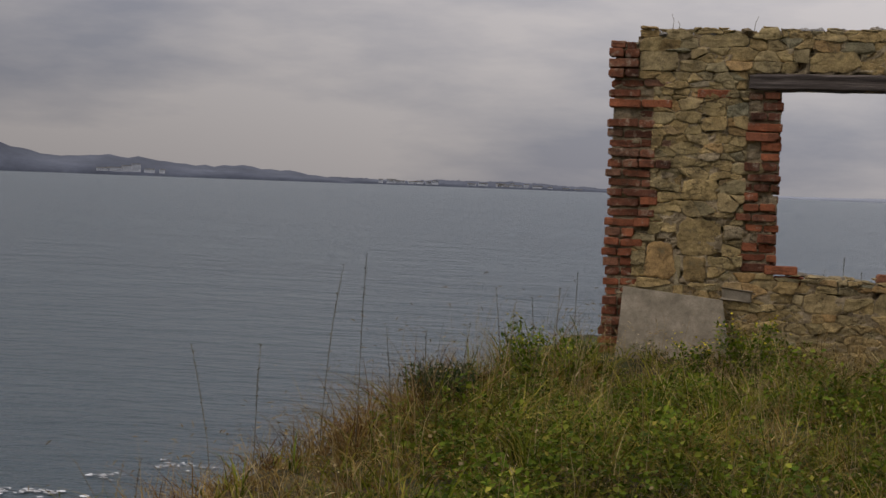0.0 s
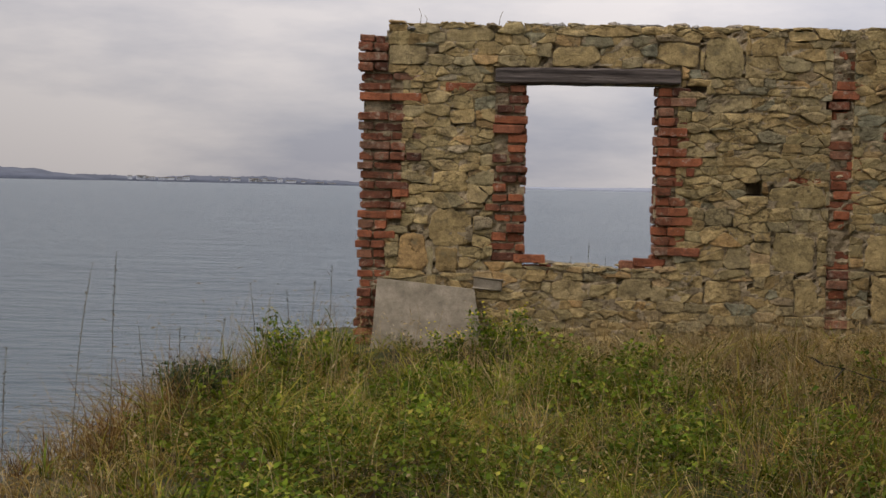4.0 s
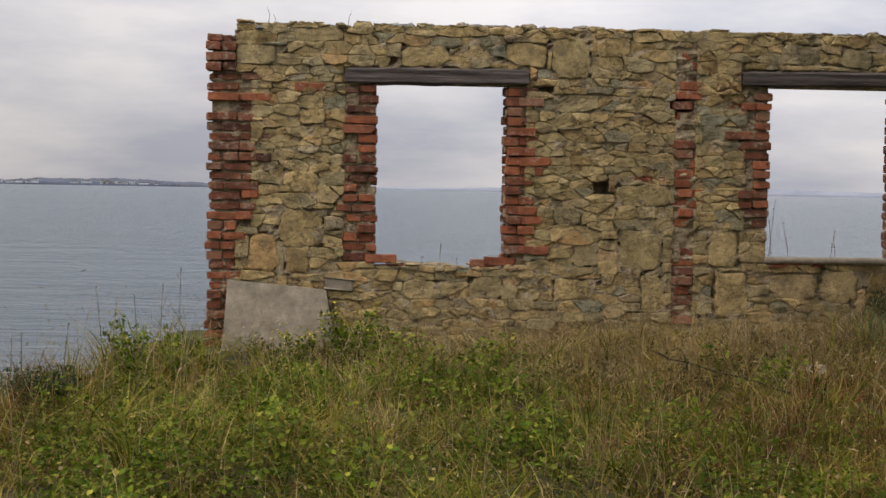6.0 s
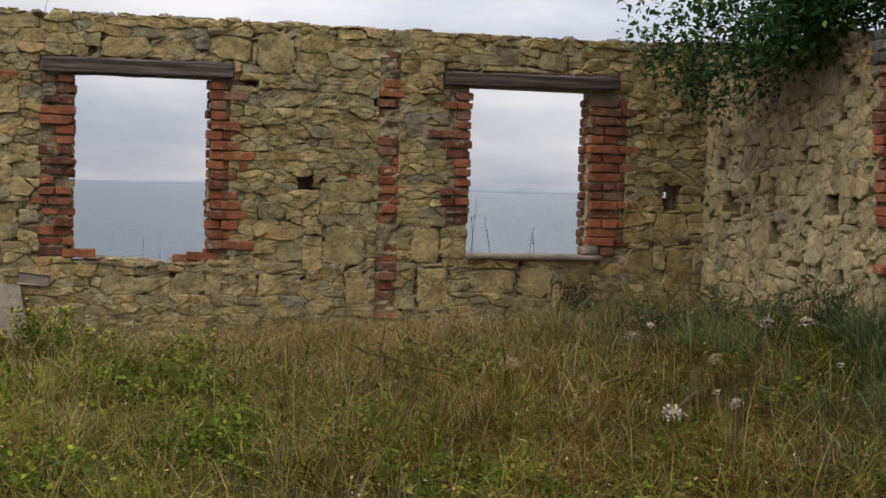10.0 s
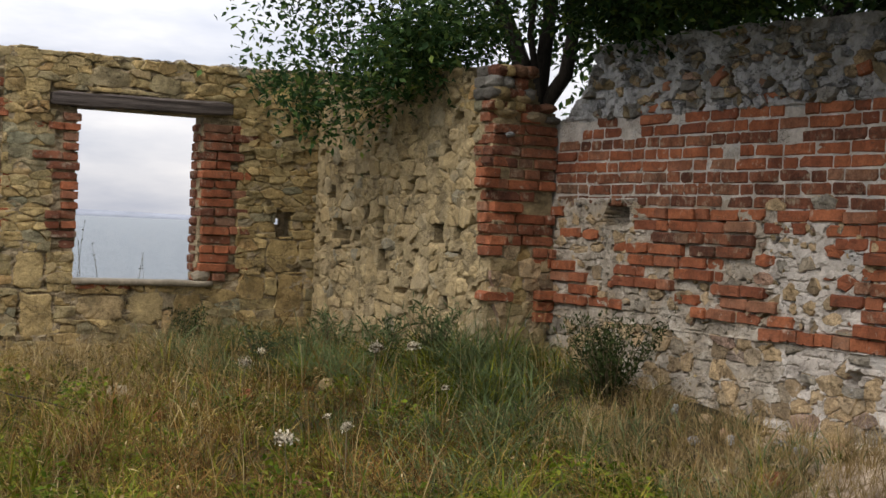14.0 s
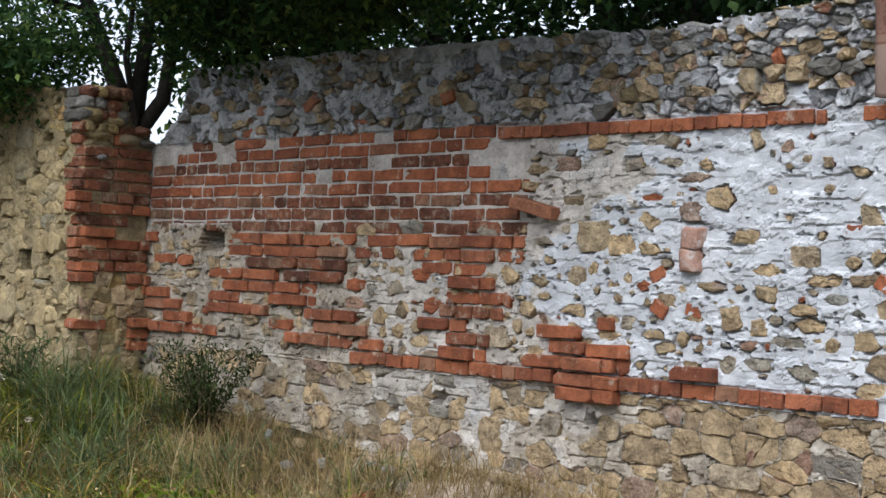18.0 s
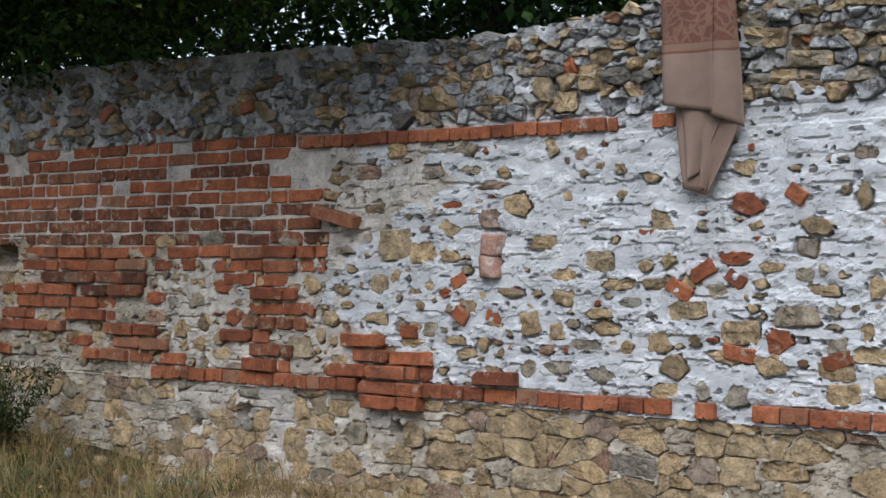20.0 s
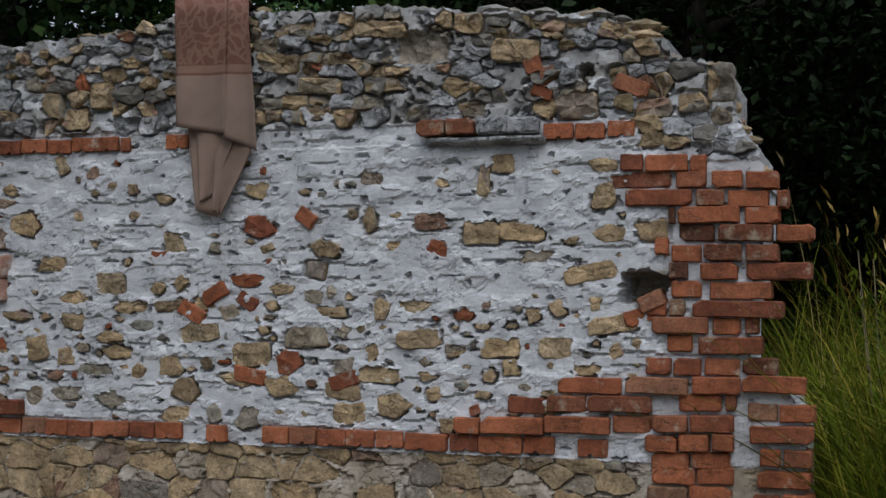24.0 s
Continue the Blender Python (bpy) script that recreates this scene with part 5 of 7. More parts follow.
def plan_stones_b():
    """Where each stone of the inland wall lies: (outline, material, face, profile, roughness)."""
    out, holes = [], [h[:4] for h in HOLES_B]
    # the rubble crown
    for poly, large in rubble(0.35, 7.9, 2.385, 2.90, 0.095, 0.050, [b for b in BIG_B if b[1] > 2.38], holes, 1.6):
        u, v = sum(p[0] for p in poly) / len(poly), sum(p[1] for p in poly) / len(poly)
        r = RND.random()
        if not inside(u, v + 0.02, TOP_B) or v < 2.385 or (not large and r < (0.24 if u > 3.4 else 0.55)):
            continue
        poly = clip(poly, 0, -1, -2.372)
        if len(poly) < 3:
            continue
        r = RND.random()
        # more dark stone towards the tree: dirt plus its shade, as colour
        if u < 4.4 - 0.8 * RND.random():
            mat = DUSKY if r < 0.5 else OCHRE if r < 0.74 else GREYLUMP
        else:
            mat = OCHRE if r < 0.46 or large else GREYLUMP if r < 0.84 else DUSKY if r < 0.985 else BRICK
        out.append((poly, mat, RND.uniform(-0.006, 0.036), BLOCK if RND.random() < 0.7 else SOFT, 0.014))
    # rubble over the toothed brick end
    for poly, large in rubble(7.47, 7.93, 2.225, 2.375, 0.095, 0.052, [], [], 1.5):
        u, v = sum(p[0] for p in poly) / len(poly), sum(p[1] for p in poly) / len(poly)
        if 7.47 < u < 7.93 and 2.225 < v < 2.375 and inside(u + 0.03, v + 0.02, TOP_B) and RND.random() < 0.8:
            r = RND.random()
            out.append((poly, GREYLUMP if r < 0.55 else OCHRE if r < 0.9 else DUSKY, RND.uniform(0.004, 0.03), BLOCK, 0.012))
    # stones showing through the plaster
    taken = [(u - w / 2, u + w / 2, v - g / 2, v + g / 2) for u, v, w, g in BIG_B] + holes + [(4.44, 4.63, 1.6, 1.9), (6.5, 7.1, 2.24, 2.4)]
    for u, v, w, g in BIG_B:
        if 1.1 < v < 2.38:
            cu, cv, ring = box_outline((u - w / 2, u + w / 2, v - g / 2, v + g / 2), 0.0)
            out.append(([(cu + x, cv + y) for x, y in ring], OCHRE, RND.uniform(0.008, 0.018), BLOCK, 0.007))

    def here(u, v):
        if bare_brick_b(u, v) or not inside(u, v + 0.05, TOP_B):
            return 0.0
        band = 0.06 + 0.95 * smooth(1.74, 1.60, v) * smooth(1.12, 1.22, v) * (0.55 + 0.45 * smooth(7.5, 6.6, u))
        return max(0.03, band + 0.65 * noise.noise((u * 2.1, v * 4.0, 70)) + (0.25 if u < 4.6 else 0.0))

    for poly in scattered(2400, 0.1, 7.5, 1.13, 2.28, (0.06, 0.19), (0.045, 0.11), taken, here):
        r = RND.random()
        out.append((poly, OCHRE if r < 0.93 else BRICK, RND.uniform(0.005, 0.020), BLOCK if RND.random() < 0.8 else SOFT, 0.007))
    for poly in scattered(2600, 0.1, 7.5, 1.13, 2.28, (0.025, 0.07), (0.02, 0.05), taken, here):
        r = RND.random()
        out.append((poly, OCHRE if r < 0.76 else DUSKY if r < 0.9 else BRICK, RND.uniform(0.004, 0.018), BLOCK, 0.004))
    # the rough foot of the wall, below the string course
    for poly, large in rubble(0.0, 7.5, 0.36, 1.04, 0.15, 0.075, [b for b in BIG_B if b[1] < 1.0], holes, 1.6):
        u, v = sum(p[0] for p in poly) / len(poly), sum(p[1] for p in poly) / len(poly)
        poly = clip(clip(poly, 0, 1, 1.045), -1, 0, -0.01)
        if len(poly) < 3 or area(poly) < 0.0008 or u > 7.45 or RND.random() < (0.42 if u < 4.0 else 0.18):
            continue
        r = RND.random()
        out.append((poly, OCHRE, RND.uniform(-0.006, 0.012), BLOCK if r < 0.6 else SOFT, 0.008))
    return out


def dig_in(plan):
    """Beds the stones: the mortar lies back behind each one and gapes round parts of its edge."""
    U, V = np.array(LINES_BU), np.array(LINES_BV)
    for poly, mat, face, profile, rough in plan:
        P = np.array(poly)
        c = P.mean(0)
        i0, i1 = np.searchsorted(U, (P[:, 0].min() - 0.02, P[:, 0].max() + 0.02))
        j0, j1 = np.searchsorted(V, (P[:, 1].min() - 0.02, P[:, 1].max() + 0.02))
        X, Y = np.meshgrid(U[i0:i1] - c[0], V[j0:j1] - c[1], indexing="ij")
        D = np.maximum(np.hypot(X, Y), 1e-5)
        A, B = P - c, np.roll(P - c, -1, 0)

        def within(x, y):
            odd = np.zeros(x.shape, bool)
            for (a, b), (e, f) in zip(A, B):
                if b != f:
                    odd ^= ((b > y) != (f > y)) & (x < (e - a) * (y - b) / (f - b) + a)
            return odd

        body, grip = within(X * (1 + 0.010 / D), Y * (1 + 0.010 / D)), within(X * (1 - 0.009 / D), Y * (1 - 0.009 / D))
        gape = 0.22 if c[1] > 2.38 else -0.20 if c[1] > 1.05 else -0.10
        for i, j in zip(*np.nonzero(grip)):
            u, v = float(U[i0 + i]), float(V[j0 + j])
            key = (round(u, 4), round(v, 4))
            if body[i, j]:
                DIG_B[key] = min(DIG_B.get(key, 9), face - 0.022)
            elif noise.noise((u * 5, v * 8, 15)) - 0.3 * Y[i, j] / D[i, j] + gape > 0:
                DIG_B[key] = min(DIG_B.get(key, 9), -0.024)


PLAN_B = plan_stones_b()
dig_in(PLAN_B)
wall_b = core("wall_east", INLAND, LINES_BU, LINES_BV, solid_b, 0.5, front_b, PLASTER, 0.50, False, ([DIRTY_MORTAR, CRUST, EARTHY], coat_b), 0.009)
tagged(wall_b, "ruined wall of red brick, rubble and flaking grey plaster", "wall", kind="structure")
set_stones(wall_b, [(sum(p[0] for p in poly) / len(poly), stone_mesh(INLAND, stone_outline(poly, RND.uniform(0.0, 0.003)), face, profile, rough, 0.22 if poly[0][1] > 2.36 else 0.14), mat) for poly, mat, face, profile, rough in PLAN_B], 300, 6.2, label="mixed ochre and grey rubble bedded in plaster")
cap_stones(wall_b, INLAND, [(0.5, 2.87), (2.0, 2.88), (3.4, 2.84), (4.4, 2.80), (5.1, 2.85), (5.8, 2.90), (6.5, 2.87), (7.15, 2.82), (7.5, 2.76)], DUSKY, 60, "")
cap_stones(wall_b, INLAND, [(7.45, 2.72), (7.55, 2.60), (7.74, 2.54), (7.80, 2.40), (7.87, 2.22), (7.9, 2.14)], OCHRE, 16, "")

COURSE = 0.0746
ROWS_B = {
    18: [(0.95, 1.30), (2.05, 2.35)], 17: [(0.52, 0.75), (0.85, 1.30), (1.45, 2.30), (2.45, 3.24)], 16: [(0.35, 0.80), (1.02, 3.20)], 15: [(0.08, 2.25), (2.45, 3.06)], 14: [(0.07, 1.8), (1.95, 3.22)], 13: [(0.06, 3.60)],
    12: [(0.06, 3.52)], 11: [(0.08, 3.44)], 10: [(0.10, 3.50)], 9: [(0.05, 0.2), (0.98, 2.2), (2.3, 3.50)], 8: [(0.98, 2.12), (2.18, 2.52), (2.66, 3.48)], 7: [(0.18, 0.42), (1.2, 2.12), (2.75, 3.48)],
    6: [(0.78, 1.50), (1.58, 2.10), (2.98, 3.30)], 5: [(0.95, 1.86), (2.95, 3.36)], 4: [(0.12, 0.36), (0.80, 1.12), (1.42, 1.86), (2.92, 3.36)], 3: [(0.08, 0.5), (0.80, 1.42), (1.80, 2.22), (2.74, 3.10)], 2: [(0.30, 0.62), (1.43, 1.66), (1.86, 2.33), (2.96, 3.28)],
    1: [(0.15, 0.9), (1.60, 2.20), (2.26, 2.46), (2.92, 3.25)]}
PROUD_B = {3: [(3.63, 3.90)], 2: [(3.70, 4.20)], 1: [(3.55, 4.12), (4.45, 4.70)], 0: [(3.50, 4.15)], -1: [(3.78, 4.14)]}
# brickwork of the broken end: height at the row's start, rise along it, bricks
END_HIGH = [(2.197, -0.02, ((7.376, 7.465), (7.475, 7.639), (7.65, 7.712))), (2.133, -0.02, ((7.324, 7.576), (7.597, 7.712), (7.733, 7.846), (7.858, 7.979))), (2.061, -0.02, ((7.399, 7.654), (7.671, 7.778), (7.791, 7.94), (7.975, 8.014))),
            (1.992, -0.01, ((7.566, 7.592), (7.602, 7.836), (7.856, 7.979))), (1.925, -0.01, ((7.609, 7.744), (7.756, 7.955), (7.973, 8.107))), (1.869, 0, ((7.514, 7.567),)), (1.845, 0, ((7.577, 7.692), (7.703, 7.846), (7.858, 7.979))),
            (1.776, 0, ((7.567, 7.64), (7.692, 7.83), (7.862, 8.097))), (1.709, -0.02, ((7.578, 7.693), (7.724, 7.952))), (1.636, -0.01, ((7.483, 7.56), (7.568, 7.63), (7.662, 7.994)))]
END_LOW = [(1.564, 0.02, ((7.504, 7.718), (7.734, 7.84), (7.854, 7.905))), (1.500, -0.02, ((7.564, 7.662), (7.683, 7.92))), (1.409, 0.02, ((7.484, 7.579), (7.589, 7.693), (7.704, 7.836), (7.848, 7.973))), (1.325, 0.03, ((7.136, 7.388), (7.405, 7.642), (7.66, 7.84), (7.848, 8.076))),
           (1.243, 0.045, ((6.933, 7.085), (7.09, 7.247), (7.258, 7.506), (7.611, 7.771), (7.786, 7.826))), (1.156, 0.042, ((6.714, 6.819), (6.826, 7.078), (7.086, 7.346), (7.354, 7.505), (7.512, 7.642), (7.653, 7.816))), (1.116, 0.045, ((7.485, 7.605), (7.613, 7.725), (7.735, 7.816))),
           (1.047, 0.05, ((7.507, 7.65), (7.657, 7.80))), (0.99, 0.05, ((7.507, 7.67), (7.68, 7.816))), (0.92, 0.04, ((7.49, 7.64), (7.65, 7.81))), (0.845, 0.04, ((7.52, 7.7), (7.71, 7.81)))]


def bricks_b():
    for k, spans in ROWS_B.items():
        v = 1.09 + COURSE * k
        for a, b in spans:
            flat = k >= 10
            mat = BRICK if RND.random() < (0.72 if flat else 0.85) else DARKBRICK
            course(wall_b, INLAND, v, a + RND.uniform(-0.02, 0.02), b, mat, (0.0, 0.008) if flat else (0.012, 0.055), 0.4 if flat else 0.25, 0.018 if flat else 0.02)
    for k, spans in PROUD_B.items():
        for a, b in spans:
            course(wall_b, INLAND, 1.09 + COURSE * k, a, b, BRICK, (0.04, 0.08), 0.15)
    for v, rise, spans in END_HIGH + END_LOW:
        for a, b in spans:
            lay_brick(wall_b, INLAND, (a + b) / 2, v + rise * ((a + b) / 2 - spans[0][0]), RND.uniform(0.016, 0.045) if v > 1.35 else RND.uniform(0.024, 0.06), b - a, BRICK if RND.random() < 0.72 else DARKBRICK)
    for k, ends in enumerate(((7.86, 7.98, 8.115), (7.87, 8.112), (7.91, 7.995, 8.105), (7.90, 8.10), (7.88, 7.99, 8.11), (7.89, 8.11), (7.90, 8.0, 8.11))):
        for a, b in zip(ends, ends[1:]):
            lay_brick(wall_b, INLAND, (a + b) / 2, 1.247 - 0.084 * k + RND.uniform(-0.004, 0.004), RND.uniform(0.015, 0.05), b - a - 0.010, BRICK)
    # string courses of perforated headers, above and below the plaster
    for v, h, spans in ((1.088, 1.0, ((2.2, 3.48), (4.15, 5.70), (5.87, 7.15), (7.215, 7.48))), (2.332, 0.9, ((3.29, 5.20), (5.38, 5.50), (7.07, 7.43)))):
        for a, b in spans:
            u = a
            while u < b - 0.04:
                length = min(0.118 * RND.choice((0.95, 1.0, 1.0, 1.05, 1.5)), b - u)
                if RND.random() > 0.04:
                    ob = new("brick", RND.choice(HOLED))
                    ob.matrix_world = INLAND.m @ pose(u + length / 2, v + RND.uniform(-0.004, 0.004), RND.uniform(0.018, 0.036) - 0.06, RND.uniform(-3, 1), RND.uniform(-3, 3), RND.uniform(-1.5, 1.5)) @ Matrix.Diagonal((length / 0.118, h, 1, 1))
                    ob.parent = wall_b
                u += length + RND.uniform(0.003, 0.010)
    lay_brick(wall_b, INLAND, 3.58, 1.94, 0.09, 0.29, BRICK, tilt=-14)
    for u in (7.49, 7.61):
        lay_brick(wall_b, INLAND, u, 2.318, -0.02, 0.12, DARKBRICK)
    for u in (6.61, 6.735):
        lay_brick(wall_b, INLAND, u, 2.352, 0.085, 0.118, DARKBRICK)
    for u, v, w in ((6.23, 1.325, 0.13), (5.80, 1.335, 0.16), (5.63, 1.68, 0.12), (5.52, 1.60, 0.13), (5.78, 1.65, 0.1), (6.05, 2.0, 0.09), (4.34, 1.62, 0.09), (4.55, 1.46, 0.1), (4.36, 1.46, 0.09), (4.05, 1.37, 0.1), (7.02, 2.60, 0.07), (7.08, 2.56, 0.06), (7.06, 2.50, 0.09), (7.42, 2.50, 0.14), (1.25, 2.56, 0.08), (1.75, 2.58, 0.14), (7.45, 1.60, 0.12), (7.50, 1.66, 0.1), (5.35, 1.83, 0.07), (2.9, 2.55, 0.1)):
        lay_brick(wall_b, INLAND, u, v, RND.uniform(0.01, 0.035), w, BRICK, tilt=RND.uniform(-35, 35))


bricks_b()


def plaster_ledge():
    verts, faces, k = [], [], 16
    for i in range(k + 1):
        u = 6.58 + 0.5 * i / k
        out = 0.075 + 0.02 * noise.noise((u * 9, 0, 0)) - 0.03 * (i == 0)
        for v, n in ((2.285, out * 0.7), (2.298, out), (2.31, out - 0.005), (2.315, -0.03), (2.275, -0.03)):
            verts.append(INLAND.at(u, v + 0.006 * noise.noise((u * 12, v * 9, 1)), n))
    for i in range(k):
        for j in range(5):
            a, b = i * 5 + j, i * 5 + (j + 1) % 5
            faces.append((a, b, b + 5, a + 5))
    faces += [tuple(range(5))[::-1], tuple(range(k * 5, k * 5 + 5))]
    part("plaster_ledge", mesh_of("plaster_ledge", verts, faces, [GREYLUMP], True), None, wall_b, "thin broken grey plaster ledge")
    for u in (6.865, 6.99):
        bm = bmesh.new()
        bmesh.ops.create_cube(bm, size=1)
        for q in bm.verts:
            q.co = INLAND.at(u + q.co.x * 0.125, 2.352 + q.co.y * 0.066, 0.03 + q.co.z * 0.1)
        bmesh.ops.bevel(bm, geom=bm.edges[:], offset=0.01, segments=1, affect="EDGES")
        part("plastered_block", bm, GREYLUMP, wall_b, "grey mortar-covered brick")


plaster_ledge()


def clay_pipe():
    """A broken upright clay drain in two lengths, half sunk in the plaster."""
    root = tagged(new("clay_pipe"), "broken upright red clay pipe set in plaster", "pipe")
    for u, v0, v1, r, lean in ((4.535, 1.745, 1.845, 0.062, 0.012), (4.532, 1.64, 1.742, 0.058, -0.008)):
        verts, faces = [], []
        k = 14
        for v, rr in ((v0, r * 0.96), (v0 + 0.01, r), (v1 - 0.012, r * 1.04), (v1, r * 0.98), (v1 - 0.02, r * 0.78)):
            for i in range(k):
                a = 2 * math.pi * i / k
                verts.append(INLAND.at(u + math.cos(a) * rr + lean * (v - v0) * 8, v + 0.004 * math.sin(i * 2.1), 0.01 + math.sin(a) * rr))
        for q in range(4):
            for i in range(k):
                a, b = q * k + i, q * k + (i + 1) % k
                faces.append((a, b, b + k, a + k))
        faces.append(tuple(range(k))[::-1])
        part("pipe_length", mesh_of("pipe_length", verts, faces, [CLAY], True), None, root)


clay_pipe()


# ---- leaves and grass ----
def blade_arrays(base, height, width, bend, heading, face):
    """Curved tapering blades: five triangles each."""
    n = len(base)
    d = np.stack([np.cos(heading), np.sin(heading), np.zeros(n)], 1)
    w = np.stack([np.cos(face), np.sin(face), np.zeros(n)], 1) * (width / 2)[:, None]
    V = np.empty((n, 7, 3))
    for i, t in enumerate((0.0, 0.42, 0.76)):
        mid = base + d * (height * bend * t * t)[:, None]
        mid[:, 2] += height * t * (1 - 0.35 * bend * t)
        k = (1.0, 0.85, 0.55)[i]
        V[:, 2 * i], V[:, 2 * i + 1] = mid - w * k, mid + w * k
    tip = base + d * (height * bend)[:, None]
    tip[:, 2] += height * (1 - 0.35 * bend)
    V[:, 6] = tip
    F = np.array([(0, 1, 3), (0, 3, 2), (2, 3, 5), (2, 5, 4), (4, 5, 6)])
    return V.reshape(-1, 3), (np.arange(n)[:, None, None] * 7 + F).reshape(-1, 3)


def leaf_arrays(at, size, slim, normal, heading):
    """Folded leaves: two triangles each. normal: how far each is tipped from lying flat."""
    n = len(at)
    a = np.stack([np.cos(heading) * np.cos(normal), np.sin(heading) * np.cos(normal), np.sin(normal)], 1)
    b = np.stack([-np.sin(heading), np.cos(heading), np.zeros(n)], 1)
    roll = RNG.uniform(-0.9, 0.9, n)
    up = np.cross(a, b)
    b = b * np.cos(roll)[:, None] + up * np.sin(roll)[:, None]
    up = np.cross(a, b)
    s = size[:, None]
    V = np.empty((n, 4, 3))
    V[:, 0], V[:, 2] = at, at + a * s
    mid = at + a * s * 0.48 + up * s * 0.10
    half = b * s * np.asarray(slim)[:, None] / 2
    V[:, 1], V[:, 3] = mid - half, mid + half
    F = np.array([(0, 1, 2), (0, 2, 3)])
    return V.reshape(-1, 3), (np.arange(n)[:, None, None] * 4 + F).reshape(-1, 3)


def join(parts):
    Vs, Fs, o = [], [], 0
    for V, F in parts:
        Vs.append(V)
        Fs.append(F + o)
        o += len(V)
    return np.concatenate(Vs), np.concatenate(Fs)


def patchy(x, y, scale, seed):
    return noise.noise((x * scale, y * scale, seed))


def yard_points(n, keep, x0=-3.3, x1=5.75, y0=1.2, y1=10.66):
    out = []
    while len(out) < n:
        x, y = RND.uniform(x0, x1), RND.uniform(y0, y1)
        r = math.hypot(x - 0.2, y + 0.4)
        if r < 4.6 or x < cliff_x(y) - 0.55:
            continue
        if x > 5.28 and y > 7.9:
            continue
        if RND.random() < keep(x, y):
            out.append((x, y, ground_z(x, y) - 0.01))
    return np.array(out)


def green_part(x, y):
    g = 0.75 - 0.35 * smooth(0.8, 2.6, x) + 0.35 * smooth(3.0, 4.2, x) * smooth(10.2, 8.6, y)
    g -= 0.45 * smooth(9.0, 10.4, y) * smooth(-0.6, 0.8, x) + 0.5 * smooth(4.6, 5.6, x) * smooth(7.0, 5.0, y)
    g -= 0.5 * smooth(-1.3, -2.2, x)
    g += 0.35 * smooth(1.3, 2.3, x) * smooth(7.6, 6.2, y) * smooth(4.6, 4.0, x)
    return max(0.04, min(1.0, g + 0.45 * patchy(x, y, 1.1, 2)))


def thin(x, y):
    bare = smooth(0.5, 0.1, math.hypot((x - 3.4) / 1.2, y - 8.7) - 0.25)
    dusty = smooth(4.7, 5.6, x) * smooth(7.2, 5.8, y)
    return max(0.05, 1 - 0.65 * bare - 0.78 * dusty) * (0.7 + 0.6 * patchy(x, y, 2.2, 9)) * (1 - 0.5 * smooth(0.8, 2.4, x) * smooth(7.4, 5.6, y))


def tall_at(x, y):
    near_wall = (1 - 0.15 * smooth(9.4, 10.6, y)) * (1 - 0.5 * smooth(9.0, 9.8, y) * smooth(0.3, -0.1, x) * smooth(-1.25, -0.95, x)) * (1 + 0.4 * smooth(1.4, 0.0, x) * smooth(6.0, 7.5, y))
    return near_wall * (1 + 0.45 * patchy(x, y, 0.9, 4)) * (1 - 0.35 * smooth(4.6, 5.6, x) * smooth(7.4, 6, y)) * (1 - 0.25 * smooth(-1.2, -2.4, x))


def grass(name, n, keep, h, w, bend, mat, label, tuft=14):
    """Blades that fan out of tufts."""
    C = yard_points(max(1, n // tuft), keep)
    m = len(C)
    A = RNG.uniform(0, 6.283, (m, tuft))
    r = np.abs(RNG.normal(0, 0.035, (m, tuft))) * RNG.uniform(0.5, 1.8, (m, 1))
    P = np.repeat(C, tuft, 0)
    A, r = A.ravel(), r.ravel()
    n = m * tuft
    P[:, 0] += np.cos(A) * r
    P[:, 1] += np.sin(A) * r
    k = np.repeat(np.array([tall_at(x, y) for x, y, _ in C]) * RNG.uniform(0.55, 1.25, m), tuft)
    B = np.clip(RNG.uniform(*bend, n) ** 1.3 * (0.5 + 14 * r), 0.05, 1.5)
    V, F = blade_arrays(P, RNG.uniform(*h, n) * k, RNG.uniform(*w, n), B, A + RNG.normal(0, 0.5, n), RNG.uniform(0, 6.283, n))
    return tagged(new(name, array_mesh(name, V, F, [mat])), label, "grass", kind="stuff")


grass("green_grass", 23000, lambda x, y: green_part(x, y) * thin(x, y), (0.10, 0.36), (0.005, 0.013), (0.5, 2.2), GRASS_GREEN, "long green grass covering the yard")
grass("bluish_grass", 9000, lambda x, y: smooth(3.2, 4.4, x) * thin(x, y) * (0.3 + 1.4 * patchy(x, y, 1.9, 12)), (0.14, 0.42), (0.004, 0.009), (0.4, 1.9), GRASS_BLUE, "bluish green tussock grass near the pier")
grass("dry_grass", 18000, lambda x, y: (1.05 - green_part(x, y)) * thin(x, y), (0.10, 0.38), (0.003, 0.008), (0.5, 2.4), GRASS_DRY, "dry straw-coloured summer grass")
grass("rusty_grass", 14000, lambda x, y: (smooth(-1.2, -2.0, x) + 0.9 * smooth(1.2, 2.4, x) * smooth(9.4, 8.0, y) * smooth(5.0, 4.0, x)) * (0.4 + 1.3 * patchy(x, y, 1.8, 17)), (0.12, 0.42), (0.003, 0.007), (0.4, 2.4), GRASS_RUST, "rust-brown dead grass and stalks")
grass("pale_grass", 13000, lambda x, y: smooth(8.4, 10.0, y) * smooth(-1.0, 0.2, x) * smooth(4.9, 3.8, x) * (0.55 + 0.8 * patchy(x, y, 2.0, 23)), (0.10, 0.34), (0.0025, 0.005), (0.5, 2.4), STRAW, "pale bleached grass along the seaward wall")
grass("ground_litter", 11000, lambda x, y: 0.8 * (0.5 + patchy(x, y, 1.5, 21)), (0.05, 0.20), (0.003, 0.008), (1.0, 2.6), GRASS_DRY, "matted dead grass litter", 5)
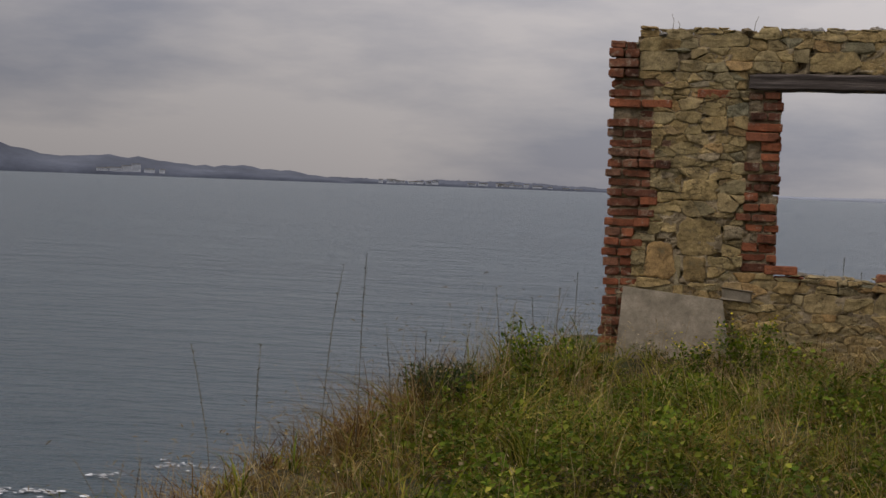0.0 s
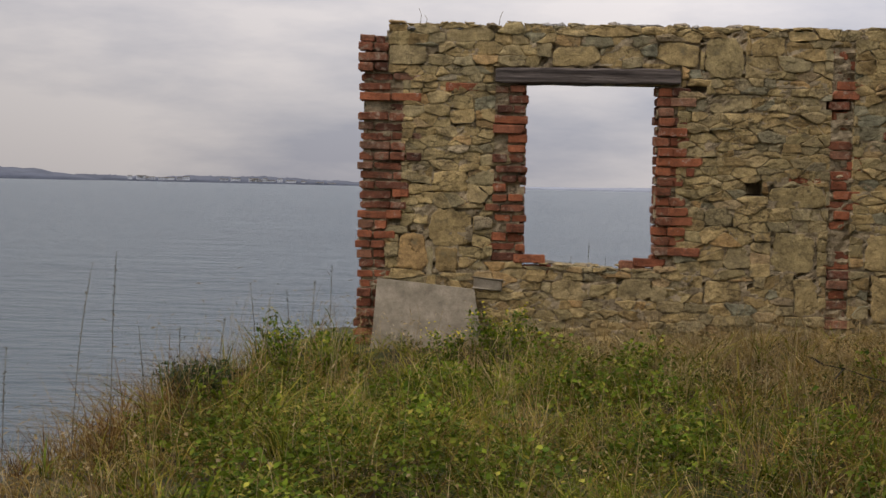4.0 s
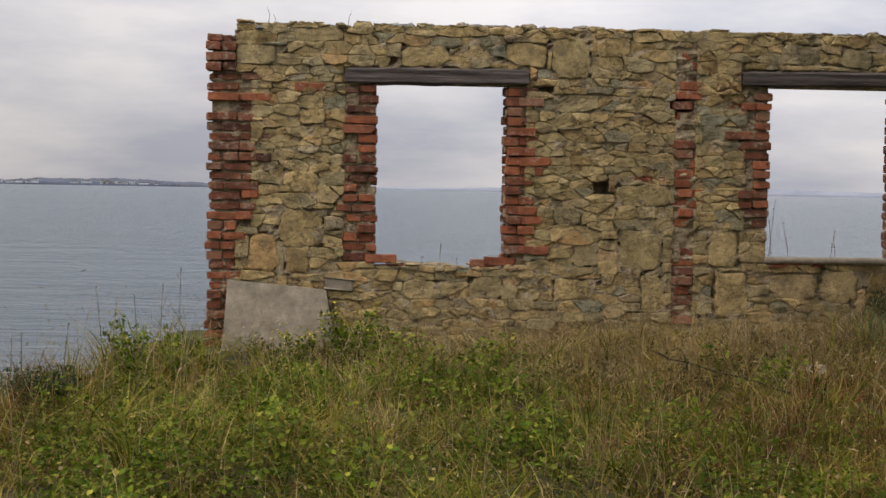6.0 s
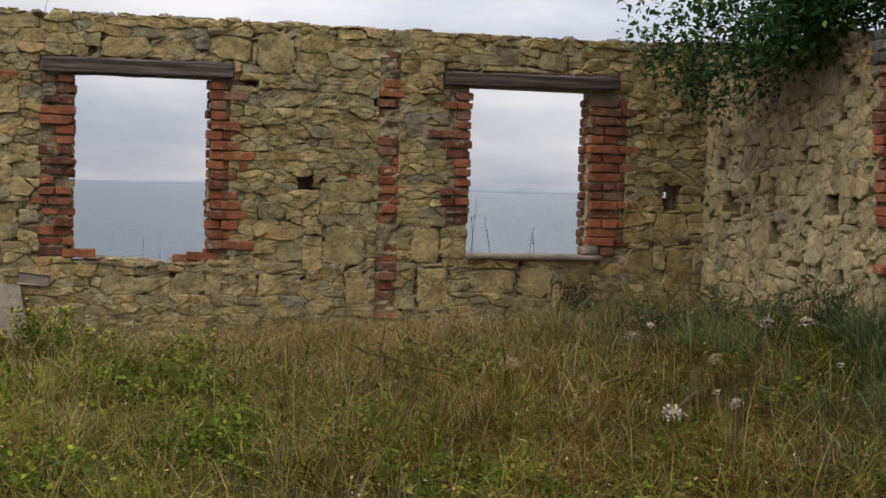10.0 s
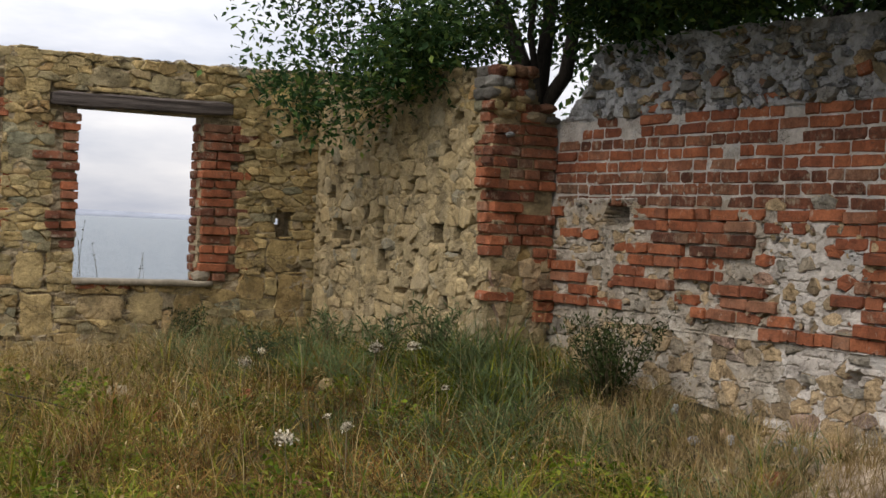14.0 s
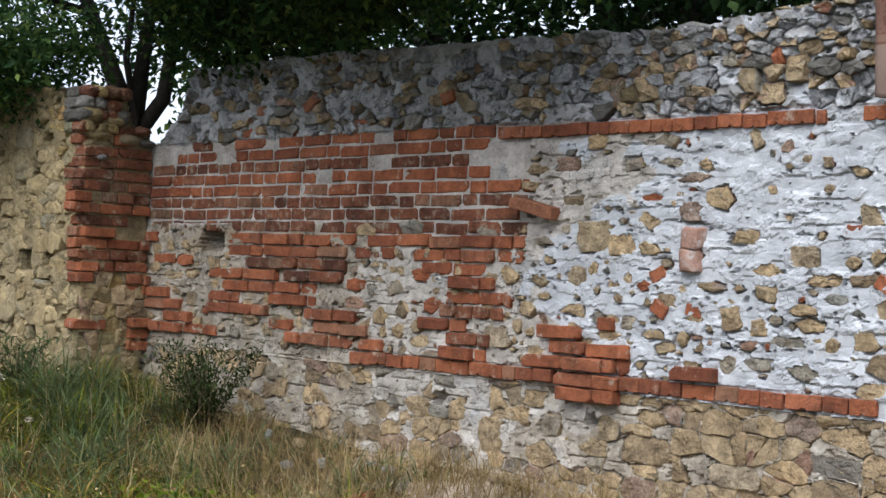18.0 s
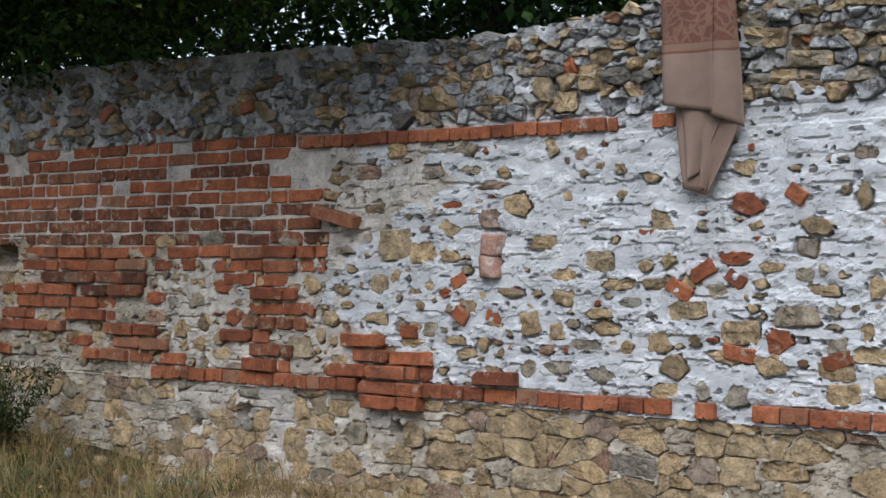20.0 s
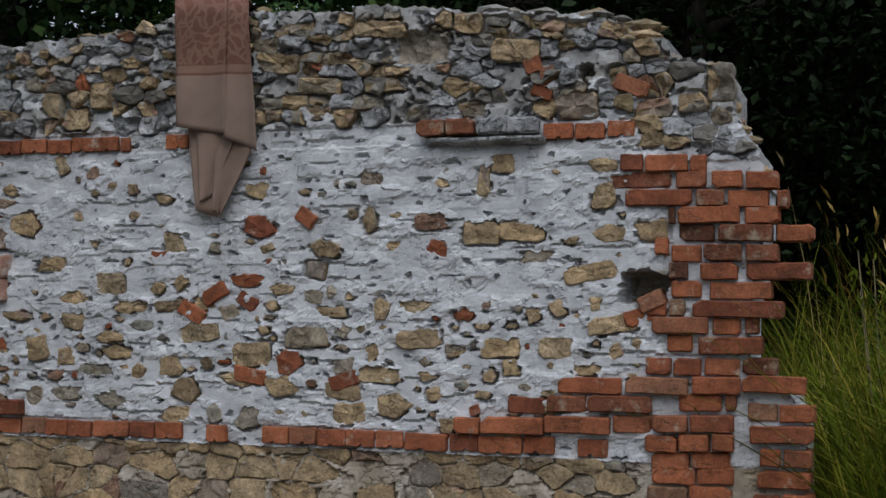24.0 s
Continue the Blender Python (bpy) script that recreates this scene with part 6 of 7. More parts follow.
grass("straw_grass", 12000, lambda x, y: smooth(4.5, 5.3, x) * smooth(7.2, 6.0, y) * (0.75 + 0.5 * patchy(x, y, 2.4, 51)), (0.10, 0.40), (0.0025, 0.005), (0.3, 1.6), STRAW, "pale straw grass on dusty ground by the wall", 9)


def pale_specks(n):
    """Small bleached seed heads and snail shells scattered over the stalks."""
    P = yard_points(n, lambda x, y: 0.5 + 0.8 * patchy(x, y, 1.3, 44))
    P[:, 2] += RNG.uniform(0.06, 0.34, n)
    V, F = leaf_arrays(P, RNG.uniform(0.010, 0.028, n), RNG.uniform(0.35, 0.9, n), RNG.uniform(-0.8, 0.8, n), RNG.uniform(0, 6.283, n))
    tagged(new("seed_fluff", array_mesh("seed_fluff", V, F, [STRAW])), "small bleached seed heads scattered through the grass", "seed heads", kind="stuff")


pale_specks(2600)


def near_grass():
    """Thin short grass on the open ground where one stands."""
    n = 9000
    P = np.stack([RNG.uniform(-2.4, 4.8, n), RNG.uniform(-4.5, 4.6, n), np.zeros(n)], 1)
    P = P[(np.hypot(P[:, 0] - 0.2, P[:, 1] + 0.4) > 0.7) & (np.hypot(P[:, 0] - 0.2, P[:, 1] + 0.4) < 4.9)]
    P[:, 2] = [ground_z(a, b) - 0.01 for a, b, _ in P]
    n = len(P)
    V, F = blade_arrays(P, RNG.uniform(0.04, 0.16, n), RNG.uniform(0.005, 0.012, n), RNG.uniform(0.4, 1.4, n), RNG.uniform(0, 6.283, n), RNG.uniform(0, 6.283, n))
    tagged(new("short_grass", array_mesh("short_grass", V, F, [GRASS_GREEN])), "short trodden green grass on dry earth", "grass", kind="stuff")


near_grass()


def seed_stems(n, keep, h, label):
    """Thin flowering stems with drooping oat-like heads."""
    P = yard_points(n, keep)
    k = np.array([tall_at(x, y) for x, y, _ in P])
    H, B, A = RNG.uniform(*h, n) * k, RNG.uniform(0.05, 0.5, n), RNG.uniform(0, 6.283, n)
    stems = blade_arrays(P, H, np.full(n, 0.0035), B, A, RNG.uniform(0, 6.283, n))
    tip = P + np.stack([np.cos(A), np.sin(A), np.zeros(n)], 1) * (H * B)[:, None]
    tip[:, 2] += H * (1 - 0.35 * B)
    heads = leaf_arrays(tip, RNG.uniform(0.022, 0.05, n), RNG.uniform(0.10, 0.18, n), RNG.uniform(-1.2, 0.6, n), A)
    V, F = join([stems, heads])
    tagged(new("seed_grass", array_mesh("seed_grass", V, F, [STRAW])), label, "grass", kind="stuff")


seed_stems(2200, lambda x, y: (1.15 - 0.6 * green_part(x, y)) * thin(x, y), (0.28, 0.62), "pale seed heads standing over the dry grass")


def leafy_patch(name, spots, per, mat, size, label, category):
    """Low broad-leaved weeds in domed clumps."""
    C = []
    for x, y, r, h in spots:
        for _ in range(int(per * r / 0.25)):
            a, q = RND.uniform(0, 6.283), math.sqrt(RND.random())
            z = h * (1 - q * q * 0.7) * RND.uniform(0.35, 1.0)
            px, py = x + math.cos(a) * r * q, y + math.sin(a) * r * q
            C.append((px, py, ground_z(px, py) + z))
    C = np.array(C)
    n = len(C)
    V, F = leaf_arrays(C, RNG.uniform(*size, n), RNG.uniform(0.5, 0.85, n), RNG.normal(0.15, 0.45, n), RNG.uniform(0, 6.283, n))
    tagged(new(name, array_mesh(name, V, F, [mat])), label, category, kind="stuff")


def weed_spots():
    out = []
    while len(out) < 130:
        x, y = RND.uniform(-2.2, 2.9), RND.uniform(4.4, 9.7)
        if x < cliff_x(y) + 0.25 or patchy(x, y, 0.8, 31) < -0.05 + 0.25 * smooth(1.0, 2.2, x) + 0.3 * smooth(8.6, 9.8, y):
            continue
        out.append((x, y, RND.uniform(0.10, 0.34), RND.uniform(0.12, 0.42) * (1 - 0.35 * smooth(6.5, 5.0, y))))
    for _ in range(46):
        out.append((RND.uniform(2.0, 5.0), RND.uniform(4.2, 8.0), RND.uniform(0.08, 0.24), RND.uniform(0.10, 0.26)))
    return out


def herb_spots(n):
    out = []
    while len(out) < n:
        x, y = RND.uniform(-1.9, 5.2), RND.uniform(4.6, 10.3)
        if x < cliff_x(y) + 0.3 or patchy(x, y, 1.2, 77) < -0.15 or (x > 4.7 and y < 5.8):
            continue
        out.append((x, y, RND.uniform(0.08, 0.26), RND.uniform(0.08, 0.28)))
    return out


leafy_patch("low_herbs", herb_spots(300), 210, HERB, (0.010, 0.026), "small dull olive and brown herbs between the grass", "weeds")
leafy_patch("weeds", weed_spots(), 170, WEED, (0.020, 0.052), "low bright green broad-leaved weeds", "weeds")


def shrub(name, x, y, stems, h, spread, mat, size, label, category, flowers=0, group="", per=70, slim=(0.35, 0.6)):
    """An upright leafy plant: stems, leaves and flower heads."""
    root = tagged(new(name), label, category, group)
    z0 = ground_z(x, y) - 0.02
    root.matrix_world = Matrix.Translation((x, y, z0))
    limbs, L, T = [], [], []
    for _ in range(stems):
        a, s = RND.uniform(0, 6.283), spread * math.sqrt(RND.random())
        top = Vector((math.cos(a) * s, math.sin(a) * s, h * RND.uniform(0.65, 1.0)))
        pts = [Vector((0, 0, 0)) + Vector((top.x * 0.15, top.y * 0.15, 0)), Vector((top.x * 0.4, top.y * 0.4, top.z * 0.45)), top]
        if stems > 16:
            limbs.append(tube(pts, (0.006, 0.004, 0.002), 5))
        else:
            part("stem", mesh_of("stem", *tube(pts, (0.006, 0.004, 0.002), 5), [STEM], True), None, root)
        T.append(top)
        for _ in range(per):
            t = RND.uniform(-0.5, 1.0)
            p = pts[1] * (1 - t) + top * t + Vector((RND.gauss(0, 0.03), RND.gauss(0, 0.03), RND.gauss(0, 0.02)))
            L.append(p)
    if limbs:
        part("stem_bundle", mesh_of("stem_bundle", *merged(limbs), [STEM], True), None, root)["kind"] = "stuff"
    n = len(L)
    V, F = leaf_arrays(np.array(L), RNG.uniform(*size, n), RNG.uniform(*slim, n), RNG.normal(0.5, 0.5, n), RNG.uniform(0, 6.283, n))
    part("leaves", array_mesh("leaves", V, F, [mat]), None, root)
    if flowers:
        C = np.array([T[i % len(T)] + Vector((RND.gauss(0, 0.025), RND.gauss(0, 0.025), RND.gauss(0, 0.03))) for i in range(flowers)])
        V, F = leaf_arrays(C, RNG.uniform(0.014, 0.026, flowers), np.full(flowers, 0.9), RNG.uniform(-0.6, 0.9, flowers), RNG.uniform(0, 6.283, flowers))
        part("blossom", array_mesh("blossom", V, F, [YELLOW]), None, root, "small yellow flowers")["kind"] = "stuff"
    return root


shrub("yellow_flower_plant", 0.02, 9.75, 16, 0.52, 0.30, WEED, (0.025, 0.05), "leafy green plant with small yellow flowers beside the slab", "plant", 90)
shrub("yellow_flower_plant", -0.36, 9.75, 6, 0.36, 0.16, WEED, (0.025, 0.045), "leafy green plant with small yellow flowers beside the slab", "plant", 60)
shrub("tall_weed", -1.45, 9.3, 10, 0.58, 0.24, WEED, (0.025, 0.05), "tall yellow-green weed at the edge of the bank", "plant", 25, "weeds on the bank")
shrub("tall_weed", -1.15, 9.5, 7, 0.45, 0.2, WEED, (0.025, 0.05), "tall yellow-green weed at the edge of the bank", "plant", 10, "weeds on the bank")
shrub("round_bush", -1.80, 8.25, 50, 0.36, 0.26, BUSH, (0.018, 0.035), "small dense dark green bush on the bank", "bush", 0, "", 110)
shrub("dark_bush", 5.44, 6.62, 34, 0.56, 0.36, BUSH, (0.020, 0.05), "dark leafy bush at the foot of the wall", "bush", 0, "", 90, (0.22, 0.42))
shrub("wall_weed", 4.15, 10.55, 14, 0.38, 0.22, BUSH, (0.02, 0.04), "dark weed growing under the window sill", "plant", 0, "", 50)
for x, y, h in ((4.75, 8.3, 0.42), (5.0, 8.05, 0.5), (4.3, 9.3, 0.4), (4.9, 9.5, 0.45)):
    shrub("green_tussock", x, y, 12, h, 0.22, GRASS_BLUE, (0.05, 0.11), "lush green tussock near the limestone wall", "plant", 0, "tussocks by the pier", 30, (0.08, 0.14))


def white_flower(x, y, h, r, closed):
    """A stem with one pale woolly head."""
    root = tagged(new("thistle"), "pale dry thistle head on a thin stem" if not closed else "dark closed thistle with a white top", "flower", "thistles in the grass")
    z0 = ground_z(x, y)
    root.matrix_world = Matrix.Translation((x, y, z0))
    lean = Vector((RND.uniform(-0.06, 0.06), RND.uniform(-0.06, 0.06), h))
    part("stem", mesh_of("stem", *tube([(0, 0, 0), lean * 0.5 + Vector((0.01, 0, 0)), lean], (0.004, 0.003, 0.003), 5), [STEM], True), None, root)
    n = 260
    C = np.array(lean)[None] + RNG.normal(size=(n, 3)) * np.array([RND.uniform(0.30, 0.5), RND.uniform(0.30, 0.5), RND.uniform(0.22, 0.38)]) * r
    V, F = leaf_arrays(C, RNG.uniform(0.18, 0.42, n) * r, RNG.uniform(0.3, 0.8, n), RNG.uniform(-1.2, 1.4, n), RNG.uniform(0, 6.283, n))
    part("flower_head", array_mesh("flower_head", V, F, [WHITE]), None, root)["kind"] = "stuff"
    n = 40
    a, b = RNG.uniform(0, 6.283, n), RNG.uniform(-0.9, 0.2, n)
    C = np.array(lean)[None] + np.stack([np.cos(a) * 0.4, np.sin(a) * 0.4, -0.3 + 0 * a], 1) * r
    V, F = leaf_arrays(C, np.full(n, r * 0.7), np.full(n, 0.4), b + 1.1, a)
    part("calyx", array_mesh("calyx", V, F, [STEM]), None, root)


for x, y, h, r, c in ((4.45, 7.89, 0.28, 0.055, 0), (4.68, 7.64, 0.26, 0.05, 0), (3.02, 5.87, 0.38, 0.05, 0), (3.78, 8.47, 0.25, 0.045, 0), (3.29, 5.83, 0.40, 0.03, 1), (4.1, 8.9, 0.25, 0.03, 0), (4.5, 6.9, 0.25, 0.025, 1), (3.6, 6.6, 0.3, 0.022, 0)):
    white_flower(x, y, h, r, c)


def tall_stem(x, y, h, lean):
    root = tagged(new("dead_weed"), "tall thin dead weed stem with a withered head", "plant", "dead stems on the bank")
    z0 = ground_z(x, y) - 0.05
    root.matrix_world = Matrix.Translation((x, y, z0))
    pts = [(lean * h * t * t, 0.02 * math.sin(t * 5), h * t) for t in (0, 0.25, 0.5, 0.75, 1.0)]
    part("stem", mesh_of("stem", *tube(pts, (0.0026, 0.0024, 0.002, 0.0018, 0.001), 5), [STEM], True), None, root)
    n = 46
    t = RNG.uniform(0.55, 1.0, n)
    C = np.stack([lean * h * t * t, 0.02 * np.sin(t * 5), h * t], 1)
    V, F = leaf_arrays(C, RNG.uniform(0.008, 0.02, n), np.full(n, 0.4), RNG.uniform(0.3, 1.3, n), RNG.uniform(0, 6.283, n))
    part("seed_head", array_mesh("seed_head", V, F, [STEM]), None, root)["kind"] = "stuff"


for x, y, h, lean in ((-2.55, 6.3, 0.95, -0.12), (-1.98, 6.9, 1.15, 0.03), (-2.12, 6.7, 1.1, 0.1), (-1.8, 6.95, 0.75, -0.05), (-2.3, 6.2, 0.7, 0.05), (-1.75, 7.5, 0.7, 0.0), (-2.7, 5.7, 0.55, 0.1), (-1.65, 8.0, 0.7, 0.08), (-1.5, 8.8, 0.75, 0.05), (-1.42, 9.4, 0.72, -0.04), (-1.35, 9.9, 0.7, 0.04), (-1.6, 9.1, 0.8, -0.06), (-1.25, 10.2, 0.75, 0.02)):
    tall_stem(x, y, h, lean)
for x, y, h, lean in ((3.48, 11.5, 1.15, 0.05), (3.56, 11.55, 1.0, -0.06), (3.75, 11.6, 0.95, -0.12), (4.0, 11.5, 0.85, 0.06), (3.42, 11.7, 0.85, 0.1), (4.12, 11.6, 0.8, -0.05), (0.55, 11.5, 0.85, 0.04), (0.72, 11.6, 0.98, 0.02), (0.9, 11.5, 0.82, -0.04)):
    tall_stem(x, y, h, lean)
# dry sprigs on top of the seaward wall
for u, h in ((-0.665, 0.13), (-0.05, 0.12), (-0.62, 0.08)):
    root = tagged(new("dry_sprig"), "tiny dry sprig growing from the wall top", "plant", "sprigs on the wall top")
    root.matrix_world = Matrix.Translation(SEAWARD.at(u, 2.84, -0.1))
    part("stem", mesh_of("stem", *tube([(0, 0, 0), (0.01, 0, h * 0.6), (0.03 * (1 if u > -0.3 else -0.3), 0, h)], (0.003, 0.002, 0.0015), 5), [STEM], True), None, root)


def dead_branch():
    root = tagged(new("dead_branch"), "thin bare dead branch lying over the grass", "branch")
    part("limb", mesh_of("limb", *tube([(2.02, 9.0, 0.54), (2.10, 8.88, 0.50), (2.2, 8.75, 0.495), (2.33, 8.60, 0.46), (2.5, 8.5, 0.43), (2.75, 8.3, 0.36)], (0.002, 0.003, 0.004, 0.005, 0.005, 0.006), 6), [BARK], True), None, root)
    for a, b in (((2.2, 8.75, 0.49), (2.08, 8.5, 0.44)), ((2.1, 8.9, 0.505), (2.02, 8.85, 0.55))):
        part("twig", mesh_of("twig", *tube([a, b], (0.005, 0.002), 5), [BARK], True), None, root)


dead_branch()


def rubble_piece(x, y, w, h, mat, label, kind):
    bm = bmesh.new()
    if kind == "brick":
        bmesh.ops.create_cube(bm, size=1)
        for q in bm.verts:
            q.co = Vector((q.co.x * w * 2, q.co.y * w, q.co.z * h * 1.6))
        bmesh.ops.bevel(bm, geom=bm.edges[:], offset=0.008, segments=1, affect="EDGES")
    else:
        bmesh.ops.create_icosphere(bm, subdivisions=2, radius=1)
        for q in bm.verts:
            k = 1 + 0.35 * noise.noise(q.co * 1.7 + Vector((x * 9, y * 9, 0)))
            q.co = Vector((q.co.x * w * k, q.co.y * w * 0.8 * k, q.co.z * h * k))
    ob = part("fallen_" + kind, bm, mat, None)
    ob.matrix_world = pose(x, y, ground_z(x, y) + h * 0.45, RND.uniform(-12, 12), RND.uniform(-12, 12), RND.uniform(0, 360))
    tagged(ob, label, "rubble", "fallen rubble in the yard")


for x, y, w, h in ((3.15, 9.05, 0.11, 0.09), (2.95, 8.8, 0.07, 0.06), (3.1, 8.65, 0.09, 0.06), (3.3, 8.95, 0.06, 0.05), (3.55, 8.6, 0.06, 0.04), (3.5, 8.45, 0.08, 0.04), (4.3, 8.2, 0.06, 0.05), (2.7, 9.0, 0.05, 0.04)):
    rubble_piece(x, y, w, h, BUFFSTONE, "pale fallen stone half hidden in dry grass", "stone")
for x, y in ((3.65, 8.62), (3.85, 8.5), (3.2, 8.4), (4.75, 5.9), (5.2, 4.9), (0.35, 5.6), (0.0, 5.3), (3.3, 6.3)):
    rubble_piece(x, y, RND.uniform(0.05, 0.075), 0.045, BRICK, "broken red brick lying in the grass", "brick")
for i in range(26):
    y = RND.uniform(2.2, 6.6)
    rubble_piece(5.78 - abs(RND.gauss(0, 0.22)), y, RND.uniform(0.02, 0.06), RND.uniform(0.015, 0.04), RND.choice((OCHRE, GREYLUMP, OCHRE, OCHRE)), "fallen rubble at the foot of the wall", "stone")


# ---- trees ----
def crown_points(blobs, n):
    vols = np.array([b[3] * b[4] * b[5] * b[6] for b in blobs])
    C = []
    for k in RNG.choice(len(blobs), n, p=vols / vols.sum()):
        x, y, z, rx, ry, rz, _ = blobs[k]
        d = RNG.normal(size=3)
        d *= RNG.uniform(0.35, 1.0) ** 0.6 / np.linalg.norm(d)
        C.append((x + d[0] * rx, y + d[1] * ry, z + d[2] * rz))
    return np.array(C)


def leafy(C, per, ball, size, slim, droop):
    n = len(C) * per
    at = np.repeat(C, per, 0) + RNG.normal(size=(n, 3)) * ball
    return leaf_arrays(at, RNG.uniform(*size, n), RNG.uniform(*slim, n), RNG.normal(droop, 0.55, n), RNG.uniform(0, 6.283, n))


def corner_tree():
    """The many-stemmed tree behind the corner, whose boughs hang over the walls."""
    root = tagged(new("tree"), "many-stemmed leafy tree leaning over the ruined corner", "tree")
    eye, k = Vector((0.28, -0.4, 1.6)), 1.13

    def far(p):
        return eye + (Vector(p) - eye) * k

    base = Vector((6.45, 9.1, ground_z(6.45, 9.1) - 0.1))
    for pts, r in (([(5.77, 8.19, 2.66), (5.63, 8.27, 3.05), (5.55, 8.32, 3.29)], 0.085), ([(5.83, 8.15, 2.57), (5.86, 8.13, 2.98), (5.89, 8.11, 3.31)], 0.075), ([(5.87, 8.12, 2.52), (5.98, 8.04, 2.73), (6.02, 8.02, 3.07), (5.99, 8.04, 3.31)], 0.07), ([(5.80, 8.1, 2.6), (5.77, 8.2, 3.0), (5.8, 8.2, 3.3)], 0.035)):
        q = [far(p) for p in pts]
        up = q[-1] + (q[-1] - q[-2]).normalized() * 1.1
        line = [base, base.lerp(q[0], 0.55), *q, up]
        part("stem", mesh_of("stem", *tube(line, [r * (1.25 - 0.75 * i / (len(line) - 1)) for i in range(len(line))], 9), [BARK], True), None, root)
    for a, b, c in (((5.56, 8.32, 3.03), (5.33, 8.45, 3.03), (4.7, 8.6, 2.95)), ((5.55, 8.32, 3.29), (5.0, 8.5, 3.4), (4.3, 8.6, 3.2)), ((5.4, 8.4, 3.03), (4.9, 8.2, 2.85), (4.45, 8.1, 2.55)), ((5.9, 8.1, 3.3), (6.3, 7.2, 3.5), (6.6, 6.2, 3.4))):
        part("bough", mesh_of("bough", *tube([far(a), far(b), far(c)], (0.04, 0.026, 0.008), 7), [BARK], True), None, root)
    # Dense clumps over the inland wall, mostly unseen, are added to shade it.
    blobs = [(5.2, 9.50, 3.05, 0.72, 0.65, 0.60, 0.95), (4.75, 9.75, 3.25, 0.65, 0.5, 0.5, 0.34), (5.55, 9.0, 3.0, 0.5, 0.6, 0.42, 0.8), (5.0, 9.6, 3.9, 1.0, 0.8, 0.6, 0.34), (6.1, 9.2, 4.1, 1.0, 0.9, 0.6, 0.26), (6.9, 8.2, 3.9, 0.9, 0.9, 0.8, 0.7), (4.45, 9.6, 2.75, 0.3, 0.4, 0.25, 1.2), (4.80, 9.45, 2.52, 0.42, 0.38, 0.26, 2.0), (5.6, 9.7, 4.5, 1.4, 1.2, 0.6, 0.8), (6.2, 7.6, 3.75, 0.9, 0.9, 0.55, 1.3), (6.1, 6.4, 3.9, 0.8, 1.0, 0.6, 1.3), (6.0, 8.6, 5.0, 1.6, 1.6, 0.7, 0.4), (5.9, 6.6, 4.9, 1.5, 1.6, 0.7, 0.4), (4.9, 5.4, 4.6, 1.3, 1.6, 0.5, 0.9), (6.3, 4.6, 4.5, 1.2, 1.3, 0.6, 0.9), (5.25, 6.9, 3.62, 0.85, 1.2, 0.28, 3.2), (5.35, 5.2, 3.40, 0.85, 0.9, 0.26, 6.5), (5.45, 4.2, 3.40, 0.8, 0.8, 0.26, 6.5), (6.2, 9.9, 3.5, 0.8, 0.6, 0.5, 0.35), (7.0, 8.6, 3.35, 0.5, 0.6, 0.45, 0.5), (5.12, 8.85, 2.86, 0.40, 0.46, 0.28, 3.4), (5.3, 8.35, 3.1, 0.34, 0.4, 0.24, 2.4), (5.72, 7.2, 3.14, 0.30, 0.7, 0.18, 4.0), (5.74, 6.95, 2.98, 0.16, 0.30, 0.10, 8.0), (5.66, 6.0, 3.13, 0.30, 0.8, 0.17, 4.5), (5.72, 4.9, 3.12, 0.25, 0.6, 0.13, 1.6), (6.35, 7.6, 3.3, 0.4, 0.6, 0.22, 1.5), (6.3, 6.4, 3.2, 0.3, 0.8, 0.2, 1.6)]
    V, F = leafy(crown_points(blobs, 4050), 28, 0.105, (0.04, 0.088), (0.42, 0.62), -0.35)
    part("crown", array_mesh("crown", V, F, [LEAF]), None, root)


corner_tree()


def wood_tree(x, y, h, spread, clumps, mat, low, label, group):
    root = tagged(new("tree"), label, "tree", group)
    z0 = ground_z(x, y)
    root.matrix_world = Matrix.Translation((x, y, z0))
    top = Vector((RND.uniform(-0.4, 0.4), RND.uniform(-0.4, 0.4), h * 0.8))
    part("trunk", mesh_of("trunk", *tube([(0, 0, -0.1), top * 0.35 + Vector((0.1, 0, 0)), top * 0.7, top], (0.14, 0.11, 0.08, 0.03), 8), [BARK], True), None, root)
    for i in range(7):
        a = i * 2.4 + RND.random()
        e0 = top * RND.uniform(0.3, 0.85)
        e1 = e0 + Vector((math.cos(a), math.sin(a), 0.35)) * spread * RND.uniform(0.5, 0.9)
        part("limb", mesh_of("limb", *tube([e0, e0.lerp(e1, 0.5) + Vector((0, 0, 0.1)), e1], (0.05, 0.03, 0.01), 6), [BARK], True), None, root)
    blobs = [(0, 0, h * 0.7, spread, spread, h * 0.32, 1.0), (0, 0, h * 0.45, spread * 0.95, spread * 0.95, h * 0.28, low)]
    V, F = leafy(crown_points(blobs, clumps), 26, 0.14, (0.06, 0.12), (0.4, 0.65), -0.3)
    part("crown", array_mesh("crown", V, F, [mat]), None, root)
    return root


# Trees further along take the leaf copies that have shade in their colour.
for x, y, h, s, c, low in ((7.7, 7.3, 4.8, 1.4, 330, 0.7), (7.9, 5.2, 5.2, 1.5, 380, 0.8), (7.8, 3.3, 5.0, 1.4, 380, 0.9), (8.7, 2.0, 5.6, 1.5, 420, 1.0), (9.0, 6.4, 6.0, 1.8, 380, 0.8), (9.4, 3.6, 6.2, 1.9, 420, 0.9), (8.0, 9.4, 5.0, 1.4, 240, 0.5)):
    wood_tree(x, y, h, s, c, LEAF if y > 7 else (SHADE_LEAF if y > 2 else DEEP_SHADE_LEAF), low, "leafy green tree close behind the ruined wall", "trees behind the wall")
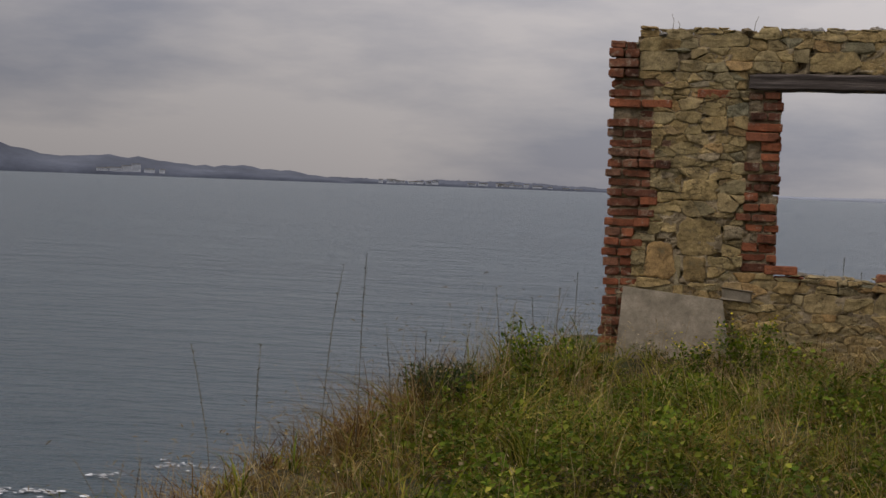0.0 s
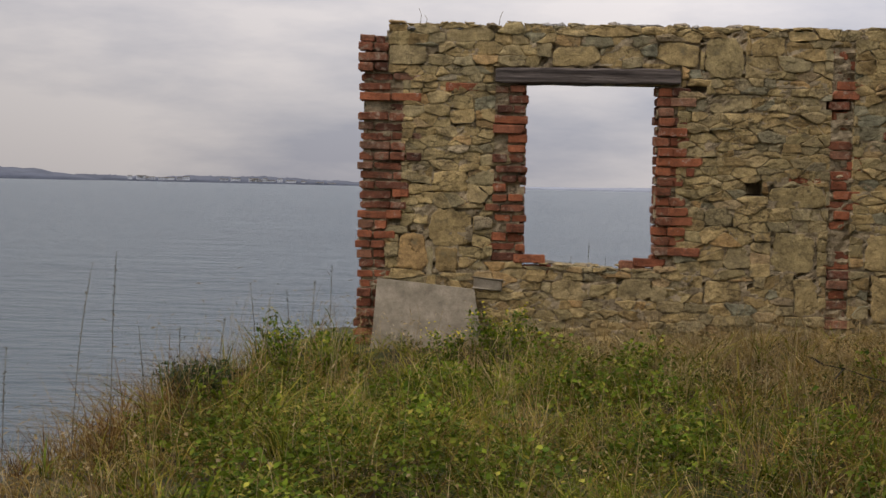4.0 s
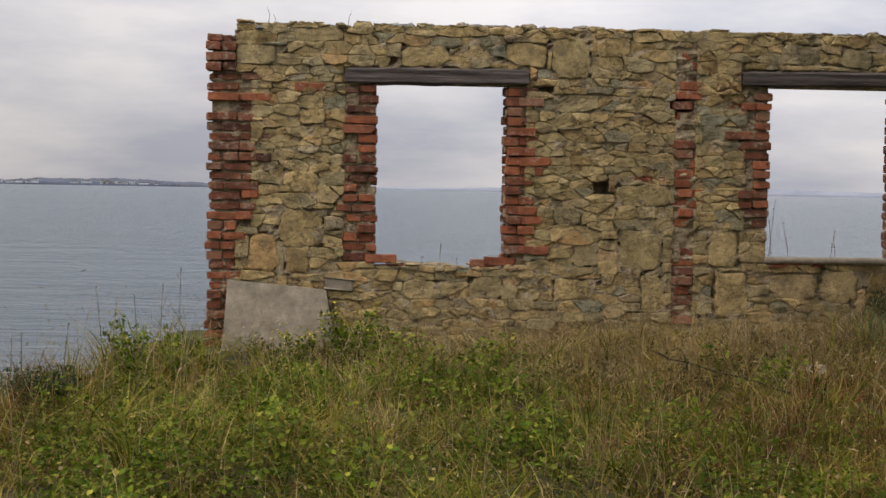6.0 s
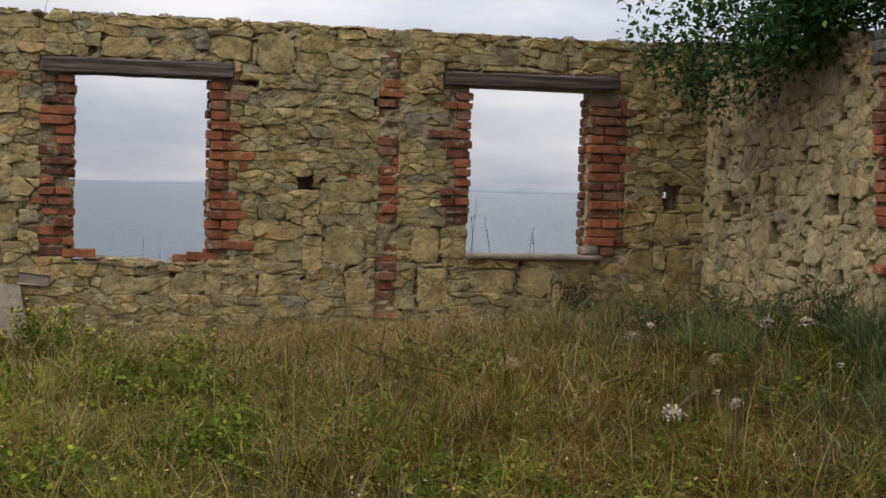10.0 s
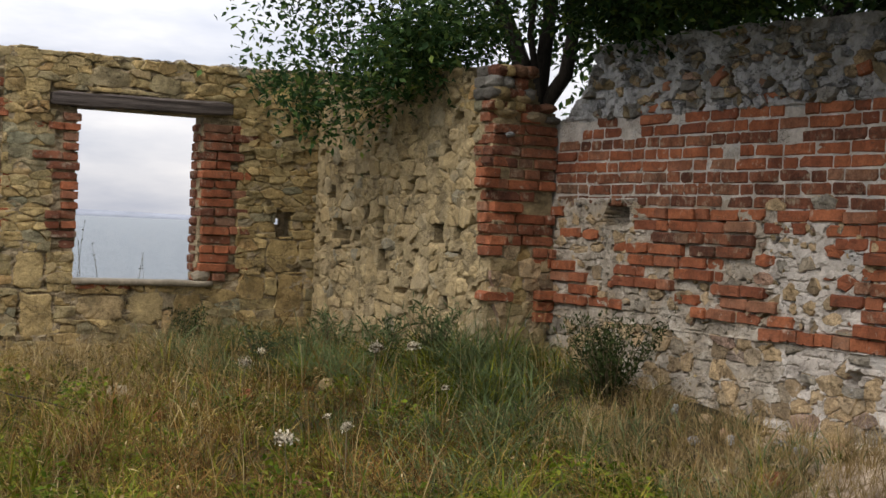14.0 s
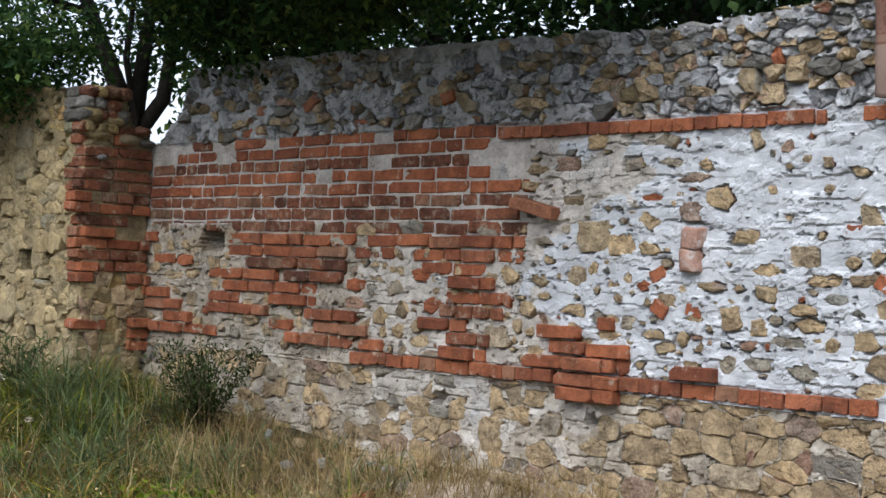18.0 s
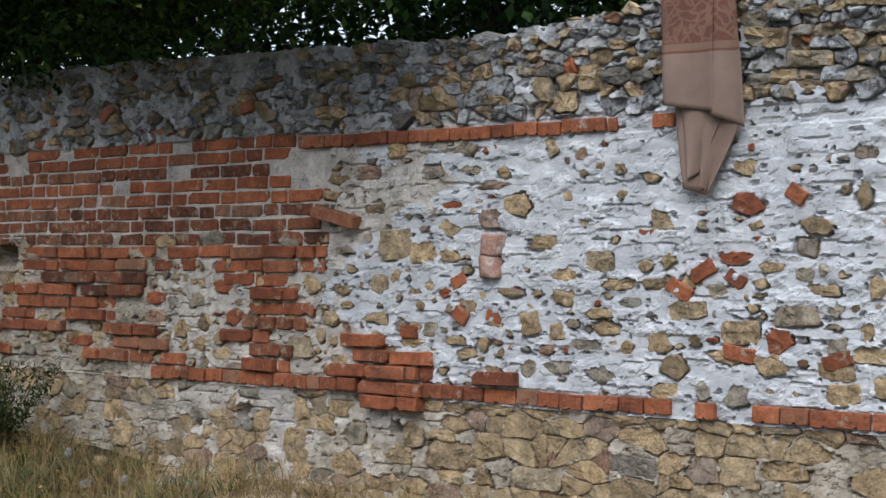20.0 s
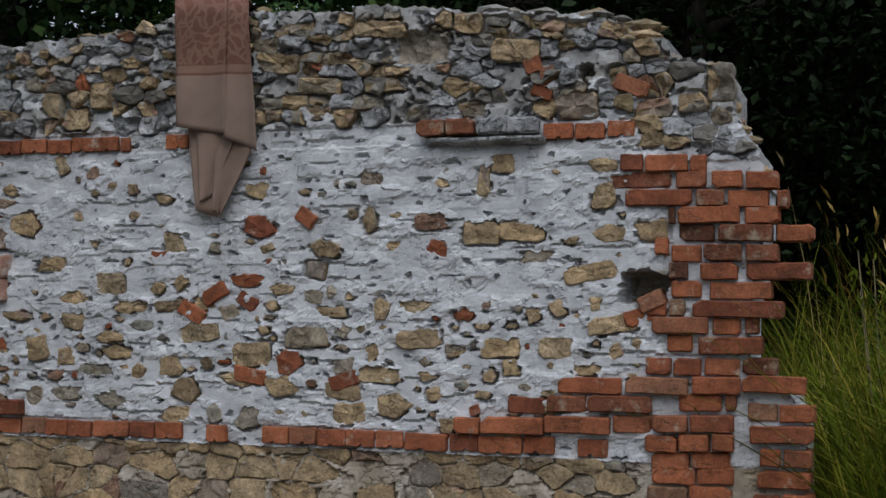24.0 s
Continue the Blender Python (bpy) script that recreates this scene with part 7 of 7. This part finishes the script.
for x, y, h, s in ((10.9, 1.3, 7.0, 2.2), (11.8, -1.8, 7.5, 2.3), (12.6, 2.4, 8.0, 2.5), (12.8, -0.6, 8.0, 2.5), (13.0, -3.6, 8.0, 2.6), (11.0, -4.2, 7.5, 2.4)):
    wood_tree(x, y, h, s, 620, DEEP_SHADE_LEAF, 1.3, "dark shaded woodland tree beyond the wall", "woodland trees")


def far_wood():
    """The dark wood behind: one thick mass of leaves."""
    n = 60000
    x, y = RNG.uniform(14.5, 19.5, n), RNG.uniform(-14, 5, n)
    at = np.stack([x, y, 0.3 + RNG.uniform(0, 10.5, n)], 1)
    V, F = leaf_arrays(at, RNG.uniform(0.25, 0.6, n), RNG.uniform(0.5, 0.8, n), RNG.normal(-0.2, 0.6, n), RNG.uniform(0, 6.283, n))
    tagged(new("far_wood", array_mesh("far_wood", V, F, [DEEP_SHADE_LEAF])), "dense dark wood beyond the ruin", "trees", kind="stuff")


far_wood()


def side_grass():
    """Tall rank grass past the broken end of the wall."""
    n = 15000
    x, y = 6.15 + 3.0 * RNG.random(n) ** 1.5, RNG.uniform(-2.4, 0.25, n)
    ok = ~((x < 6.75) & (y > -0.22))
    x, y = x[ok], y[ok]
    n = len(x)
    P = np.array([(a, b, ground_z(a, b)) for a, b in zip(x, y)])
    V, F = blade_arrays(P, RNG.uniform(0.6, 1.9, n) * (1 - 0.3 * RNG.random(n)), RNG.uniform(0.005, 0.013, n), RNG.uniform(0.2, 1.1, n), RNG.uniform(0, 6.283, n), RNG.uniform(0, 6.283, n))
    tagged(new("rank_grass", array_mesh("rank_grass", V, F, [GRASS_GREEN])), "tall rank grass beside the broken wall end", "grass", kind="stuff")
    n = 60
    P = np.stack([RNG.uniform(6.6, 7.6, n), RNG.uniform(-0.9, -0.1, n), np.zeros(n)], 1)
    P[:, 2] = [ground_z(a, b) for a, b, _ in P]
    H, B, A = RNG.uniform(1.2, 2.0, n), RNG.uniform(0.05, 0.3, n), RNG.uniform(0, 6.283, n)
    stems = blade_arrays(P, H, np.full(n, 0.006), B, A, RNG.uniform(0, 6.283, n))
    tip = P + np.stack([np.cos(A), np.sin(A), np.zeros(n)], 1) * (H * B)[:, None]
    tip[:, 2] += H * (1 - 0.35 * B)
    heads = leaf_arrays(tip, RNG.uniform(0.06, 0.11, n), np.full(n, 0.16), RNG.uniform(0.6, 1.3, n), A)
    V, F = join([stems, heads])
    tagged(new("seed_grass", array_mesh("seed_grass", V, F, [GRASS_DRY])), "tall pale grass stems with seed heads", "grass", kind="stuff")


side_grass()
for x, y, h in ((6.75, -0.35, 1.5), (7.0, -0.6, 1.3), (6.9, -0.2, 1.2), (7.3, -0.9, 1.2)):
    shrub("rank_weed", x, y, 7, h, 0.22, WEED, (0.03, 0.07), "tall leafy weed beside the broken brick end", "plant", 0, "weeds past the wall end", 36, (0.25, 0.45))


# ---- the blanket over the wall ----
def cloth_surface():
    m, nt, bsdf = shader("woven_blanket")
    geo, sep = nt.nodes.new("ShaderNodeNewGeometry"), nt.nodes.new("ShaderNodeSeparateXYZ")
    link(nt, geo.outputs["Position"], sep.inputs[0])
    z = math_node(nt, "MULTIPLY_ADD", sep.outputs["Z"], 1.0)
    z.node.inputs[2].default_value = -1.9
    band = ramp_node(nt, z, [(0.0, (0.205, 0.140, 0.108)), (0.695, (0.215, 0.148, 0.114)), (0.70, (0.135, 0.060, 0.040)), (0.712, (0.19, 0.112, 0.078)), (0.738, (0.19, 0.112, 0.078)), (0.745, (0.125, 0.052, 0.034)), (1.0, (0.145, 0.062, 0.042))])
    band.color_ramp.interpolation = "CONSTANT"
    w = nt.nodes.new("ShaderNodeTexVoronoi")
    w.feature = "DISTANCE_TO_EDGE"
    w.inputs["Scale"].default_value = 23
    warp = noise_node(nt, 9, 2, 0.5)
    link(nt, mix_node(nt, "MIX", 0.12, geo.outputs["Position"], warp.outputs["Color"]), w.inputs["Vector"])
    curl = ramp_node(nt, w.outputs["Distance"], [(0.05, (1, 1, 1)), (0.16, (0, 0, 0))]).outputs[0]
    upper = math_node(nt, "GREATER_THAN", z, 0.75)
    c = mix_node(nt, "MIX", math_node(nt, "MULTIPLY", math_node(nt, "MULTIPLY", curl, upper), 0.55), band.outputs[0], (0.22, 0.128, 0.09))
    weave = noise_node(nt, 260, 2, 0.5, (1, 1, 0.4))
    dirt = noise_node(nt, 6, 4, 0.6)
    c = mix_node(nt, "MULTIPLY", 0.55, c, ramp_node(nt, dirt.outputs[0], [(0.3, (0.6, 0.6, 0.6)), (0.7, (1.15, 1.15, 1.15))]).outputs[0])
    link(nt, c, bsdf.inputs["Base Color"])
    bsdf.inputs["Roughness"].default_value = 0.95
    bp = nt.nodes.new("ShaderNodeBump")
    bp.inputs["Strength"].default_value, bp.inputs["Distance"].default_value = 0.4, 0.003
    link(nt, weave.outputs[0], bp.inputs["Height"])
    link(nt, bp.outputs[0], bsdf.inputs["Normal"])
    return m


CLOTH = cloth_surface()


def blanket():
    root = tagged(new("blanket"), "old brown woven blanket hung over the wall", "blanket")

    def sheet(name, left, right, top, bottom, depth, over):
        """A fold of cloth between two side lines; left, right: u at the top and at the bottom."""
        nu, nv, verts, faces = 14, 26, [], []
        for side in (0, 1):
            for j in range(nv + 1):
                t = j / nv
                for i in range(nu + 1):
                    s = i / nu
                    lo = bottom[0] + (bottom[1] - bottom[0]) * s
                    u = (left[0] + (left[1] - left[0]) * t) * (1 - s) + (right[0] + (right[1] - right[0]) * t) * s
                    v = top + (lo - top) * t
                    n = depth + 0.012 * math.sin(s * 5.5 + t * 1.3) * (0.3 + t) + 0.010 * noise.noise((u * 9, v * 4, depth * 50)) - side * 0.006
                    if over and t < 0.12:
                        q = (0.12 - t) / 0.12
                        n -= 0.30 * q * q
                        v = top - 0.07 + 0.07 * (1 - q * 0.4) + 0.004
                    verts.append(INLAND.at(u, v, n))
        w = nu + 1
        off = (nv + 1) * w
        for j in range(nv):
            for i in range(nu):
                a = j * w + i
                faces.append((a, a + w, a + w + 1, a + 1))
                faces.append((off + a, off + a + 1, off + a + w + 1, off + a + w))
        rim = [i for i in range(w)] + [j * w + nu for j in range(1, nv + 1)] + [nv * w + i for i in range(nu - 1, -1, -1)] + [j * w for j in range(nv - 1, 0, -1)]
        for a, b in zip(rim, rim[1:] + rim[:1]):
            faces.append((a, b, off + b, off + a))
        part(name, mesh_of(name, verts, faces, [CLOTH], True), None, root)

    sheet("back_fold", (5.43, 5.56), (5.76, 5.66), 2.93, (2.03, 2.0), 0.055, True)
    sheet("front_fold", (5.455, 5.485), (5.70, 5.71), 2.945, (2.385, 2.35), 0.105, True)
    sheet("side_fold", (5.695, 5.70), (5.785, 5.85), 2.92, (2.335, 2.275), 0.088, True)
    sheet("tail_fold", (5.55, 5.585), (5.77, 5.64), 2.40, (2.065, 2.11), 0.075, False)
    sheet("corner_fold", (5.64, 5.64), (5.84, 5.67), 2.34, (2.03, 2.0), 0.066, False)


blanket()
shrub_pos = INLAND.at(5.92, 2.86, -0.06)
sprig = tagged(new("wall_top_plant"), "small green plant rooted on the wall top", "plant")
sprig_leaves = np.array([shrub_pos + Vector((RND.gauss(0, 0.05), RND.gauss(0, 0.07), RND.uniform(-0.02, 0.07))) for _ in range(110)])
part("leaves", array_mesh("leaves", *leaf_arrays(sprig_leaves, RNG.uniform(0.025, 0.05, 110), RNG.uniform(0.4, 0.6, 110), RNG.normal(0.3, 0.5, 110), RNG.uniform(0, 6.283, 110)), [LEAF]), None, sprig)
